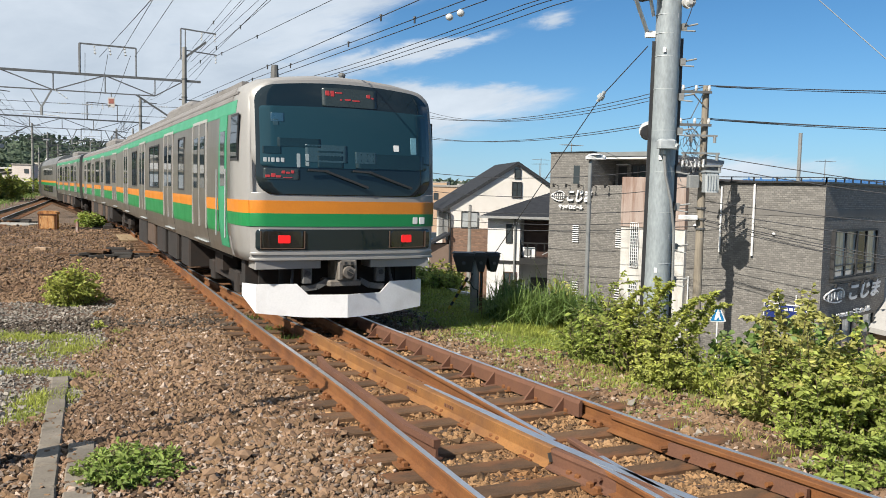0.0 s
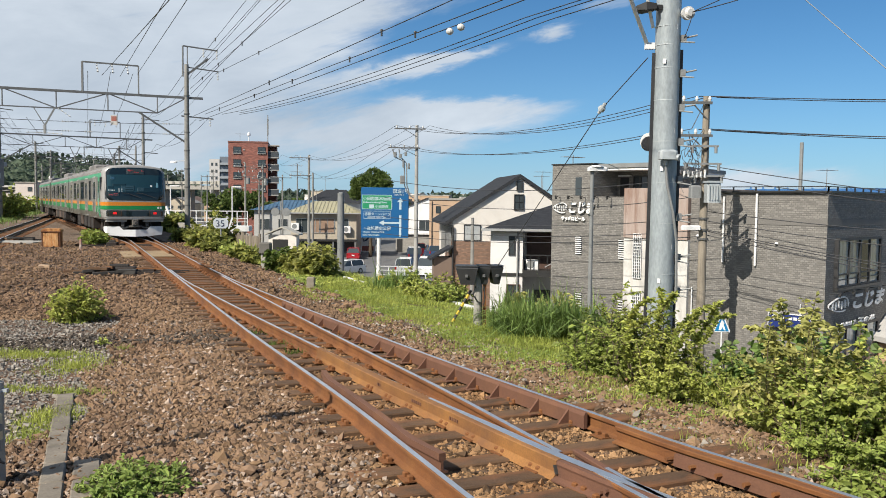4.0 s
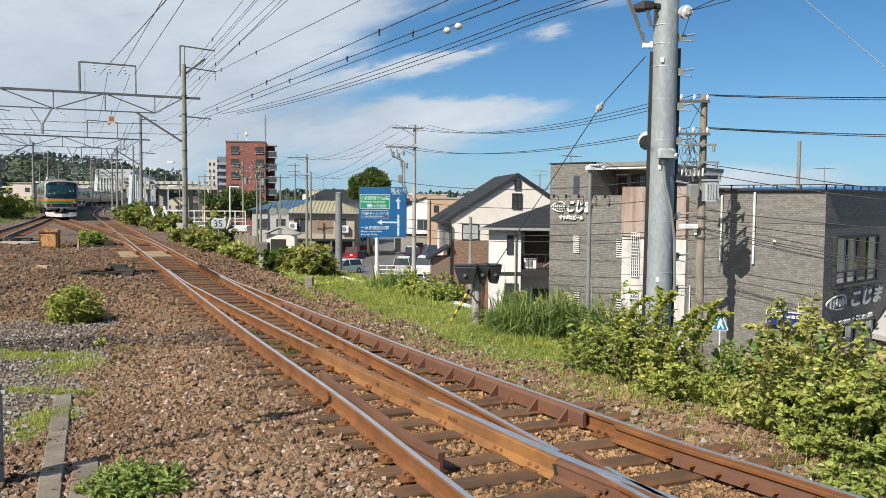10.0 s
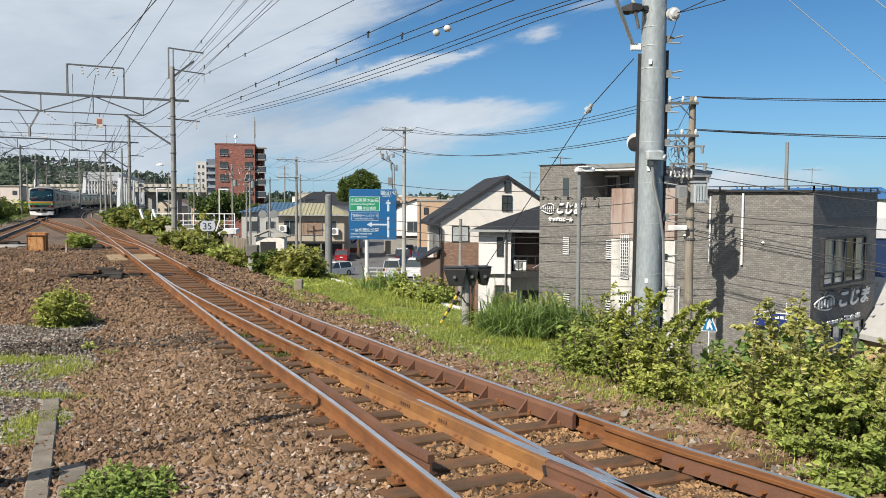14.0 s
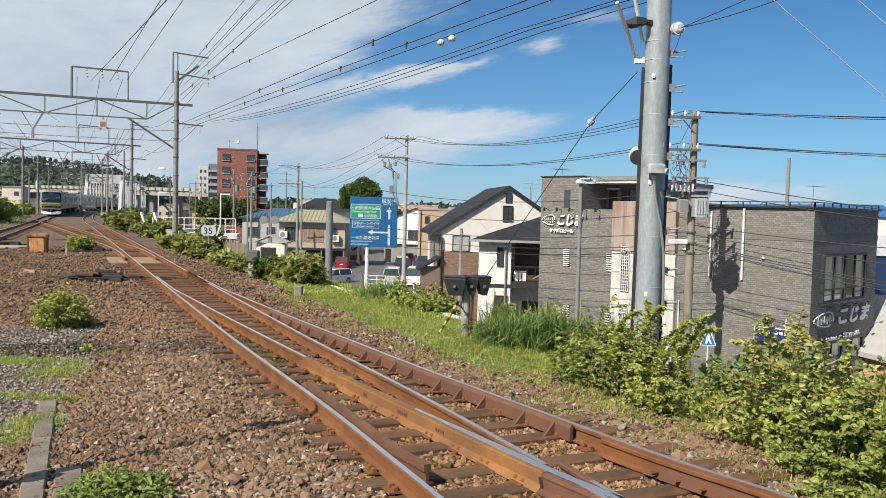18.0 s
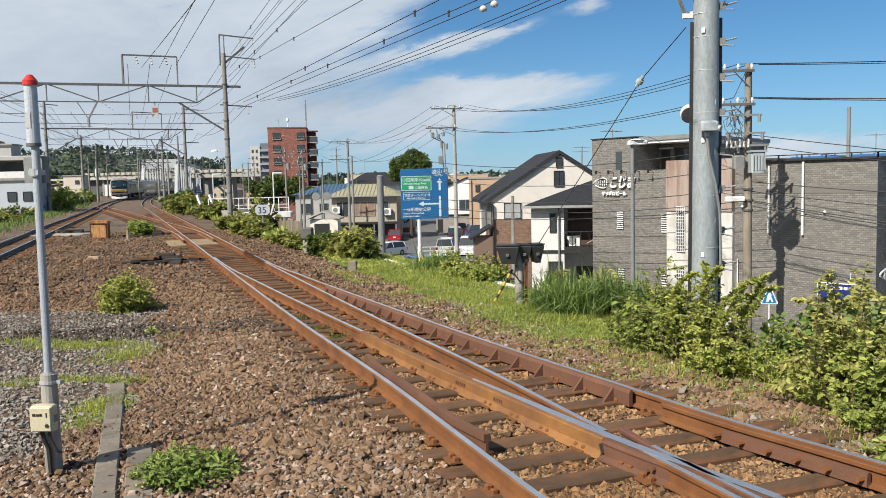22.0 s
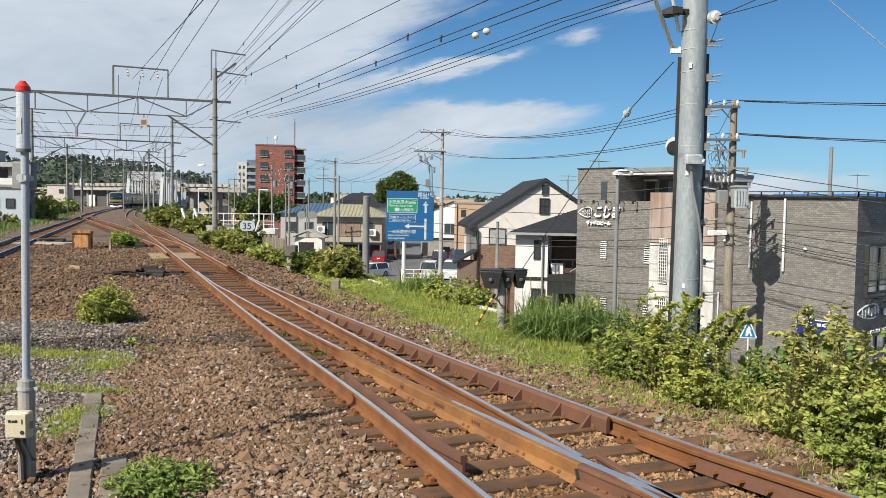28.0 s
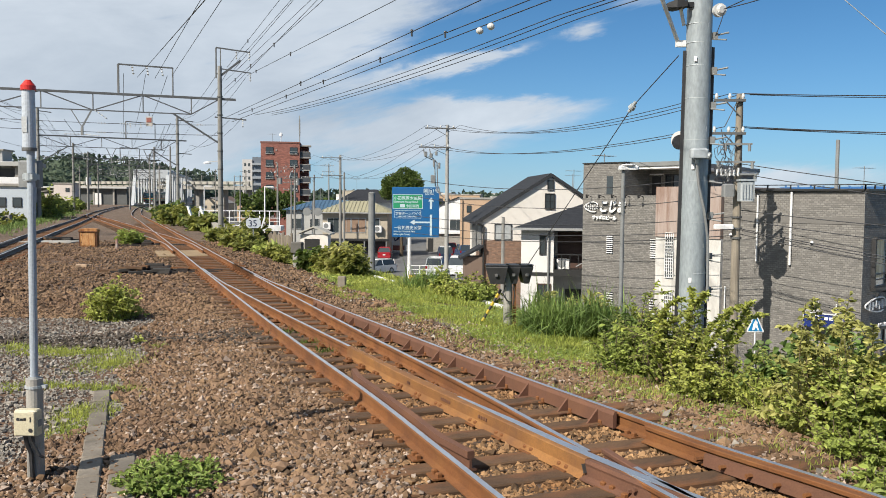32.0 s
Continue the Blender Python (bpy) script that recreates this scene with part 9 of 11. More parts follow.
guide_sign()
gpst = thing("steel_post", Matrix.Translation((-4.6, 40.1, 0)), "thick plain grey steel post behind the hedge", "post")
part("shaft", Shape().tube((0, 0, LOW), (0, 0, 2.35), 0.19, 0.16, 16).dome((0, 0, 2.35), 0.16, 0.05), M_GREYSTEEL, gpst)

# triangular blue sign and shop board
ts = thing("crossing_sign", Matrix.Translation((7.55, 21.8, -0.35)) @ Matrix.Rotation(radians(-10), 4, "Z") @ Matrix.Diagonal((0.68, 1, 0.68, 1)), "blue triangular crossing sign on a thin post", "road sign")
part("plate", Shape().prism([(-0.30, -1.44), (0.30, -1.44), (0.31, -1.38), (0.04, -0.78), (-0.04, -0.78), (-0.31, -1.38)], 0.015), M_WHITE, ts)
tb = part("blue_face", Shape().prism([(-0.265, -1.405), (0.265, -1.405), (0.03, -0.84), (-0.03, -0.84)], 0.006, Matrix.Translation((0, -0.008, 0))), surf("sign_cyan", (0.01, 0.22, 0.50), (0.01, 0.19, 0.44), rough=0.4, bump=0), ts)
part("white_symbol", Shape().prism([(-0.12, -1.37), (-0.04, -1.37), (0.02, -1.24), (0.08, -1.37), (0.14, -1.37), (0.06, -1.12), (0.10, -1.10), (0.0, -0.95), (-0.07, -1.10)], 0.004, Matrix.Translation((0, -0.013, 0))), M_WHITE, tb)
part("post", Shape().tube((0, 0.03, LOW * 1.47), (0, 0.03, -1.0), 0.03, n=8), M_WHITE, ts)
sb = thing("shop_board", SHOP_F @ Matrix.Translation((3.1, -0.3, -1.98)) @ Matrix.Diagonal((0.78, 1, 0.52, 1)), "dark blue shop board with white marks under the wall", "shop sign")
part("board", Shape().cbox(0, 1.75, 0, 0.12, 0.1, 0.95, 0.02), surf("navy_board", (0.02, 0.04, 0.20), (0.02, 0.035, 0.16), rough=0.4, bump=0), sb)
part("frame", Shape().box(-0.03, 1.78, -0.02, 0.13, 0.95, 0.98).box(-0.03, 0.0, -0.02, 0.13, 0.1, 0.95).box(1.75, 1.78, -0.02, 0.13, 0.1, 0.95), M_WHITE, sb)
part("mark", Shape().chain([(0.40 + 0.26 * math.cos(a), -0.01, 0.70 + 0.15 * math.sin(a)) for a in np.linspace(0, 6.28, 16)], 0.04, 5), M_WHITE, sb)
for k in range(4):
    part("mark", Shape().box(0.85 + 0.2 * k, 1.0 + 0.2 * k, -0.015, 0.0, 0.62, 0.8), M_WHITE, sb)
part("wire_bracket", Shape().chain([(0.0, 0.1, 0.96), (0.0, 0.05, 1.1), (0.55, 0.05, 1.12), (0.55, 0.05, 1.7)], 0.02, 6), M_WHITE, sb)


# ---------------------------------------------------------------- vehicles
def vehicle(name, label, m, length, width, height, paint, boxy=False, group="vehicles"):
    """A car: nose toward +x, wheels on z = 0."""
    t = thing(name, m, label, "car", group)
    L, Wd, Hh = length, width / 2, height
    belt = 0.60 * Hh
    if boxy:
        lower = [(-L / 2, 0.28), (-L / 2, belt), (L / 2 - 0.35, belt), (L / 2 - 0.04, belt - 0.28), (L / 2, 0.3)]
        upper = [(-L / 2 + 0.06, belt), (-L / 2 + 0.16, Hh), (L / 2 - 1.35, Hh), (L / 2 - 0.45, belt)]
    else:
        lower = [(-L / 2, 0.3), (-L / 2 + 0.03, belt), (L / 2 - 1.2, belt), (L / 2 - 0.15, belt - 0.2), (L / 2, 0.32)]
        upper = [(-L / 2 + 0.12, belt), (-L / 2 + 0.55, Hh - 0.06), (-0.1, Hh), (0.45, Hh - 0.06), (L / 2 - 1.15, belt)]

    def hull(prof, w0, w1, z0, z1):
        rings = []
        for s in (-1, -0.92, 0.92, 1):
            k = 1.0 if abs(s) < 0.95 else 0.96
            ring = []
            for x, z in prof:
                wz = w0 + (w1 - w0) * ((z - z0) / max(z1 - z0, 1e-3))
                ring.append((x * k, s * wz, z if k == 1 else z - 0.03 * (z - z0)))
            rings.append(ring)
        return fix_normals(Shape().loft(rings).mesh("body", False))
    body = part("body", hull(lower, Wd, Wd * 0.98, 0.28, belt), paint, t)
    part("cabin", hull(upper, Wd * 0.97, Wd * 0.80, belt, Hh), M_GLASS, t, "dark glazed cabin")
    top_ = [p for p in upper if p[1] > Hh - 0.1]
    x0, x1 = min(p[0] for p in top_), max(p[0] for p in top_)
    part("roof", Shape().cbox(x0, x1, -Wd * 0.80, Wd * 0.80, Hh - 0.05, Hh + 0.015, 0.03), paint, t)
    for x in ((upper[0][0] + x0) / 2 + 0.02, -0.15):
        for s in (-1, 1):
            part("pillar", Shape().bar((x, s * Wd * 0.955, belt), (x + 0.06, s * Wd * 0.80, Hh - 0.03), 0.09, 0.06), paint, t)
    for x in (-L * 0.30, L * 0.31):
        for s in (-1, 1):
            w = part("wheel", Shape().tube((x, s * (Wd - 0.2), 0.31), (x, s * (Wd + 0.01), 0.31), 0.31, n=18), M_BLACK, t)
            part("rim", Shape().tube((x, s * (Wd - 0.02), 0.31), (x, s * (Wd + 0.02), 0.31), 0.2, 0.17, 12), M_GALV, w)
    for s in (-1, 1):
        part("headlight", Shape().cbox(L / 2 - 0.22, L / 2 - 0.02, s * Wd * 0.72 - 0.16, s * Wd * 0.72 + 0.16, belt - 0.36, belt - 0.2, 0.02), M_PORCELAIN, t)
        part("taillight", Shape().cbox(-L / 2 - 0.01, -L / 2 + 0.1, s * Wd * 0.86 - 0.1, s * Wd * 0.86 + 0.1, belt - 0.3, belt + 0.02 if boxy else belt - 0.1, 0.02), surf("tail_red", (0.30, 0.02, 0.02), (0.24, 0.015, 0.015), rough=0.2, bump=0), t)
    part("bumper", Shape().cbox(-L / 2 - 0.04, L / 2 + 0.03, -Wd * 0.95, Wd * 0.95, 0.2, 0.42, 0.05), paint, t)
    part("number_plate", Shape().box(-L / 2 - 0.06, -L / 2 - 0.04, -0.17, 0.17, 0.5, 0.66), M_WHITE, t)
    part("number_plate", Shape().box(L / 2 + 0.03, L / 2 + 0.05, -0.17, 0.17, 0.32, 0.48), M_WHITE, t)
    return t


def paint(name, c):
    return surf("car_paint_" + name, c, tuple(v * 0.92 for v in c), rough=0.3, metal=0.1, scale=1, grain=10, grain_amount=0.02, bump=0, coat=0.8)


vehicle("parked_car", "white estate car parked in the lot", low(-9.3, 85.6, 232), 4.5, 1.75, 1.47, paint("white", (0.92, 0.92, 0.92)))
vehicle("parked_van", "silver minivan parked behind the white fence", low(-3.15, 84.4, 88), 4.5, 1.72, 1.85, paint("silver", (0.66, 0.68, 0.70)), True)
vehicle("parked_van", "white van with a blue windscreen parked beside the silver one", low(-0.95, 85.4, 268), 4.6, 1.75, 1.80, paint("white", (0.92, 0.92, 0.92)), True)
vehicle("parked_van", "dark blue minivan parked in the lot", low(-2.7, 103.0, 95), 4.6, 1.75, 1.9, paint("navy", (0.03, 0.05, 0.10)), True)
vehicle("parked_van", "blue van parked under the lean-to", low(-0.4, 110.0, 100), 4.6, 1.75, 1.8, paint("deep_blue", (0.04, 0.10, 0.24)), True)
vehicle("parked_car", "red car parked at the back of the lot", low(-10.6, 108.0, 92), 4.2, 1.7, 1.5, paint("red", (0.45, 0.02, 0.03)))
vehicle("parked_car", "red car parked beside the white shed", low(-2.4, 119.0, 95), 4.3, 1.7, 1.6, paint("red", (0.45, 0.02, 0.03)))
vehicle("parked_car", "white car parked by the houses", low(-24.5, 104.0, 20), 4.4, 1.7, 1.5, paint("white", (0.92, 0.92, 0.92)))
vehicle("parked_car", "black car parked by the houses", low(-14.5, 104.0, 95), 4.4, 1.7, 1.5, paint("black", (0.02, 0.02, 0.022)))
vehicle("parked_car", "grey car parked under the house", low(-17.6, 89.5, 90), 4.3, 1.7, 1.5, paint("grey", (0.25, 0.26, 0.27)))
BLUE_CAR = vehicle("moving_car", "bright blue car driving along the street", low(-20, 94.0, -61), 4.2, 1.7, 1.62, paint("blue", (0.02, 0.22, 0.62)))

# white fence before the lot, vending corner and sheds
fence = thing("car_park_fence", Matrix(), "white steel pipe fence in front of the car park", "fence")
for k in range(6):
    x = -5.75 + 1.19 * k
    part("post", Shape().tube((x, 80.8, LOW), (x, 80.8, LOW + 1.25), 0.045, n=8), M_WHITE, fence)
for z in (1.23, 0.85, 0.45):
    part("rail", Shape().tube((-5.75, 80.8, LOW + z), (0.2, 80.8, LOW + z), 0.035, n=8), M_WHITE, fence)
shed = thing("white_shed", low(-5.9, 122.0, -2), "long low white shed behind the car park", "shed")
part("wall", Shape().box(0, 8.6, 0, 5, 0, 2.7), M_CONC, shed)
part("roof", Shape().cbox(-0.2, 8.8, -0.3, 5.2, 2.7, 3.0, 0.05), M_WHITE, shed)
part("doorway", Shape().box(0.2, 1.0, -0.03, 0.02, 0, 2.0), M_ALU, shed)
wh = house("small_white_house", "small white house with pale gable behind the sign", low(-5.6, 130.0, -3), 8.5, 7, 6.2, 7.9, M_WHITEWALL, M_SLATE, 0.4)
window_unit(wh, Matrix.Translation((3.0, -0.04, 3.0)), 1.9, 1.6, M_ALUL, 2)
vend = thing("shop_hoarding", low(-10.9, 120.4, -3), "white hoarding with a dark swoosh and red strip", "billboard")
part("board", Shape().box(0, 2.1, 0, 0.2, 0.2, 3.4), M_WHITE, vend)
part("swoosh", Shape().chain([(0.3, -0.06, 2.3), (0.5, -0.06, 1.7), (0.9, -0.06, 1.9), (1.4, -0.06, 2.5), (1.9, -0.06, 2.9)], [0.03, 0.12, 0.16, 0.1, 0.03], 6), surf("ink_blue", (0.04, 0.05, 0.12), (0.03, 0.04, 0.1), rough=0.5, bump=0), vend)
part("red_strip", Shape().box(0.2, 1.9, -0.03, 0.0, 0.3, 1.0), MATS["red_paint"] if "red_paint" in MATS else surf("red_strip", (0.55, 0.06, 0.04), (0.45, 0.05, 0.035), rough=0.5, bump=0), vend)
for k in range(2):
    part("leg", Shape().box(0.2 + 1.5 * k, 0.4 + 1.5 * k, 0, 0.2, 0, 0.25), M_GREYSTEEL, vend)
peach = thing("peach_building", low(-0.9, 108.5, -2), "plain peach-coloured flat-roofed building", "building")
part("wall", Shape().box(0, 10.5, 0, 8, 0, 7.75), surf("peach_render", (0.58, 0.40, 0.27), (0.5, 0.35, 0.23), rough=0.9, scale=0.8, bump=0.05), peach)
part("coping", Shape().box(-0.1, 10.6, -0.1, 8.1, 7.75, 8.0), M_CONC, peach)
window_unit(peach, Matrix.Translation((0.9, -0.04, 6.1)), 0.5, 0.8, M_ALU, 1)
part("downpipe", Shape().tube((0.35, -0.08, 0), (0.35, -0.08, 7.6), 0.05), M_ALU, peach)
bh = house("dark_roof_house", "house with a wide dark tiled roof", farther(low(-18.4, 119.0, 2), 1.2), 7.5, 8, 7.2, 9.1, M_WHITEWALL, M_SLATE, 0.7, gable_front=False)
window_unit(bh, Matrix.Translation((2.0, -0.04, 3.6)), 2.2, 1.5, M_ALUL, 2)
# shed roofs and canopies before the beige house
for x, y, w, d, h, mt in ((-16.0, 79.6, 2.7, 1.2, 4.2, M_CREAM), (-21.5, 84.0, 3.0, 2.0, 3.4, M_CONC)):
    sh_ = thing("lean_to", low(x, y, -4), "low shed with a shallow pale roof beside the house", "shed", "sheds")
    part("wall", Shape().box(0, w, 0, d, 0, h), mt, sh_)
    part("roof", Shape().loft([[(-0.3, yy, h + 0.02), (w / 2, yy, h + 0.7), (w + 0.3, yy, h + 0.02), (w + 0.3, yy, h + 0.14), (w / 2, yy, h + 0.84), (-0.3, yy, h + 0.14)] for yy in (-0.4, d + 0.3)]), surf("pale_sheet_roof", (0.5, 0.48, 0.42), (0.42, 0.4, 0.35), rough=0.7, scale=2, bump=0.05), sh_)
    # the wall stays solid; a dark panel draws the shade of the open front
    part("opening", Shape().box(w * 0.15, w * 0.7, -0.03, 0.02, 0.1, h - 0.4), M_ALU, sh_)

# ---------------------------------------------------------------- plants
def leaf_cloud(base, tip_dir, side, size, width, fold, rng):
    """Leaves folded along the midrib: base point, way to the tip, sideways vector."""
    n = len(base)
    up = np.cross(side, tip_dir)
    l, w = size[:, None], (size * width)[:, None]
    tip = base + tip_dir * l - up * l * 0.14
    edge = []
    for k, wide, lift in ((0.26, 0.40, 0.9), (0.66, 0.44, 1.0)):
        for s in (1, -1):
            edge.append(base + tip_dir * l * k + side * w * (s * wide) + up * l * fold * lift)
    V = np.stack([base, edge[0], edge[2], tip, edge[3], edge[1]], 1).reshape(-1, 3)
    k = 6 * np.arange(n)[:, None]
    F = np.concatenate([k + np.array([[0, 1, 2, 3]]), k + np.array([[0, 3, 4, 5]])])
    return V, F


def unit(v):
    return v / np.maximum(np.linalg.norm(v, axis=-1, keepdims=True), 1e-9)


def shrub(name, label, at, radius, height, stems, per_stem, leaf, mat, seed, spread=0.75, stem_r=0.008, category="shrub", droop=0.25, width=0.55, lean=(0, 0), group="", twigs=3, bare=0.12, tops=None):
    """Stems that rise and part into twigs set with leaves."""
    rng = np.random.default_rng(seed)
    x, y = at
    z0 = float(ground_z(x, y)) - 0.05
    t = thing(name, Matrix.Translation((x, y, z0)), label, category, group)
    wood = Shape()
    bases, dirs = [], []
    for _ in range(stems):
        a, rr = rng.random() * 6.283, radius * math.sqrt(rng.random())
        foot = np.array([rr * 0.45 * math.cos(a), rr * 0.45 * math.sin(a), 0])
        h = height * rng.uniform(0.55, 1.0) * (1 - 0.35 * (rr / radius) ** 2)
        end = np.array([rr * math.cos(a) * spread * 1.5 + lean[0] * h, rr * math.sin(a) * spread * 1.5 + lean[1] * h, h])
        bend = rng.normal(0, 0.08, 3) * height
        pts = [foot + (end - foot) * k + bend * math.sin(k * 3.14) for k in np.linspace(0, 1, 6)]
        wood.chain(pts, [stem_r * (1.3 - k) for k in np.linspace(0, 1, 6)], 4)
        runs = [pts]
        for _ in range(twigs):
            k = rng.uniform(0.25, 0.9)
            s = pts[min(int(k * 5), 4)]
            d = rng.normal(0, 1, 3) * np.array([1, 1, 0.45]) + np.array([0, 0, 0.35])
            d = d / np.linalg.norm(d) * height * rng.uniform(0.15, 0.38)
            tw = [s, s + d * 0.5 + np.array([0, 0, 0.02]), s + d]
            wood.chain(tw, [stem_r * 0.6, stem_r * 0.45, stem_r * 0.2], 3)
            runs.append(tw)
        for run in runs:
            run = np.array(run)
            m = int(per_stem * 1.2) if run is runs[0] or len(run) > 3 else max(per_stem // 2, 3)
            ks = rng.uniform(bare, 1.0, m) * (len(run) - 1)
            i = np.minimum(ks.astype(int), len(run) - 2)
            p = run[i] + (run[i + 1] - run[i]) * (ks - i)[:, None]
            along = unit(run[i + 1] - run[i])
            out = unit(rng.normal(0, 1, (m, 3)) * np.array([1, 1, 0.35]))
            bases.append(p)
            dirs.append(unit(out + along * 0.55 - np.array([0, 0, droop])))
    B, D = np.concatenate(bases), np.concatenate(dirs)
    light = np.array([sun_at.x, sun_at.y, sun_at.z + 0.35])
    S = unit(np.cross(D, light + rng.normal(0, 0.70, D.shape)))      # leaves turn their faces to the light
    V, F = leaf_cloud(B, D, S, leaf * np.exp(rng.normal(0, 0.25, len(B))), width, 0.12, rng)
    part("stem", wood, M_BARK, t)
    lf = new("foliage", fast_mesh("foliage", V, F, mat))
    lf.parent = t
    lf["kind"] = "stuff"
    return t


def blades(name, label, xs, ys, length, width, mat, seed, lean=0.45, curl=0.5, lift=0.0, stiff=0.5):
    """Grass blades in two bent pieces."""
    rng = np.random.default_rng(seed)
    n = len(xs)
    z = ground_z(xs, ys) + lift
    L = length * np.exp(rng.normal(0, 0.3, n))
    a = rng.random(n) * 6.283
    out = np.stack([np.cos(a), np.sin(a), np.zeros(n)], -1)
    ln = np.abs(rng.normal(0, lean, n))[:, None]
    sd = np.stack([-np.sin(a + rng.normal(0, 0.6, n)), np.cos(a), np.zeros(n)], -1) * (width * rng.uniform(0.6, 1.3, n))[:, None] / 2
    p0 = np.stack([xs, ys, z], -1)
    up = np.array([0, 0, 1.0])
    p1 = p0 + (up + out * ln * 0.6) * (L * 0.55)[:, None]
    p2 = p1 + (up * (1 - curl * np.minimum(ln, 1.6)) + out * (ln + 0.1)) * (L * 0.5)[:, None]
    V = np.stack([p0 - sd, p0 + sd, p1 + sd * 0.8, p1 - sd * 0.8, p2 + sd * 0.12, p2 - sd * 0.12], 1).reshape(-1, 3)
    k = 6 * np.arange(n)[:, None]
    F = np.concatenate([k + np.array([[0, 1, 2, 3]]), k + np.array([[3, 2, 4, 5]])])
    ob = new(name, fast_mesh(name, V, F, mat))
    return tagged(ob, label, "grass", kind="stuff")


def strip_points(n, u0, u1, v0, v1, seed, clump=0.5, thresh=0.0, scale=1.1, power=1.0):
    """Places along the line, gathered in clumps."""
    rng = np.random.default_rng(seed)
    u, v = rng.uniform(u0, u1, n * 2), v0 + (v1 - v0) * rng.random(n * 2) ** power
    x, y = xy(u, v)
    k = np.array([noise.noise((a * scale, b * scale, seed * 0.37)) for a, b in zip(x, y)])
    ok = k + rng.normal(0, clump, len(k)) > thresh
    return x[ok][:n], y[ok][:n]


def ground_leaves(name, label, xs, ys, height, leaf, mat, seed):
    """Low clover and plantain: small leaves held close over the ground."""
    rng = np.random.default_rng(seed)
    n = len(xs)
    B = np.stack([xs, ys, ground_z(xs, ys) + height * rng.random(n) ** 1.5], -1)
    D = unit(rng.normal(0, 1, (n, 3)) * np.array([1, 1, 0.25]) + np.array([0, 0, 0.25]))
    S = unit(np.cross(D, np.array([sun_at.x, sun_at.y, sun_at.z + 0.9]) + rng.normal(0, 0.5, (n, 3))))
    V, F = leaf_cloud(B, D, S, leaf * np.exp(rng.normal(0, 0.3, n)), 0.6, 0.1, rng)
    return tagged(new(name, fast_mesh(name, V, F, mat)), label, "weeds", kind="stuff")


def grass_all():
    x, y = strip_points(16000, 3.0, 6.2, 3.5, 18, 171, 0.14, -0.05, 0.8)
    ground_leaves("verge_weeds", "low broad-leaved weeds among the grass", x, y, 0.07, 0.035, M_WEED, 172)
    x, y = strip_points(13000, 3.3, 7.5, 14, 36, 173, 0.16, -0.10, 0.6)
    ground_leaves("verge_weeds", "low broad-leaved weeds among the grass", x, y, 0.10, 0.06, M_LEAFY, 174)
    x, y = strip_points(2600, 2.6, 4.2, -3.0, 5.0, 175, 0.10, 0.10, 1.4)
    ground_leaves("verge_weeds", "sparse low weeds between the stones", x, y, 0.05, 0.035, M_WEED, 176)
    x, y = strip_points(50000, 3.05, 6.2, 4.3, 17, 11, 0.16, -0.22, 0.9)
    blades("verge_grass", "bright green grass along the track", x, y, 0.055, 0.010, M_GRASS, 1, lean=1.0)
    x, y = strip_points(9000, 3.4, 6.4, 4.6, 17, 111, 0.10, 0.05, 1.2)
    blades("verge_grass", "taller grass tussocks on the verge", x, y, 0.10, 0.010, M_GRASS, 101, lean=1.1, curl=0.7)
    x, y = strip_points(9000, 2.35, 3.3, 2.0, 16, 18, 0.10, 0.10, 1.3)
    blades("verge_grass", "thin grass creeping over the stones", x, y, 0.06, 0.009, M_GRASS, 23, lean=0.85)
    x, y = strip_points(24000, 3.4, 7.5, 14, 34, 12, 0.2, -0.25, 0.7)
    blades("verge_grass", "bright green grass on the verge", x, y, 0.085, 0.020, M_GRASS, 2, lean=1.0)
    x, y = strip_points(7000, 4.0, 7.5, 12, 30, 112, 0.10, 0.10, 0.9)
    blades("verge_grass", "taller grass tussocks on the verge", x, y, 0.14, 0.018, M_GRASS, 102, lean=1.1, curl=0.7)
    x, y = strip_points(16000, 3.2, 8.0, 30, 80, 13, 0.4, -0.1, 0.5)
    blades("verge_grass", "green grass on the far verge", x, y, 0.28, 0.05, M_GRASS, 3)
    x, y = strip_points(15000, 4.6, 11.5, -1, 24, 14, 0.25, -0.2, 0.6)
    blades("slope_grass", "long grass on the embankment slope", x, y, 0.15, 0.016, M_GRASS, 4, lean=0.7)
    x, y = strip_points(7000, 3.1, 5.2, -2.0, 4.4, 15, 0.1, 0.22, 1.6)
    blades("track_weeds", "yellowed tufts between stones and shrubs", x, y, 0.07, 0.009, M_GRASS, 5, lean=0.8)
    # patches among the grey gravel
    rng = np.random.default_rng(21)
    px, py = [], []
    for cx, cy, rx, ry, n in ((-5.65, 11.65, 0.75, 0.30, 2000), (-4.75, 10.9, 0.42, 0.55, 1500), (-6.6, 12.0, 0.5, 0.22, 700), (-4.85, 9.55, 0.62, 0.12, 800), (-4.05, 9.4, 0.32, 0.11, 500), (-3.92, 8.35, 0.26, 0.42, 1300), (-3.75, 7.7, 0.2, 0.25, 450), (-5.6, 9.3, 0.5, 0.12, 300),
                              (-4.6, 12.2, 0.12, 0.12, 160), (-7.9, 17.9, 0.4, 0.12, 260), (-2.2, 6.35, 0.1, 0.1, 60)):
        a, r = rng.random(n) * 6.283, np.sqrt(rng.random(n)) * (1 + 0.35 * rng.normal(0, 1, n))
        px.append(cx + rx * r * np.cos(a))
        py.append(cy + ry * r * np.sin(a))
    blades("gravel_grass", "low yellow-green grass patches in the gravel", np.concatenate(px), np.concatenate(py), 0.06, 0.009, M_GRASS, 6, lean=0.9)
    # sprigs between the rails
    px, py = [], []
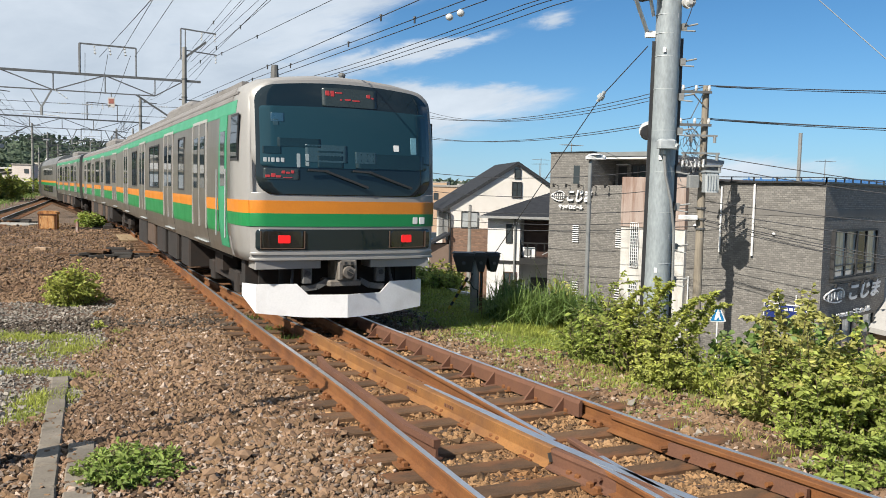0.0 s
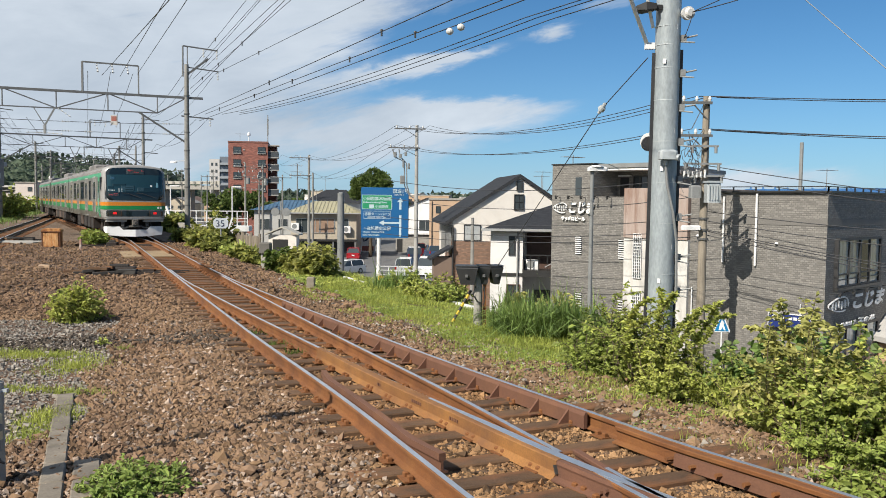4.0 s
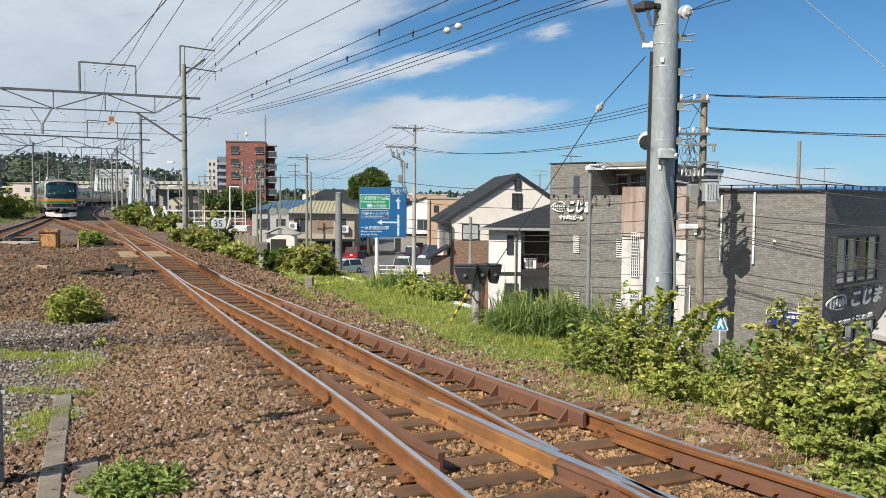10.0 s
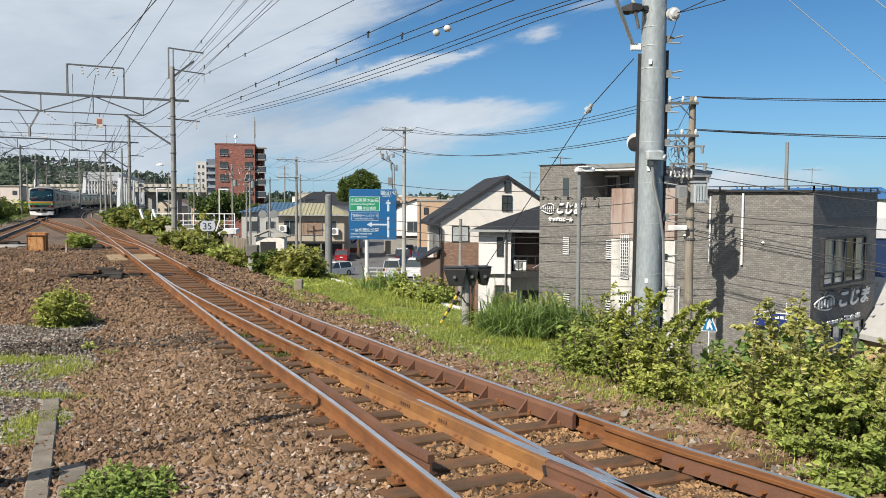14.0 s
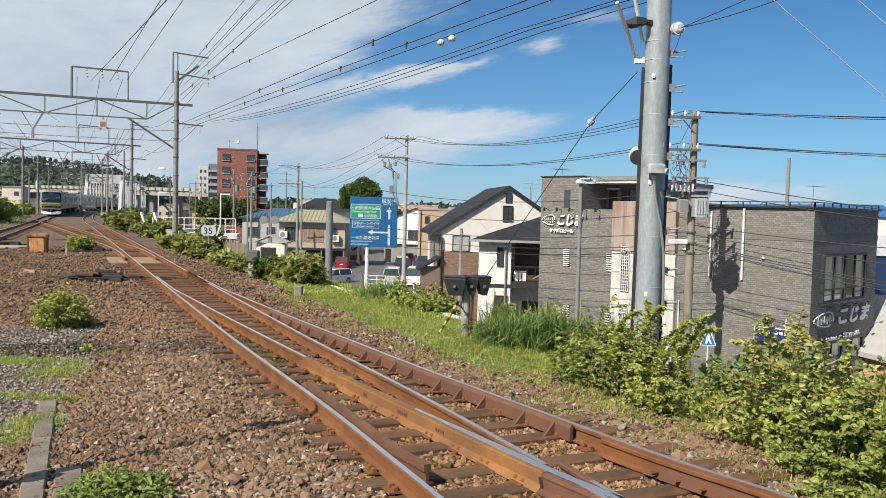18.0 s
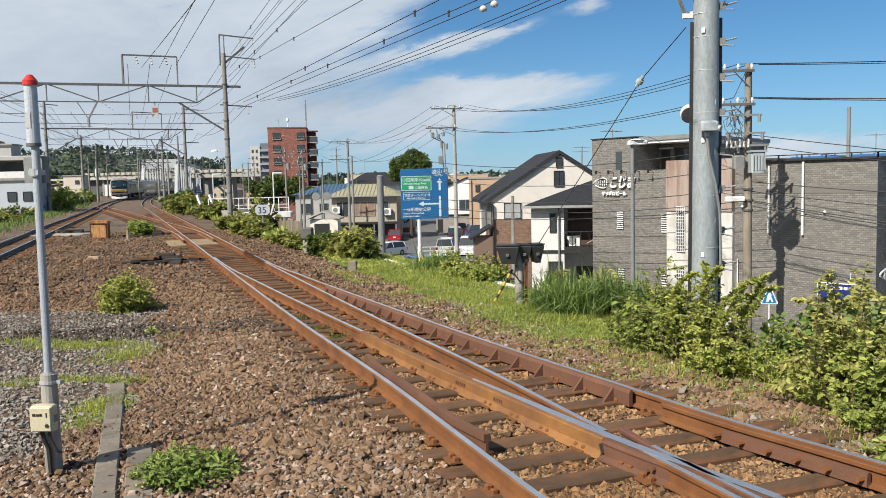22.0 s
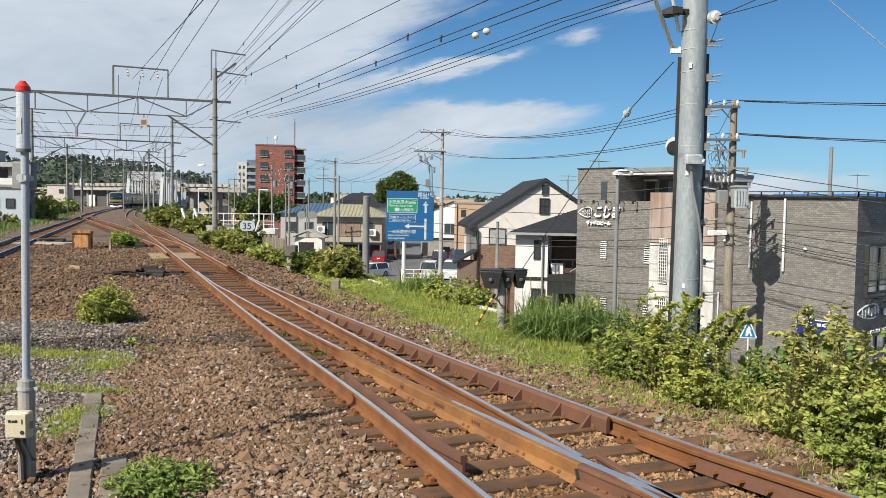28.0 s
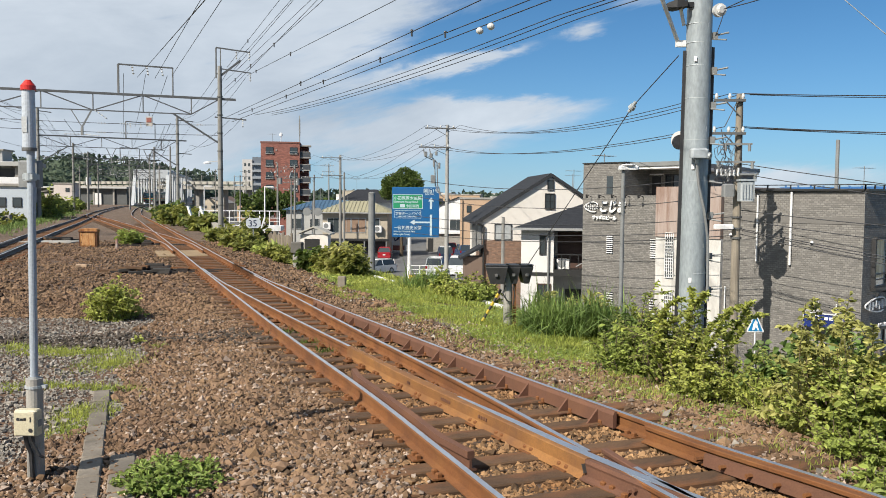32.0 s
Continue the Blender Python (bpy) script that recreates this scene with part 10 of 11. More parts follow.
    for cx, cy, r_, n in ((-2.35, 12.6, 0.16, 260), (-2.0, 11.9, 0.1, 120), (-3.0, 13.6, 0.12, 120), (-4.6, 17.2, 0.12, 100)):
        px.append(cx + rng.normal(0, r_, n))
        py.append(cy + rng.normal(0, r_, n))
    blades("track_weeds", "small green sprigs between the rails", np.concatenate(px), np.concatenate(py), 0.08, 0.014, M_LEAFD, 7)
    rng = np.random.default_rng(33)
    cx = rng.uniform(3.2, 5.0, 2600)
    blades("tall_grass", "tall arching grass between the shrubs", cx, 9.9 - 0.2 * (cx - 3.2) + rng.normal(0, 0.35, 2600), 0.30, 0.011, M_GRASS, 16, lean=1.1, curl=0.8)
    # pampas grass behind the equipment post, in tussocks whose blades arch over
    rng = np.random.default_rng(31)
    tx, ty = rng.uniform(1.25, 2.95, 26), rng.uniform(14.2, 15.3, 26)
    k = rng.integers(0, 26, 5600)
    cx, cy = tx[k] + rng.normal(0, 0.10, 5600), ty[k] + rng.normal(0, 0.10, 5600)
    blades("pampas_clump", "tall arching dark green pampas grass", cx, cy, 0.50, 0.024, M_REED, 8, lean=1.0, curl=0.95)
    cx, cy = rng.normal(-0.9, 0.32, 900), rng.normal(22.3, 0.4, 900)
    blades("pampas_clump", "tall pale green grass tuft", cx, cy, 0.42, 0.026, M_REED, 9, lean=0.9, curl=0.8)


grass_all()
_r = np.random.default_rng(78)
_tu, _tv = _r.uniform(2.55, 4.3, 60), _r.uniform(-4, 6, 60)
_tx, _ty = xy(np.repeat(_tu, 34) + _r.normal(0, 0.07, 2040), np.repeat(_tv, 34) + _r.normal(0, 0.07, 2040))
blades("verge_tufts", "short yellowing grass tufts among the stones", _tx, _ty, 0.10, 0.008, M_GRASS, 21, lean=0.9)
_r = np.random.default_rng(77)
_l = offset(LINE_L, -3.6)
_l = _l[(_l[:, 1] > 34) & (_l[:, 1] < 118)]
_k = _r.integers(0, len(_l), 5200)
_gx, _gy = _l[_k, 0] + _r.normal(0, 0.75, 5200), _l[_k, 1] + _r.normal(0, 0.6, 5200)
blades("trackside_grass", "rough green grass along the far side of the main track", _gx, _gy, 0.26, 0.05, M_REED, 19, lean=0.7)
shrub("knotweed_shrub", "yellow-green leafy shrub at the foot of the steel pole", (2.52, 10.55), 0.46, 1.45, 26, 41, 0.05, M_SHRUB, 41, lean=(0.04, 0), twigs=6, width=0.48)
shrub("knotweed_shrub", "yellow-green leafy shrub at the foot of the steel pole", (2.10, 10.9), 0.34, 0.82, 14, 38, 0.048, M_LEAF, 241, twigs=5, width=0.48)
shrub("knotweed_shrub", "yellow-green leafy shrub at the foot of the steel pole", (2.85, 10.2), 0.45, 1.05, 18, 41, 0.048, M_LEAFY, 42, lean=(0.12, -0.05), twigs=5, width=0.48)
shrub("arching_shoot", "long leafy shoot leaning over the shrub", (2.72, 10.3), 0.10, 1.62, 4, 240, 0.055, M_LEAFY, 43, lean=(0.62, -0.05), twigs=1, bare=0.30, width=0.42, droop=0.0)
shrub("arching_shoot", "upright leafy shoot above the shrub", (2.55, 10.35), 0.10, 1.80, 4, 240, 0.055, M_LEAFY, 243, lean=(0.18, -0.05), twigs=1, bare=0.30, width=0.42, droop=0.0)
shrub("low_shrub", "low yellow-green shrub spilling toward the rails", (3.45, 8.7), 0.55, 0.7, 26, 41, 0.039, M_LEAFY, 152, twigs=5)
shrub("low_shrub", "low yellow-green shrub spilling toward the rails", (2.75, 9.75), 0.45, 0.55, 20, 41, 0.039, M_LEAFY, 150, twigs=4)
shrub("low_shrub", "low yellow-green shrub spilling toward the rails", (3.45, 9.6), 0.5, 0.75, 20, 38, 0.045, M_SHRUB, 151, twigs=4)
shrub("knotweed_shrub", "dense olive-green shrub beside the rails", (3.85, 7.85), 0.8, 1.08, 46, 41, 0.052, M_SHRUB, 44, twigs=6, width=0.6)
shrub("knotweed_shrub", "dense olive-green shrub beside the rails", (4.65, 8.1), 0.75, 1.12, 40, 41, 0.055, M_OLIVE, 45, twigs=6, width=0.6)
shrub("knotweed_shrub", "dense green shrub beside the rails", (4.6, 7.2), 0.6, 0.95, 32, 45, 0.046, M_LEAF, 46, twigs=6, width=0.6)
shrub("knotweed_shrub", "low green shrub creeping toward the rails", (3.6, 7.25), 0.5, 0.55, 28, 38, 0.039, M_LEAF, 47, twigs=5, width=0.6)
shrub("upright_shoots", "tall olive shoots with broad drooping leaves", (3.62, 8.0), 0.36, 1.98, 11, 102, 0.064, M_OLIVE, 48, twigs=3, bare=0.25, width=0.55, droop=0.35)
shrub("upright_shoots", "tall olive shoots with broad drooping leaves", (4.15, 8.35), 0.40, 1.45, 7, 96, 0.064, M_LEAFY, 248, twigs=3, bare=0.25, width=0.55, droop=0.35)
shrub("upright_shoots", "tall pale shoots above the shrub", (4.9, 8.0), 0.4, 1.42, 8, 96, 0.057, M_OLIVE, 148, twigs=3, bare=0.3, width=0.5)
shrub("broad_leaf_vine", "dark broad-leaved vine mound below the wall", (4.15, 9.3), 0.7, 1.10, 24, 18, 0.103, M_VINE, 49, width=0.95, droop=0.5, twigs=3)
shrub("broad_leaf_vine", "dark broad-leaved vine mound below the wall", (4.9, 9.5), 0.7, 1.15, 20, 18, 0.103, M_VINE, 50, width=0.95, droop=0.5, twigs=3)
shrub("broad_leaf_vine", "dark broad-leaved vine mound below the wall", (3.75, 9.9), 0.5, 0.95, 16, 18, 0.091, M_VINE, 250, width=0.95, droop=0.5, twigs=3)
shrub("verge_shrub", "low green shrub on the verge", (2.1, 11.35), 0.4, 0.75, 18, 20, 0.08, M_LEAF, 51, twigs=4)
for i, (x, y, r, h) in enumerate(((2.2, 15.2, 0.5, 0.9), (2.75, 14.8, 0.5, 0.85), (1.75, 15.5, 0.45, 0.85), (3.1, 14.3, 0.45, 0.7))):
    shrub("creeper_mound", "green leafy creeper over the pampas grass", (x, y), r, h, 22, 14, 0.10, M_LEAF if i % 2 else M_OLIVE, 350 + i, twigs=4, width=0.7, group="creeper mounds")
shrub("verge_shrub", "yellow-green weeds above the car park", (-0.35, 20.3), 0.55, 0.65, 30, 16, 0.085, M_LEAFY, 360, twigs=4)
shrub("verge_shrub", "yellow-green weeds above the car park", (0.25, 19.4), 0.5, 0.6, 26, 16, 0.085, M_SHRUB, 361, twigs=4)
shrub("verge_shrub", "low dark shrub below the wall", (2.9, 13.6), 0.6, 0.75, 20, 18, 0.10, M_LEAFD, 52, twigs=4)
shrub("verge_shrub", "reddish green shrub on the slope", (3.4, 15.0), 0.7, 0.85, 20, 18, 0.10, M_LEAF, 53, twigs=4)
shrub("verge_shrub", "yellow flowering weed clump on the verge", (0.15, 21.4), 0.75, 1.05, 30, 18, 0.11, M_HEDGE, 54, twigs=4)
shrub("verge_shrub", "yellow flowering weed clump on the verge", (-0.7, 21.9), 0.55, 0.75, 18, 16, 0.11, M_SHRUB, 55, twigs=3)
for i, (x, y, r, h, mt) in enumerate(((-4.8, 26.4, 0.6, 0.85, M_LEAFD), (-4.1, 25.7, 0.7, 0.95, M_HEDGE), (-3.55, 24.9, 0.55, 0.9, M_HEDGE), (-3.75, 25.1, 0.5, 1.1, M_OLIVE), (-4.0, 26.8, 0.6, 1.1, M_HEDGE), (-6.4, 29.6, 0.5, 0.6, M_HEDGE))):
    shrub("hedge_shrub", "thick dark hedge shrub with yellowish tips beside the track", (x, y), r, h, 34, 16, 0.15, mt, 60 + i, group="hedge shrubs", twigs=4)
for i, (x, y, r, h, mt) in enumerate(((-7.3, 31.8, 0.6, 0.5, M_HEDGE), (-8.0, 33.6, 0.7, 0.5, M_SHRUB), (-9.3, 35.4, 0.7, 0.75, M_HEDGE), (-10.4, 37.9, 0.9, 1.15, M_HEDGE), (-11.5, 40.3, 0.9, 1.1, M_HEDGE), (-12.5, 42.6, 0.9, 0.9, M_HEDGE), (-13.5, 45.2, 0.8, 0.7, M_HEDGE), (-10.3, 39.9, 0.6, 1.9, M_HEDGE))):
    shrub("trackside_shrub", "thick leafy shrub on the verge by the speed board", (x, y), r, h, 30, 13, 0.2, mt, 80 + i, group="trackside shrubs", twigs=4)
for i, (x, y, r, h, mt) in enumerate(((-18.2, 57.0, 1.5, 1.3, M_HEDGE), (-20.2, 61.5, 1.6, 1.5, M_LEAFD), (-22.6, 66.0, 1.7, 1.9, M_HEDGE), (-24.8, 70.5, 1.8, 1.9, M_HEDGE), (-27.2, 75.5, 1.9, 2.1, M_LEAFD), (-29.6, 82.0, 1.7, 1.9, M_HEDGE), (-33.0, 92.0, 1.6, 1.4, M_LEAFD), (-37.2, 103.0, 1.5, 1.2, M_LEAFD), (-41.8, 115.0, 1.4, 1.0, M_LEAF))):
    shrub("trackside_shrub", "dark bushy undergrowth on the far verge", (x, y), r, h, 30, 12, 0.36, mt, 100 + i, group="trackside shrubs", twigs=4)
for i, (x, y, r, h, mt) in enumerate(((-29.5, 46.0, 1.0, 0.9, M_HEDGE), (-31.6, 51.0, 1.2, 1.1, M_LEAFD), (-33.8, 56.5, 1.5, 1.5, M_HEDGE), (-36.0, 62.0, 1.4, 1.1, M_HEDGE), (-38.5, 67.5, 1.5, 1.2, M_LEAFD), (-41.0, 73.0, 1.5, 1.4, M_HEDGE), (-42.2, 79.5, 1.5, 2.2, M_HEDGE), (-44.5, 88.0, 1.9, 3.3, M_LEAFY), (-49.5, 97.0, 2.2, 2.4, M_LEAF), (-54.5, 109.0, 2.4, 2.4, M_LEAFD), (-60.5, 124.0, 2.4, 2.4, M_LEAF), (-67.5, 141.0, 2.6, 2.4, M_LEAFD))):
    shrub("trackside_shrub", "bushy weeds along the far side of the main track", (x, y), r, h, 34, 12, 0.34, mt, 120 + i, group="trackside shrubs", twigs=4)
shrub("ballast_shrub", "bright green shrub growing out of the ballast", (-6.42, 14.9), 0.46, 0.82, 40, 26, 0.062, M_LEAFY, 140, twigs=7, width=0.45, spread=0.62)
shrub("ballast_shrub", "pointed bright green shoots above the ballast shrub", (-6.35, 14.95), 0.24, 1.25, 9, 60, 0.060, M_LEAFY, 340, twigs=3, width=0.42, spread=0.5)
shrub("ballast_shrub", "round green shrub beside the rusty cabinet", (-15.75, 38.6), 0.62, 0.95, 30, 20, 0.13, M_LEAF, 141, twigs=5)
shrub("ballast_weed", "low broad-leaved green weed beside the trough lids", (-2.30, 6.30), 0.40, 0.26, 130, 14, 0.043, M_WEED, 142, twigs=3, droop=0.1, width=0.5)
shrub("ballast_weed", "small green sprig in the ballast", (-5.05, 12.55), 0.1, 0.22, 8, 10, 0.05, M_LEAFY, 143, twigs=2)
shrub("ballast_weed", "small green sprig in the ballast", (-8.3, 18.4), 0.14, 0.25, 8, 10, 0.06, M_LEAF, 144, twigs=2)
shrub("ballast_weed", "green weed at the edge of the stones", (3.3, 6.35), 0.3, 0.3, 26, 12, 0.06, M_LEAF, 145, twigs=3)


# ---------------------------------------------------------------- trees and the far hills
def tree(name, label, at, z0, height, crown_r, mat, seed, leaf=0.35, n=7000, trunk=0.25, group="", dome=False):
    rng = np.random.default_rng(seed)
    t = thing(name, Matrix.Translation((*at, z0)), label, "tree", group)
    wood = Shape().chain([(0, 0, 0), (0.1, 0, height * 0.3), (0, 0.1, height * 0.6)], [trunk, trunk * 0.8, trunk * 0.5], 8)
    cl, cr = [], []
    for k in range(26):
        a, b = rng.random() * 6.283, rng.uniform(-0.5, 1.0)
        r = crown_r * rng.uniform(0.25, 0.85)
        c = np.array([r * math.cos(a), r * math.sin(a), height * 0.62 + b * height * 0.3])
        if dome:
            e = rng.uniform(-0.35, 1.0)
            c = np.array([crown_r * 0.66 * math.sqrt(1 - e * e) * math.cos(a), crown_r * 0.66 * math.sqrt(1 - e * e) * math.sin(a), height - crown_r * 1.05 + crown_r * 0.62 * e])
        wood.chain([(0, 0, height * rng.uniform(0.3, 0.55)), tuple(c * np.array([0.5, 0.5, 0.9])), tuple(c)], [trunk * 0.4, trunk * 0.2, 0.03], 5)
        cl.append(c)
        cr.append(crown_r * rng.uniform(0.28, 0.45))
    part("trunk", wood, M_BARK, t)
    i = rng.integers(0, 26, n)
    d = unit(rng.normal(0, 1, (n, 3)))
    P = np.array(cl)[i] + d * (np.array(cr)[i] * rng.uniform(0.6, 1.05, n))[:, None] * np.array([1, 1, 0.85])
    D = unit(d + rng.normal(0, 0.6, (n, 3)) - np.array([0, 0, 0.2]))
    S = unit(np.cross(D, rng.normal(0, 1, (n, 3))))
    V, F = leaf_cloud(P, D, S, leaf * np.exp(rng.normal(0, 0.25, n)), 0.7, 0.12, rng)
    ob = new("crown", fast_mesh("crown", V, F, mat))
    ob.parent = t
    return t


tree("round_tree", "round dense dark green tree behind the houses", (-8.8, 111.5), LOW, 12.3, 3.0, M_TREE, 201, 0.24, 15000, dome=True)
for i, (x, y, h, r) in enumerate(((-36.5, 160.0, 9.0, 3.0), (-40.5, 158.0, 9.5, 3.2), (-25.5, 148.0, 7.5, 2.6), (-30.0, 152.0, 7.0, 2.4), (-5.0, 135.0, 7.0, 2.5))):
    tree("street_tree", "dark green tree among the houses", (x, y), LOW, h, r, M_TREE, 210 + i, 0.45, 2600, group="street trees")


def far_hills():
    """Wooded hills on the skyline: a swell of ground under many crowns."""
    rng = np.random.default_rng(5)
    az = np.radians(np.linspace(-75, 75, 120))
    top = np.interp(np.degrees(az), [-75, -40, -33, -30.5, -28, -25, -22.5, -20.5, -19, -17.5, -14, -8, 0, 8, 20, 40, 75], [30, 30, 28.5, 25, 19, 22, 22.5, 19, 15, 13, 9, 5.5, 5, 5.5, 5, 6, 10])
    top = top + 1.2 * np.sin(az * 37) + 0.8 * np.sin(az * 83 + 1)
    dist = np.interp(np.degrees(az), [-75, -30, -20, -10, 20, 75], [380, 420, 470, 900, 1300, 900])
    rows = []
    for k, (f, h) in enumerate(((0.90, -8), (0.95, 0.45), (1.0, 0.9), (1.08, 0.9), (1.2, -8))):
        rows.append([(math.sin(a) * d * f, math.cos(a) * d * f, (h * t * d / 450 * (1 if d < 600 else 0.55)) if h > 0 else h) for a, d, t in zip(az, dist, top)])
    s = Shape()
    s.loft(rows, closed=False, caps=False)
    # greens of slope and woods pulled toward blue-grey: distance haze put into the colour
    hm_ = surf("hazed_slope", (0.105, 0.145, 0.085), (0.08, 0.115, 0.07), rough=0.95, scale=0.05, mix=1, grain=0.3, grain_amount=0.3, bump=0)
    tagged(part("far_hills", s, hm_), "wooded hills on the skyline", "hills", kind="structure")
    n = 26000
    j = rng.integers(0, len(az) - 1, n)
    a = az[j] + rng.random(n) * (az[1] - az[0])
    f = rng.uniform(0.9, 1.04, n)
    d = np.interp(a, az, dist)
    hh = np.interp(a, az, top) * d / 450 * np.where(d < 600, 1, 0.55)
    z = hh * np.interp(f, [0.9, 0.95, 1.0, 1.08], [-0.1, 0.45, 0.9, 0.9]) + rng.uniform(0, 1, n) * 3.0
    P = np.stack([np.sin(a) * d * f, np.cos(a) * d * f, z], -1)
    D = unit(rng.normal(0, 1, (n, 3)))
    S = unit(np.cross(D, rng.normal(0, 1, (n, 3))))
    V, F = leaf_cloud(P, D, S, 1.75 * np.exp(rng.normal(0, 0.35, n)) * d / 450, 0.8, 0.12, rng)
    tagged(new("hill_woods", fast_mesh("hill_woods", V, F, leaf_mat("hazed_woods", (0.115, 0.155, 0.105), (0.085, 0.12, 0.085)))), "dense woods on the far hills", "woods", kind="stuff")


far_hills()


def roof_aerial(x, y, z, h, turn):
    t = thing("television_aerial", Matrix.Translation((x, y, z)) @ Matrix.Rotation(radians(turn), 4, "Z"), "thin metal television aerial on a house roof", "aerial", "roof aerials")
    part("mast", Shape().tube((0, 0, -0.6), (0, 0, h), 0.022, n=6), M_GREYSTEEL, t)
    part("boom", Shape().tube((-0.6, 0, h - 0.1), (0.6, 0, h - 0.1), 0.016, n=5), M_GREYSTEEL, t)
    for k in range(7):
        part("rod", Shape().tube((-0.55 + 0.18 * k, -0.28, h - 0.1), (-0.55 + 0.18 * k, 0.28, h - 0.1), 0.01, n=4), M_GREYSTEEL, t)


for x_, y_, z_, h_, r_ in ((7.3, 57.5, 2.9, 1.3, 25), (7.6, 60.5, 3.0, 1.0, -30), (-16.5, 115.0, 1.7, 1.6, 10), (-24.0, 136.0, 2.2, 1.7, 40), (-19.5, 147.0, 4.2, 1.4, -20), (-2.5, 133.0, 2.1, 1.6, 15), (6.5, 40.0, 3.4, 0.9, 35), (22.0, 47.0, 2.9, 1.2, 20)):
    roof_aerial(x_, y_, z_, h_, r_)


def hillside_town():
    """Pale houses scattered over the hills beyond the town."""
    rng = np.random.default_rng(64)
    s = Shape()
    for _ in range(150):
        a, d = radians(rng.uniform(-9, 26)), rng.uniform(620, 1150)
        x, y, z = math.sin(a) * d, math.cos(a) * d, rng.uniform(-3, 5.5) * d / 1000
        w, dp, h = rng.uniform(6, 12), rng.uniform(6, 10), rng.uniform(4, 6.5)
        s.box(-w / 2, w / 2, -dp / 2, dp / 2, -12, h, Matrix.Translation((x, y, z)) @ Matrix.Rotation(rng.uniform(0, 1.5), 4, "Z"))
    tagged(part("hillside_town", s, surf("pale_far_walls", (0.74, 0.72, 0.69), (0.48, 0.46, 0.44), rough=0.9, scale=0.02, mix=1, island=0.35, bump=0)), "pale houses scattered over the distant hillside", "town", kind="stuff")


hillside_town()

# ---------------------------------------------------------------- the far end of the line
def far_street():
    """The mass of low houses between the car park and the hills."""
    rng = random.Random(12)
    walls = [M_WHITEWALL, M_CREAM, MATS["pale_grey_render"], MATS["beige_render"], MATS["peach_render"]]
    roofs = [M_SLATE, surf("brown_roof", (0.14, 0.09, 0.07), (0.1, 0.07, 0.055), rough=0.8, scale=2, bump=0.1), surf("grey_roof", (0.22, 0.22, 0.22), (0.17, 0.17, 0.17), rough=0.8, scale=2, bump=0.1)]
    spots = []
    for k in range(60):
        u, v = rng.uniform(26, 150), rng.uniform(95, 420)
        x, y = xy(u, v)
        if any(math.hypot(x - a, y - b) < 12 for a, b in spots) or (abs(x + 8) < 14 and y < 125) or (-48 < x < -28 and 160 < y < 190):
            continue
        spots.append((x, y))
        w, d, e = rng.uniform(7, 11), rng.uniform(6, 9), rng.uniform(4.6, 6.2)
        gf = rng.random() < 0.4
        h = house("town_house", "distant two-storey house with a tiled roof", low(x, y, rng.choice((-20, 65, -15, 5))), w, d, e, e + rng.uniform(1.2, 2.2), rng.choice(walls), rng.choice(roofs), 0.5, gable_front=gf)
        tagged(h, group="town houses")
        for z in (1.2, 3.6):
            for x0 in (w * 0.15, w * 0.55):
                window_unit(h, Matrix.Translation((x0, -0.04, z)), w * 0.22, 1.1, M_ALUL, 2)
    for x, y, w, hgt in ((20, 260, 14, 9.5), (48, 300, 18, 9.0), (-15, 330, 20, 9.5), (75, 240, 16, 8.8), (-45, 300, 22, 10.5), (110, 330, 25, 9.5)):
        b = thing("town_block", low(x, y, rng.uniform(-20, 10)), "distant flat-roofed town building", "building", "town blocks")
        part("wall", Shape().box(0, w, 0, 9, 0, hgt), rng.choice(walls), b)
        part("coping", Shape().box(-0.1, w + 0.1, -0.1, 9.1, hgt, hgt + 0.3), M_CONC, b)
        for z in (1.5, 4.5, 7.0):
            if z < hgt - 1.5:
                for i in range(int(w / 3)):
                    part("window", Shape().box(0.8 + 3 * i, 2.4 + 3 * i, -0.05, 0.02, z, z + 1.2), M_GLASS, b)


far_street()


def viaduct():
    t = thing("road_viaduct", Matrix(), "concrete road viaduct with pale parapet crossing behind the line", "viaduct")
    p, q = Vector((-150.0, 322.0, 0)), Vector((-66.0, 267.7, 0))
    part("deck", Shape().bar(p + Vector((0, 0, 6.0)), q + Vector((0, 0, 5.4)), 9.0, 1.3), M_CONC, t)
    part("parapet", Shape().bar(p + Vector((-2, -4.3, 7.5)), q + Vector((-2, -4.3, 6.9)), 0.4, 1.0), surf("pale_parapet", (0.46, 0.44, 0.38), (0.38, 0.36, 0.32), rough=0.8, scale=0.6, bump=0), t)
    for k in range(30):
        a = p.lerp(q, (k + 0.5) / 30)
        part("parapet_post", Shape().box(-0.3, 0.3, -0.3, 0.3, 0, 0.95, Matrix.Translation(a + Vector((-2.2, -4.7, 7.0 - 0.6 * k / 30)))), M_CONC, t)
    for k in range(8):
        a = p.lerp(q, (k + 0.5) / 8)
        part("pier", Shape().box(-0.9, 0.9, -2.5, 2.5, LOW, 5.6, Matrix.Translation(a)), M_CONC, t)


viaduct()


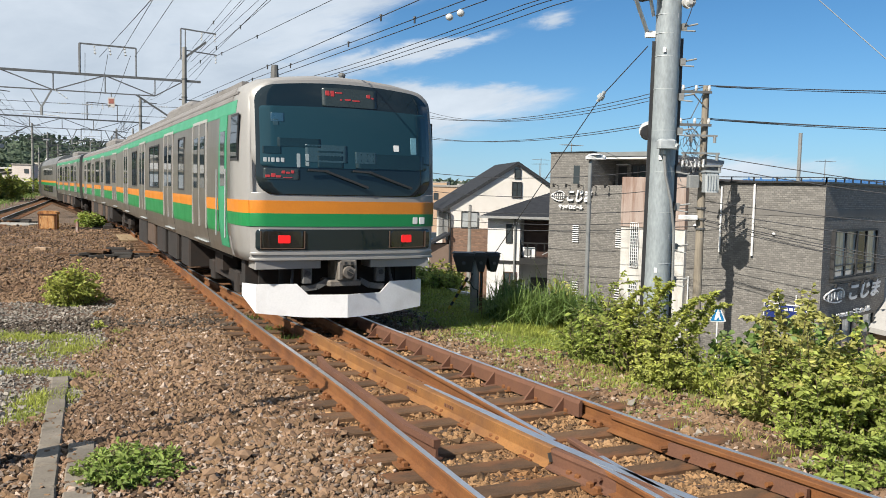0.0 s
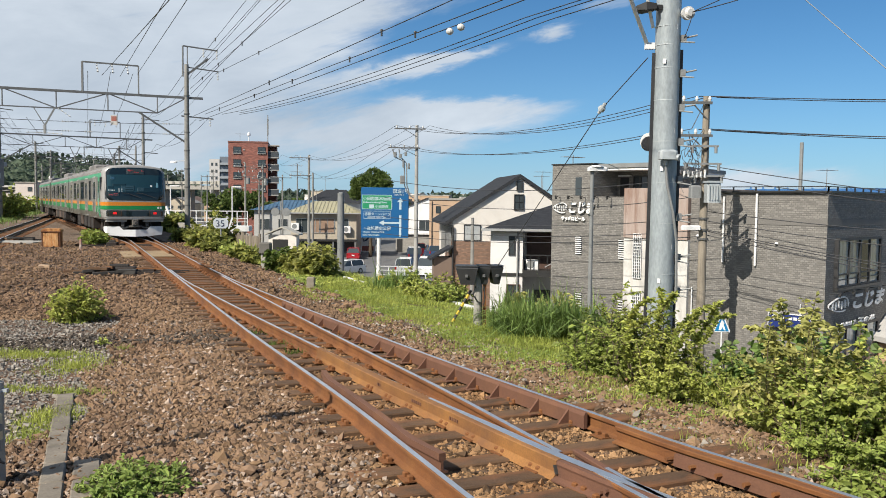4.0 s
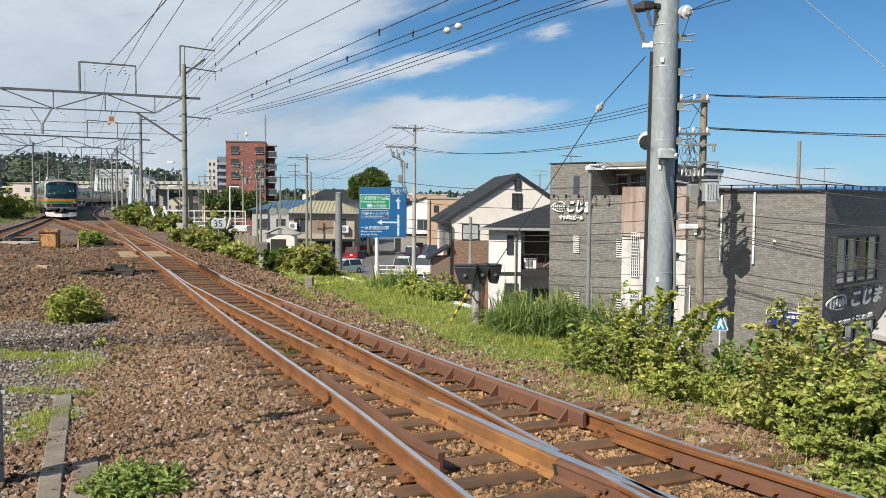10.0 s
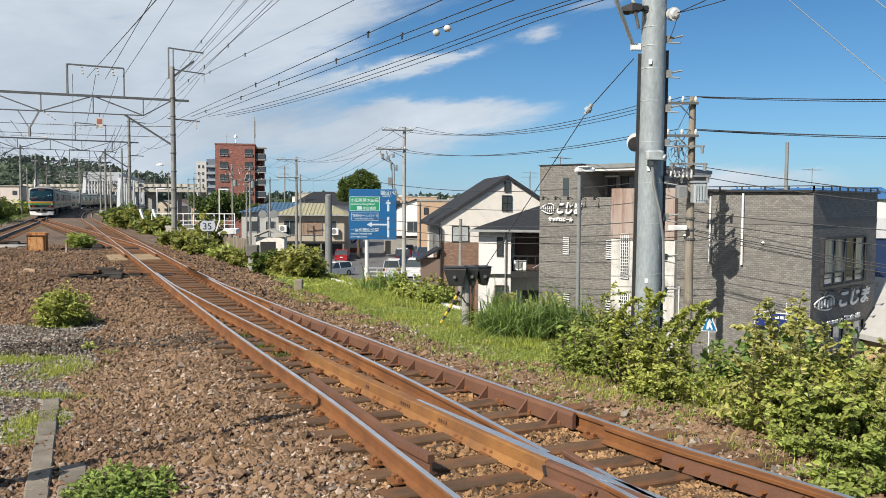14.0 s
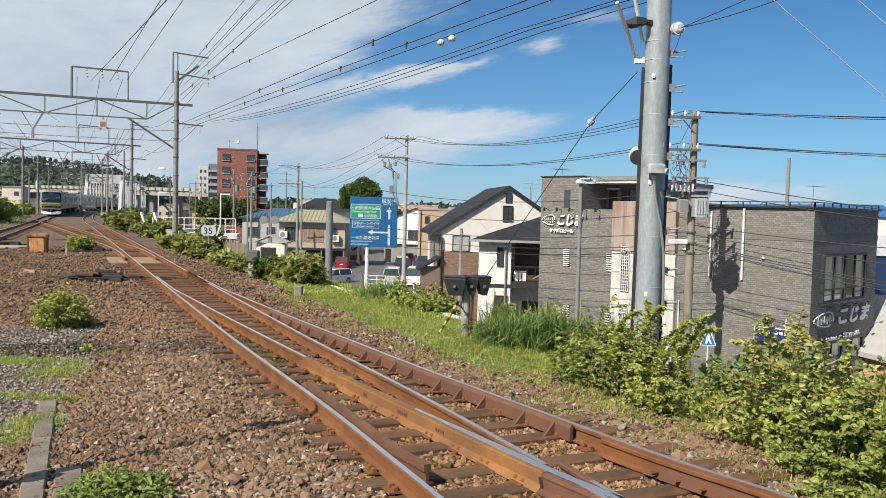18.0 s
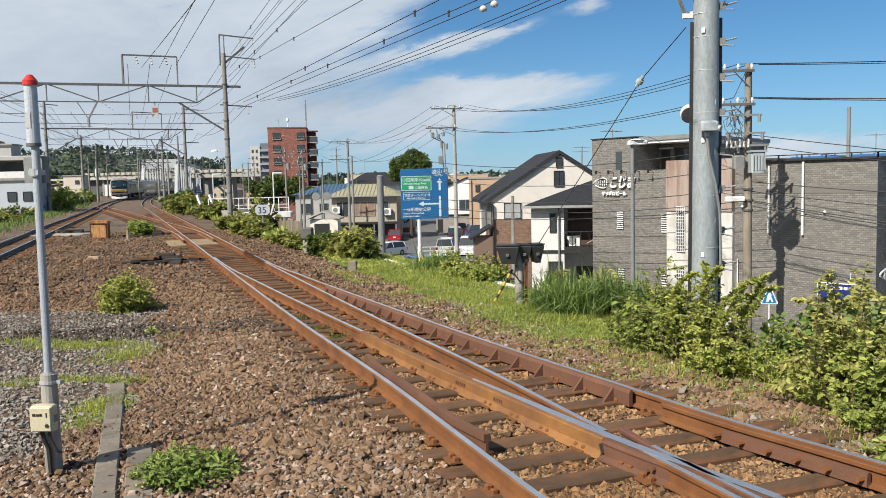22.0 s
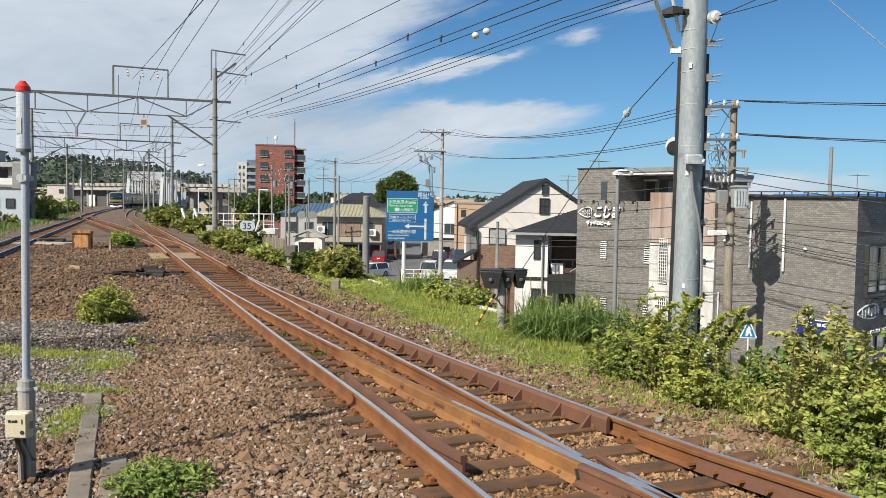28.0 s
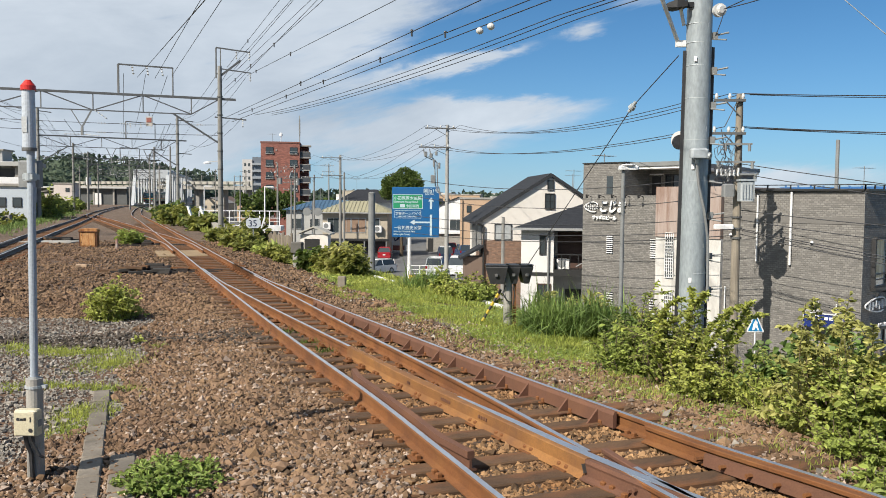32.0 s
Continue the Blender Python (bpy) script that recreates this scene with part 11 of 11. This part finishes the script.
def truss_bridge():
    """The pale lattice bridge over the line."""
    t = thing("truss_bridge", Matrix(), "pale grey steel through-truss bridge behind the tracks", "bridge")
    mt = surf("pale_bridge_paint", (0.55, 0.58, 0.60), (0.48, 0.51, 0.53), rough=0.6, scale=1, bump=0)
    a, b = Vector((-82.4, 226.5, 0)), Vector((-108.3, 325.0, 0))
    side = Vector((-8.8, -1.5, 0))
    for o in (Vector((0, 0, 0)), side):
        part("bottom_chord", Shape().bar(a + o + Vector((0, 0, -0.2)), b + o + Vector((0, 0, -0.2)), 0.6, 1.2), mt, t)
        part("top_chord", Shape().bar(a + o + Vector((0, 0, 9.4)) + (b - a) * 0.06, b + o + Vector((0, 0, 9.4)), 0.6, 0.7), mt, t)
        for k in range(15):
            p = a.lerp(b, 0.06 + 0.94 * k / 14) + o
            part("upright", Shape().bar(p + Vector((0, 0, -0.2)), p + Vector((0, 0, 9.4)), 0.5, 0.4, (1, 0, 0)), mt, t)
        part("end_post", Shape().bar(a + o + Vector((0, 0, -0.4)), a + o + (b - a) * 0.06 + Vector((0, 0, 9.4)), 0.8, 0.8), mt, t)
    for k in range(6):
        p = a.lerp(b, 0.06 + 0.94 * k / 5)
        part("portal_brace", Shape().bar(p + Vector((0, 0, 9.5)), p + side + Vector((0, 0, 9.5)), 0.5, 0.7), mt, t)
    part("portal_brace", Shape().bar(a + (b - a) * 0.05 + Vector((0, 0, 8.4)), a + (b - a) * 0.05 + side + Vector((0, 0, 8.4)), 0.4, 2.2), mt, t)


truss_bridge()


def station():
    t = thing("depot_shed", Matrix.Translation((-101.0, 245.0, 0)), "long flat-roofed depot shed beyond the curve of the line", "building")
    part("roof", Shape().cbox(-62, 0.6, -1.5, 12, 4.6, 5.1, 0.08), surf("pale_shed_roof", (0.52, 0.52, 0.50), (0.45, 0.45, 0.43), rough=0.7, scale=0.4, bump=0), t)
    part("wall", Shape().box(-61, 0, 0, 11.5, -1.6, 4.6), surf("dim_shed_wall", (0.12, 0.125, 0.125), (0.09, 0.095, 0.095), rough=0.8, scale=0.4, bump=0), t)
    for k in range(10):
        part("column", Shape().box(-58 + 6 * k, -57.5 + 6 * k, -0.6, -0.1, -1.6, 4.6), M_CONC, t)
    part("white_pier", Shape().box(-9.5, -7.5, -0.5, -0.1, -1.6, 3.2), M_WHITEWALL, t)
    part("doorway", Shape().box(-30, -24, -0.12, 0.05, -1.6, 2.8), M_CONC, t)
    p = thing("pink_building", Matrix.Translation((-92.9, 185.0, -1.4)) @ Matrix.Rotation(radians(8), 4, "Z"), "low pale pink building beside the line", "building")
    part("wall", Shape().box(0, 3.9, 0, 5, 0, 6.4), surf("pale_pink_render", (0.74, 0.66, 0.61), (0.66, 0.58, 0.54), rough=0.9, scale=0.5, bump=0), p)
    part("roof", Shape().cbox(-0.2, 4.1, -0.2, 5.2, 6.4, 6.6, 0.05), M_CONC, p)
    part("lean_to", Shape().box(-6.5, 0, 0.8, 5, 0, 4.2), MATS["pale_pink_render"], p, "lower pink wing")
    part("lean_to_roof", Shape().add([(-6.8, 0.4, 4.2), (0, 0.4, 5.0), (0, 5.2, 5.0), (-6.8, 5.2, 4.2), (-6.8, 0.4, 4.05), (0, 0.4, 4.85), (0, 5.2, 4.85), (-6.8, 5.2, 4.05)], [(0, 1, 2, 3), (7, 6, 5, 4), (0, 4, 5, 1), (1, 5, 6, 2), (2, 6, 7, 3), (3, 7, 4, 0)]), M_CONC, p)
    window_unit(p, Matrix.Translation((2.6, -0.05, 4.6)), 0.8, 0.8, M_ALU, 1)
    window_unit(p, Matrix.Translation((-4.0, 0.75, 2.4)), 1.4, 0.9, M_ALU, 2)
    k = thing("water_tank", Matrix.Translation((-120.3, 262.0, 0)), "small pale round-topped water tank behind the shed", "tank")
    part("tank", Shape().tube((0, 0, 5.9), (0, 0, 8.1), 0.8, n=14).dome((0, 0, 8.1), 0.8, 0.4), M_PORCELAIN, k)
    part("stand", Shape().tube((0, 0, -1.6), (0, 0, 5.9), 0.3, n=8), M_GREYSTEEL, k)


station()


M_PALEGREY = surf("pale_grey_render", (0.60, 0.62, 0.64), (0.52, 0.54, 0.56), rough=0.9, scale=0.9, grain=40, grain_amount=0.06, bump=0.05, stain=(0.34, 0.33, 0.32), stain_scale=0.8, stain_amount=0.3)


def white_block():
    t = thing("white_apartment_house", Matrix.Translation((-46.0, 80.3, -1.43)) @ Matrix.Rotation(radians(8), 4, "Z") @ Matrix.Scale(1.04, 4), "white modern apartment house with balconies beyond the track", "building")
    part("wall", Shape().box(-8, 2.6, 0, 4, 0, 4.5), M_PALEGREY, t)
    part("upper_storey", Shape().box(-8, 0.9, 1.2, 4, 4.5, 6.2), M_PALEGREY, t)
    part("roof_slab", Shape().cbox(-8.3, 3.0, -0.4, 4.3, 6.2, 6.6, 0.05), M_PALEGREY, t, "overhanging pale roof slab")
    part("column", Shape().box(1.6, 2.2, 0.2, 0.8, 4.5, 6.2), M_CONC, t)
    part("stair_tower", Shape().box(-1.8, 0.0, 1.5, 3.8, 6.6, 7.7), M_PALEGREY, t)
    # dark slab before the upper wall, coloured as the shade of a recess
    part("recess", Shape().box(-2.2, 1.4, 0.95, 1.22, 4.55, 6.0), M_ALU, t)
    part("parapet", Shape().box(-8, 2.7, -0.12, 0.05, 4.2, 4.9), M_PALEGREY, t)
    for x in (-4.6, -2.6, -0.9, 0.6):
        window_unit(t, Matrix.Translation((x, -0.05, 2.4)), 0.75, 0.95, M_ALU, 1)
    part("plinth", Shape().box(-8.2, 2.7, -0.6, 0, 0, 1.1), M_CONC, t)
    for x0, x1 in ((-7.9, -4.5), (-4.3, -0.9), (-0.7, 2.6)):
        part("balcony_panel", Shape().box(x0, x1, -0.32, -0.22, 4.25, 5.15), M_WHITE, t)
    for x in (-4.4, -0.8, 2.3):
        part("column", Shape().box(x - 0.12, x + 0.12, -0.2, 0.05, 4.5, 6.2), M_CONC, t)
    part("roof_box", Shape().box(-4.6, -2.2, 1.5, 3.5, 6.6, 7.5), M_CONC, t)
    part("tower_cap", Shape().cbox(-2.0, 0.2, 1.3, 4.0, 7.7, 7.85, 0.03), M_CONC, t)
    n = thing("blue_white_house", Matrix.Translation((-42.0, 77.0, -1.2)) @ Matrix.Rotation(radians(8), 4, "Z"), "small pale blue-white house beyond the track", "house")
    part("wall", Shape().box(-3.0, 0.9, 0, 1.8, 0, 4.2), surf("bluish_white_render", (0.56, 0.62, 0.68), (0.50, 0.56, 0.62), rough=0.9, scale=0.7, bump=0), n)
    part("roof", Shape().cbox(-3.2, 1.05, -0.2, 2.0, 4.2, 4.45, 0.04), M_CONC, n)
    for x in (-1.9, -0.5):
        window_unit(n, Matrix.Translation((x, -0.05, 2.3)), 0.7, 0.8, M_ALU, 1)
    f = thing("block_fence", Matrix(), "mossy concrete block wall beyond the track", "wall")
    part("wall", Shape().bar((-37.5, 58.0, -0.6), (-37.2, 66.5, -0.4), 0.3, 1.7), surf("mossy_block", (0.16, 0.17, 0.12), (0.11, 0.12, 0.08), rough=0.95, scale=1.4, bump=0.2), f)
    for k in range(6):
        part("post", Shape().bar((-37.3 + 0.05 * k, 58.3 + 1.6 * k, -0.9), (-37.3 + 0.05 * k, 58.3 + 1.6 * k, 0.55), 0.36, 0.36), M_CONC, f)


white_block()


def foot_ramp():
    """White-railed ramp and concrete yard beyond the first portal."""
    t = thing("foot_ramp", Matrix(), "white steel footbridge ramp beyond the trackside fence", "footbridge")
    a, b = Vector((-19.0, 59.6, 0.1)), Vector((-13.4, 60.2, 0.1))
    part("deck", Shape().bar(a + Vector((0, 0, -0.2)), b + Vector((0, 0, -0.2)), 2.2, 0.35), M_WHITE, t)
    for k in range(9):
        p = a.lerp(b, k / 8)
        part("post", Shape().bar(p + Vector((0, -1.0, -0.1)), p + Vector((0, -1.0, 1.05)), 0.06, 0.06), M_WHITE, t)
    part("handrail", Shape().bar(a + Vector((0, -1.0, 1.05)), b + Vector((0, -1.0, 1.05)), 0.06, 0.06).bar(a + Vector((0, -1.0, 0.55)), b + Vector((0, -1.0, 0.55)), 0.05, 0.05), M_WHITE, t)
    part("mid_rail", Shape().bar(a + Vector((0, -1.0, 0.3)), b + Vector((0, -1.0, 0.3)), 0.04, 0.04), M_WHITE, t)
    for x0, y0 in ((-20.2, 59.8), (-19.2, 59.5)):
        part("raking_strut", Shape().bar((x0, y0, 1.45), (x0 + 0.9, y0 - 0.3, -1.2), 0.16, 0.16), M_WHITE, t)
    for k in range(4):
        p = a.lerp(b, 0.15 + 0.25 * k)
        part("pier", Shape().bar(p + Vector((0, 0, -0.3)), p + Vector((0, 0, LOW)), 0.4, 0.4), M_CONC, t)
    w = thing("concrete_wall", Matrix(), "low grey concrete wall behind the portal pole", "wall")
    part("wall", Shape().bar((-17.2, 56.0, -0.4), (-12.0, 47.2, -0.5), 0.3, 1.6), M_CONC, w)
    f = thing("timber_fence", Matrix(), "weathered upright timber fence behind the speed board", "fence")
    for k in range(26):
        p = Vector((-10.75, 42.0, 0)).lerp(Vector((-7.75, 36.6, 0)), k / 25)
        z = float(ground_z(p.x, p.y)) - 0.1
        part("board", Shape().cbox(-0.10, 0.10, -0.03, 0.03, z - 0.3, 0.42 + 0.06 * math.sin(k * 2.3) + 0.05 * math.sin(k * 5.1), 0.01, Matrix.Translation((p.x, p.y, 0)) @ Matrix.Rotation(radians(-60), 4, "Z")), surf("grey_weathered_timber", (0.25, 0.21, 0.165), (0.18, 0.15, 0.12), rough=0.95, scale=3, rand=0.25, stretch=(4, 4, 0.6), bump=0.3), f)
    mirror = thing("traffic_mirror", Matrix.Translation((-15.6, 83.7, 0.6)), "pair of round grey traffic mirrors on a post", "traffic mirror")
    part("post", Shape().tube((0, 0, LOW), (0, 0, 1.2), 0.06, n=8), M_GREYSTEEL, mirror)
    for sx in (-1, 1):
        part("mirror", Shape().tube((sx * 0.55, -0.05, 0.15), (sx * 0.55, 0.05, 0.15), 0.42, n=20).tube((sx * 0.55, 0, 0.15), (0, 0, 0.15), 0.04, n=6), M_GREYSTEEL, mirror)


foot_ramp()


# ---------------------------------------------------------------- what moves
BLUE_ROWS = [(0, (-52.5, 150.0)), (14, (-50.0, 146.0)), (18.5, (-46.5, 139.6)), (21.6, (-7.28, 71.3)), (22.0, (-4.4, 66.6)), (22.3, (-2.75, 64.2)), (22.6, (-1.05, 61.6)), (23.0, (1.55, 56.2)), (23.6, (5.25, 48.9)), (26.0, (20.0, 22.0)), (32, (56.0, -44.0))]


def motions():
    for k, car in enumerate(CARS):
        walk(car, [(t, car_pose(k, g)) for t, g in GONE])
    walk(BLUE_CAR, [(t, low(x, y, -61)) for t, (x, y) in BLUE_ROWS])


motions()
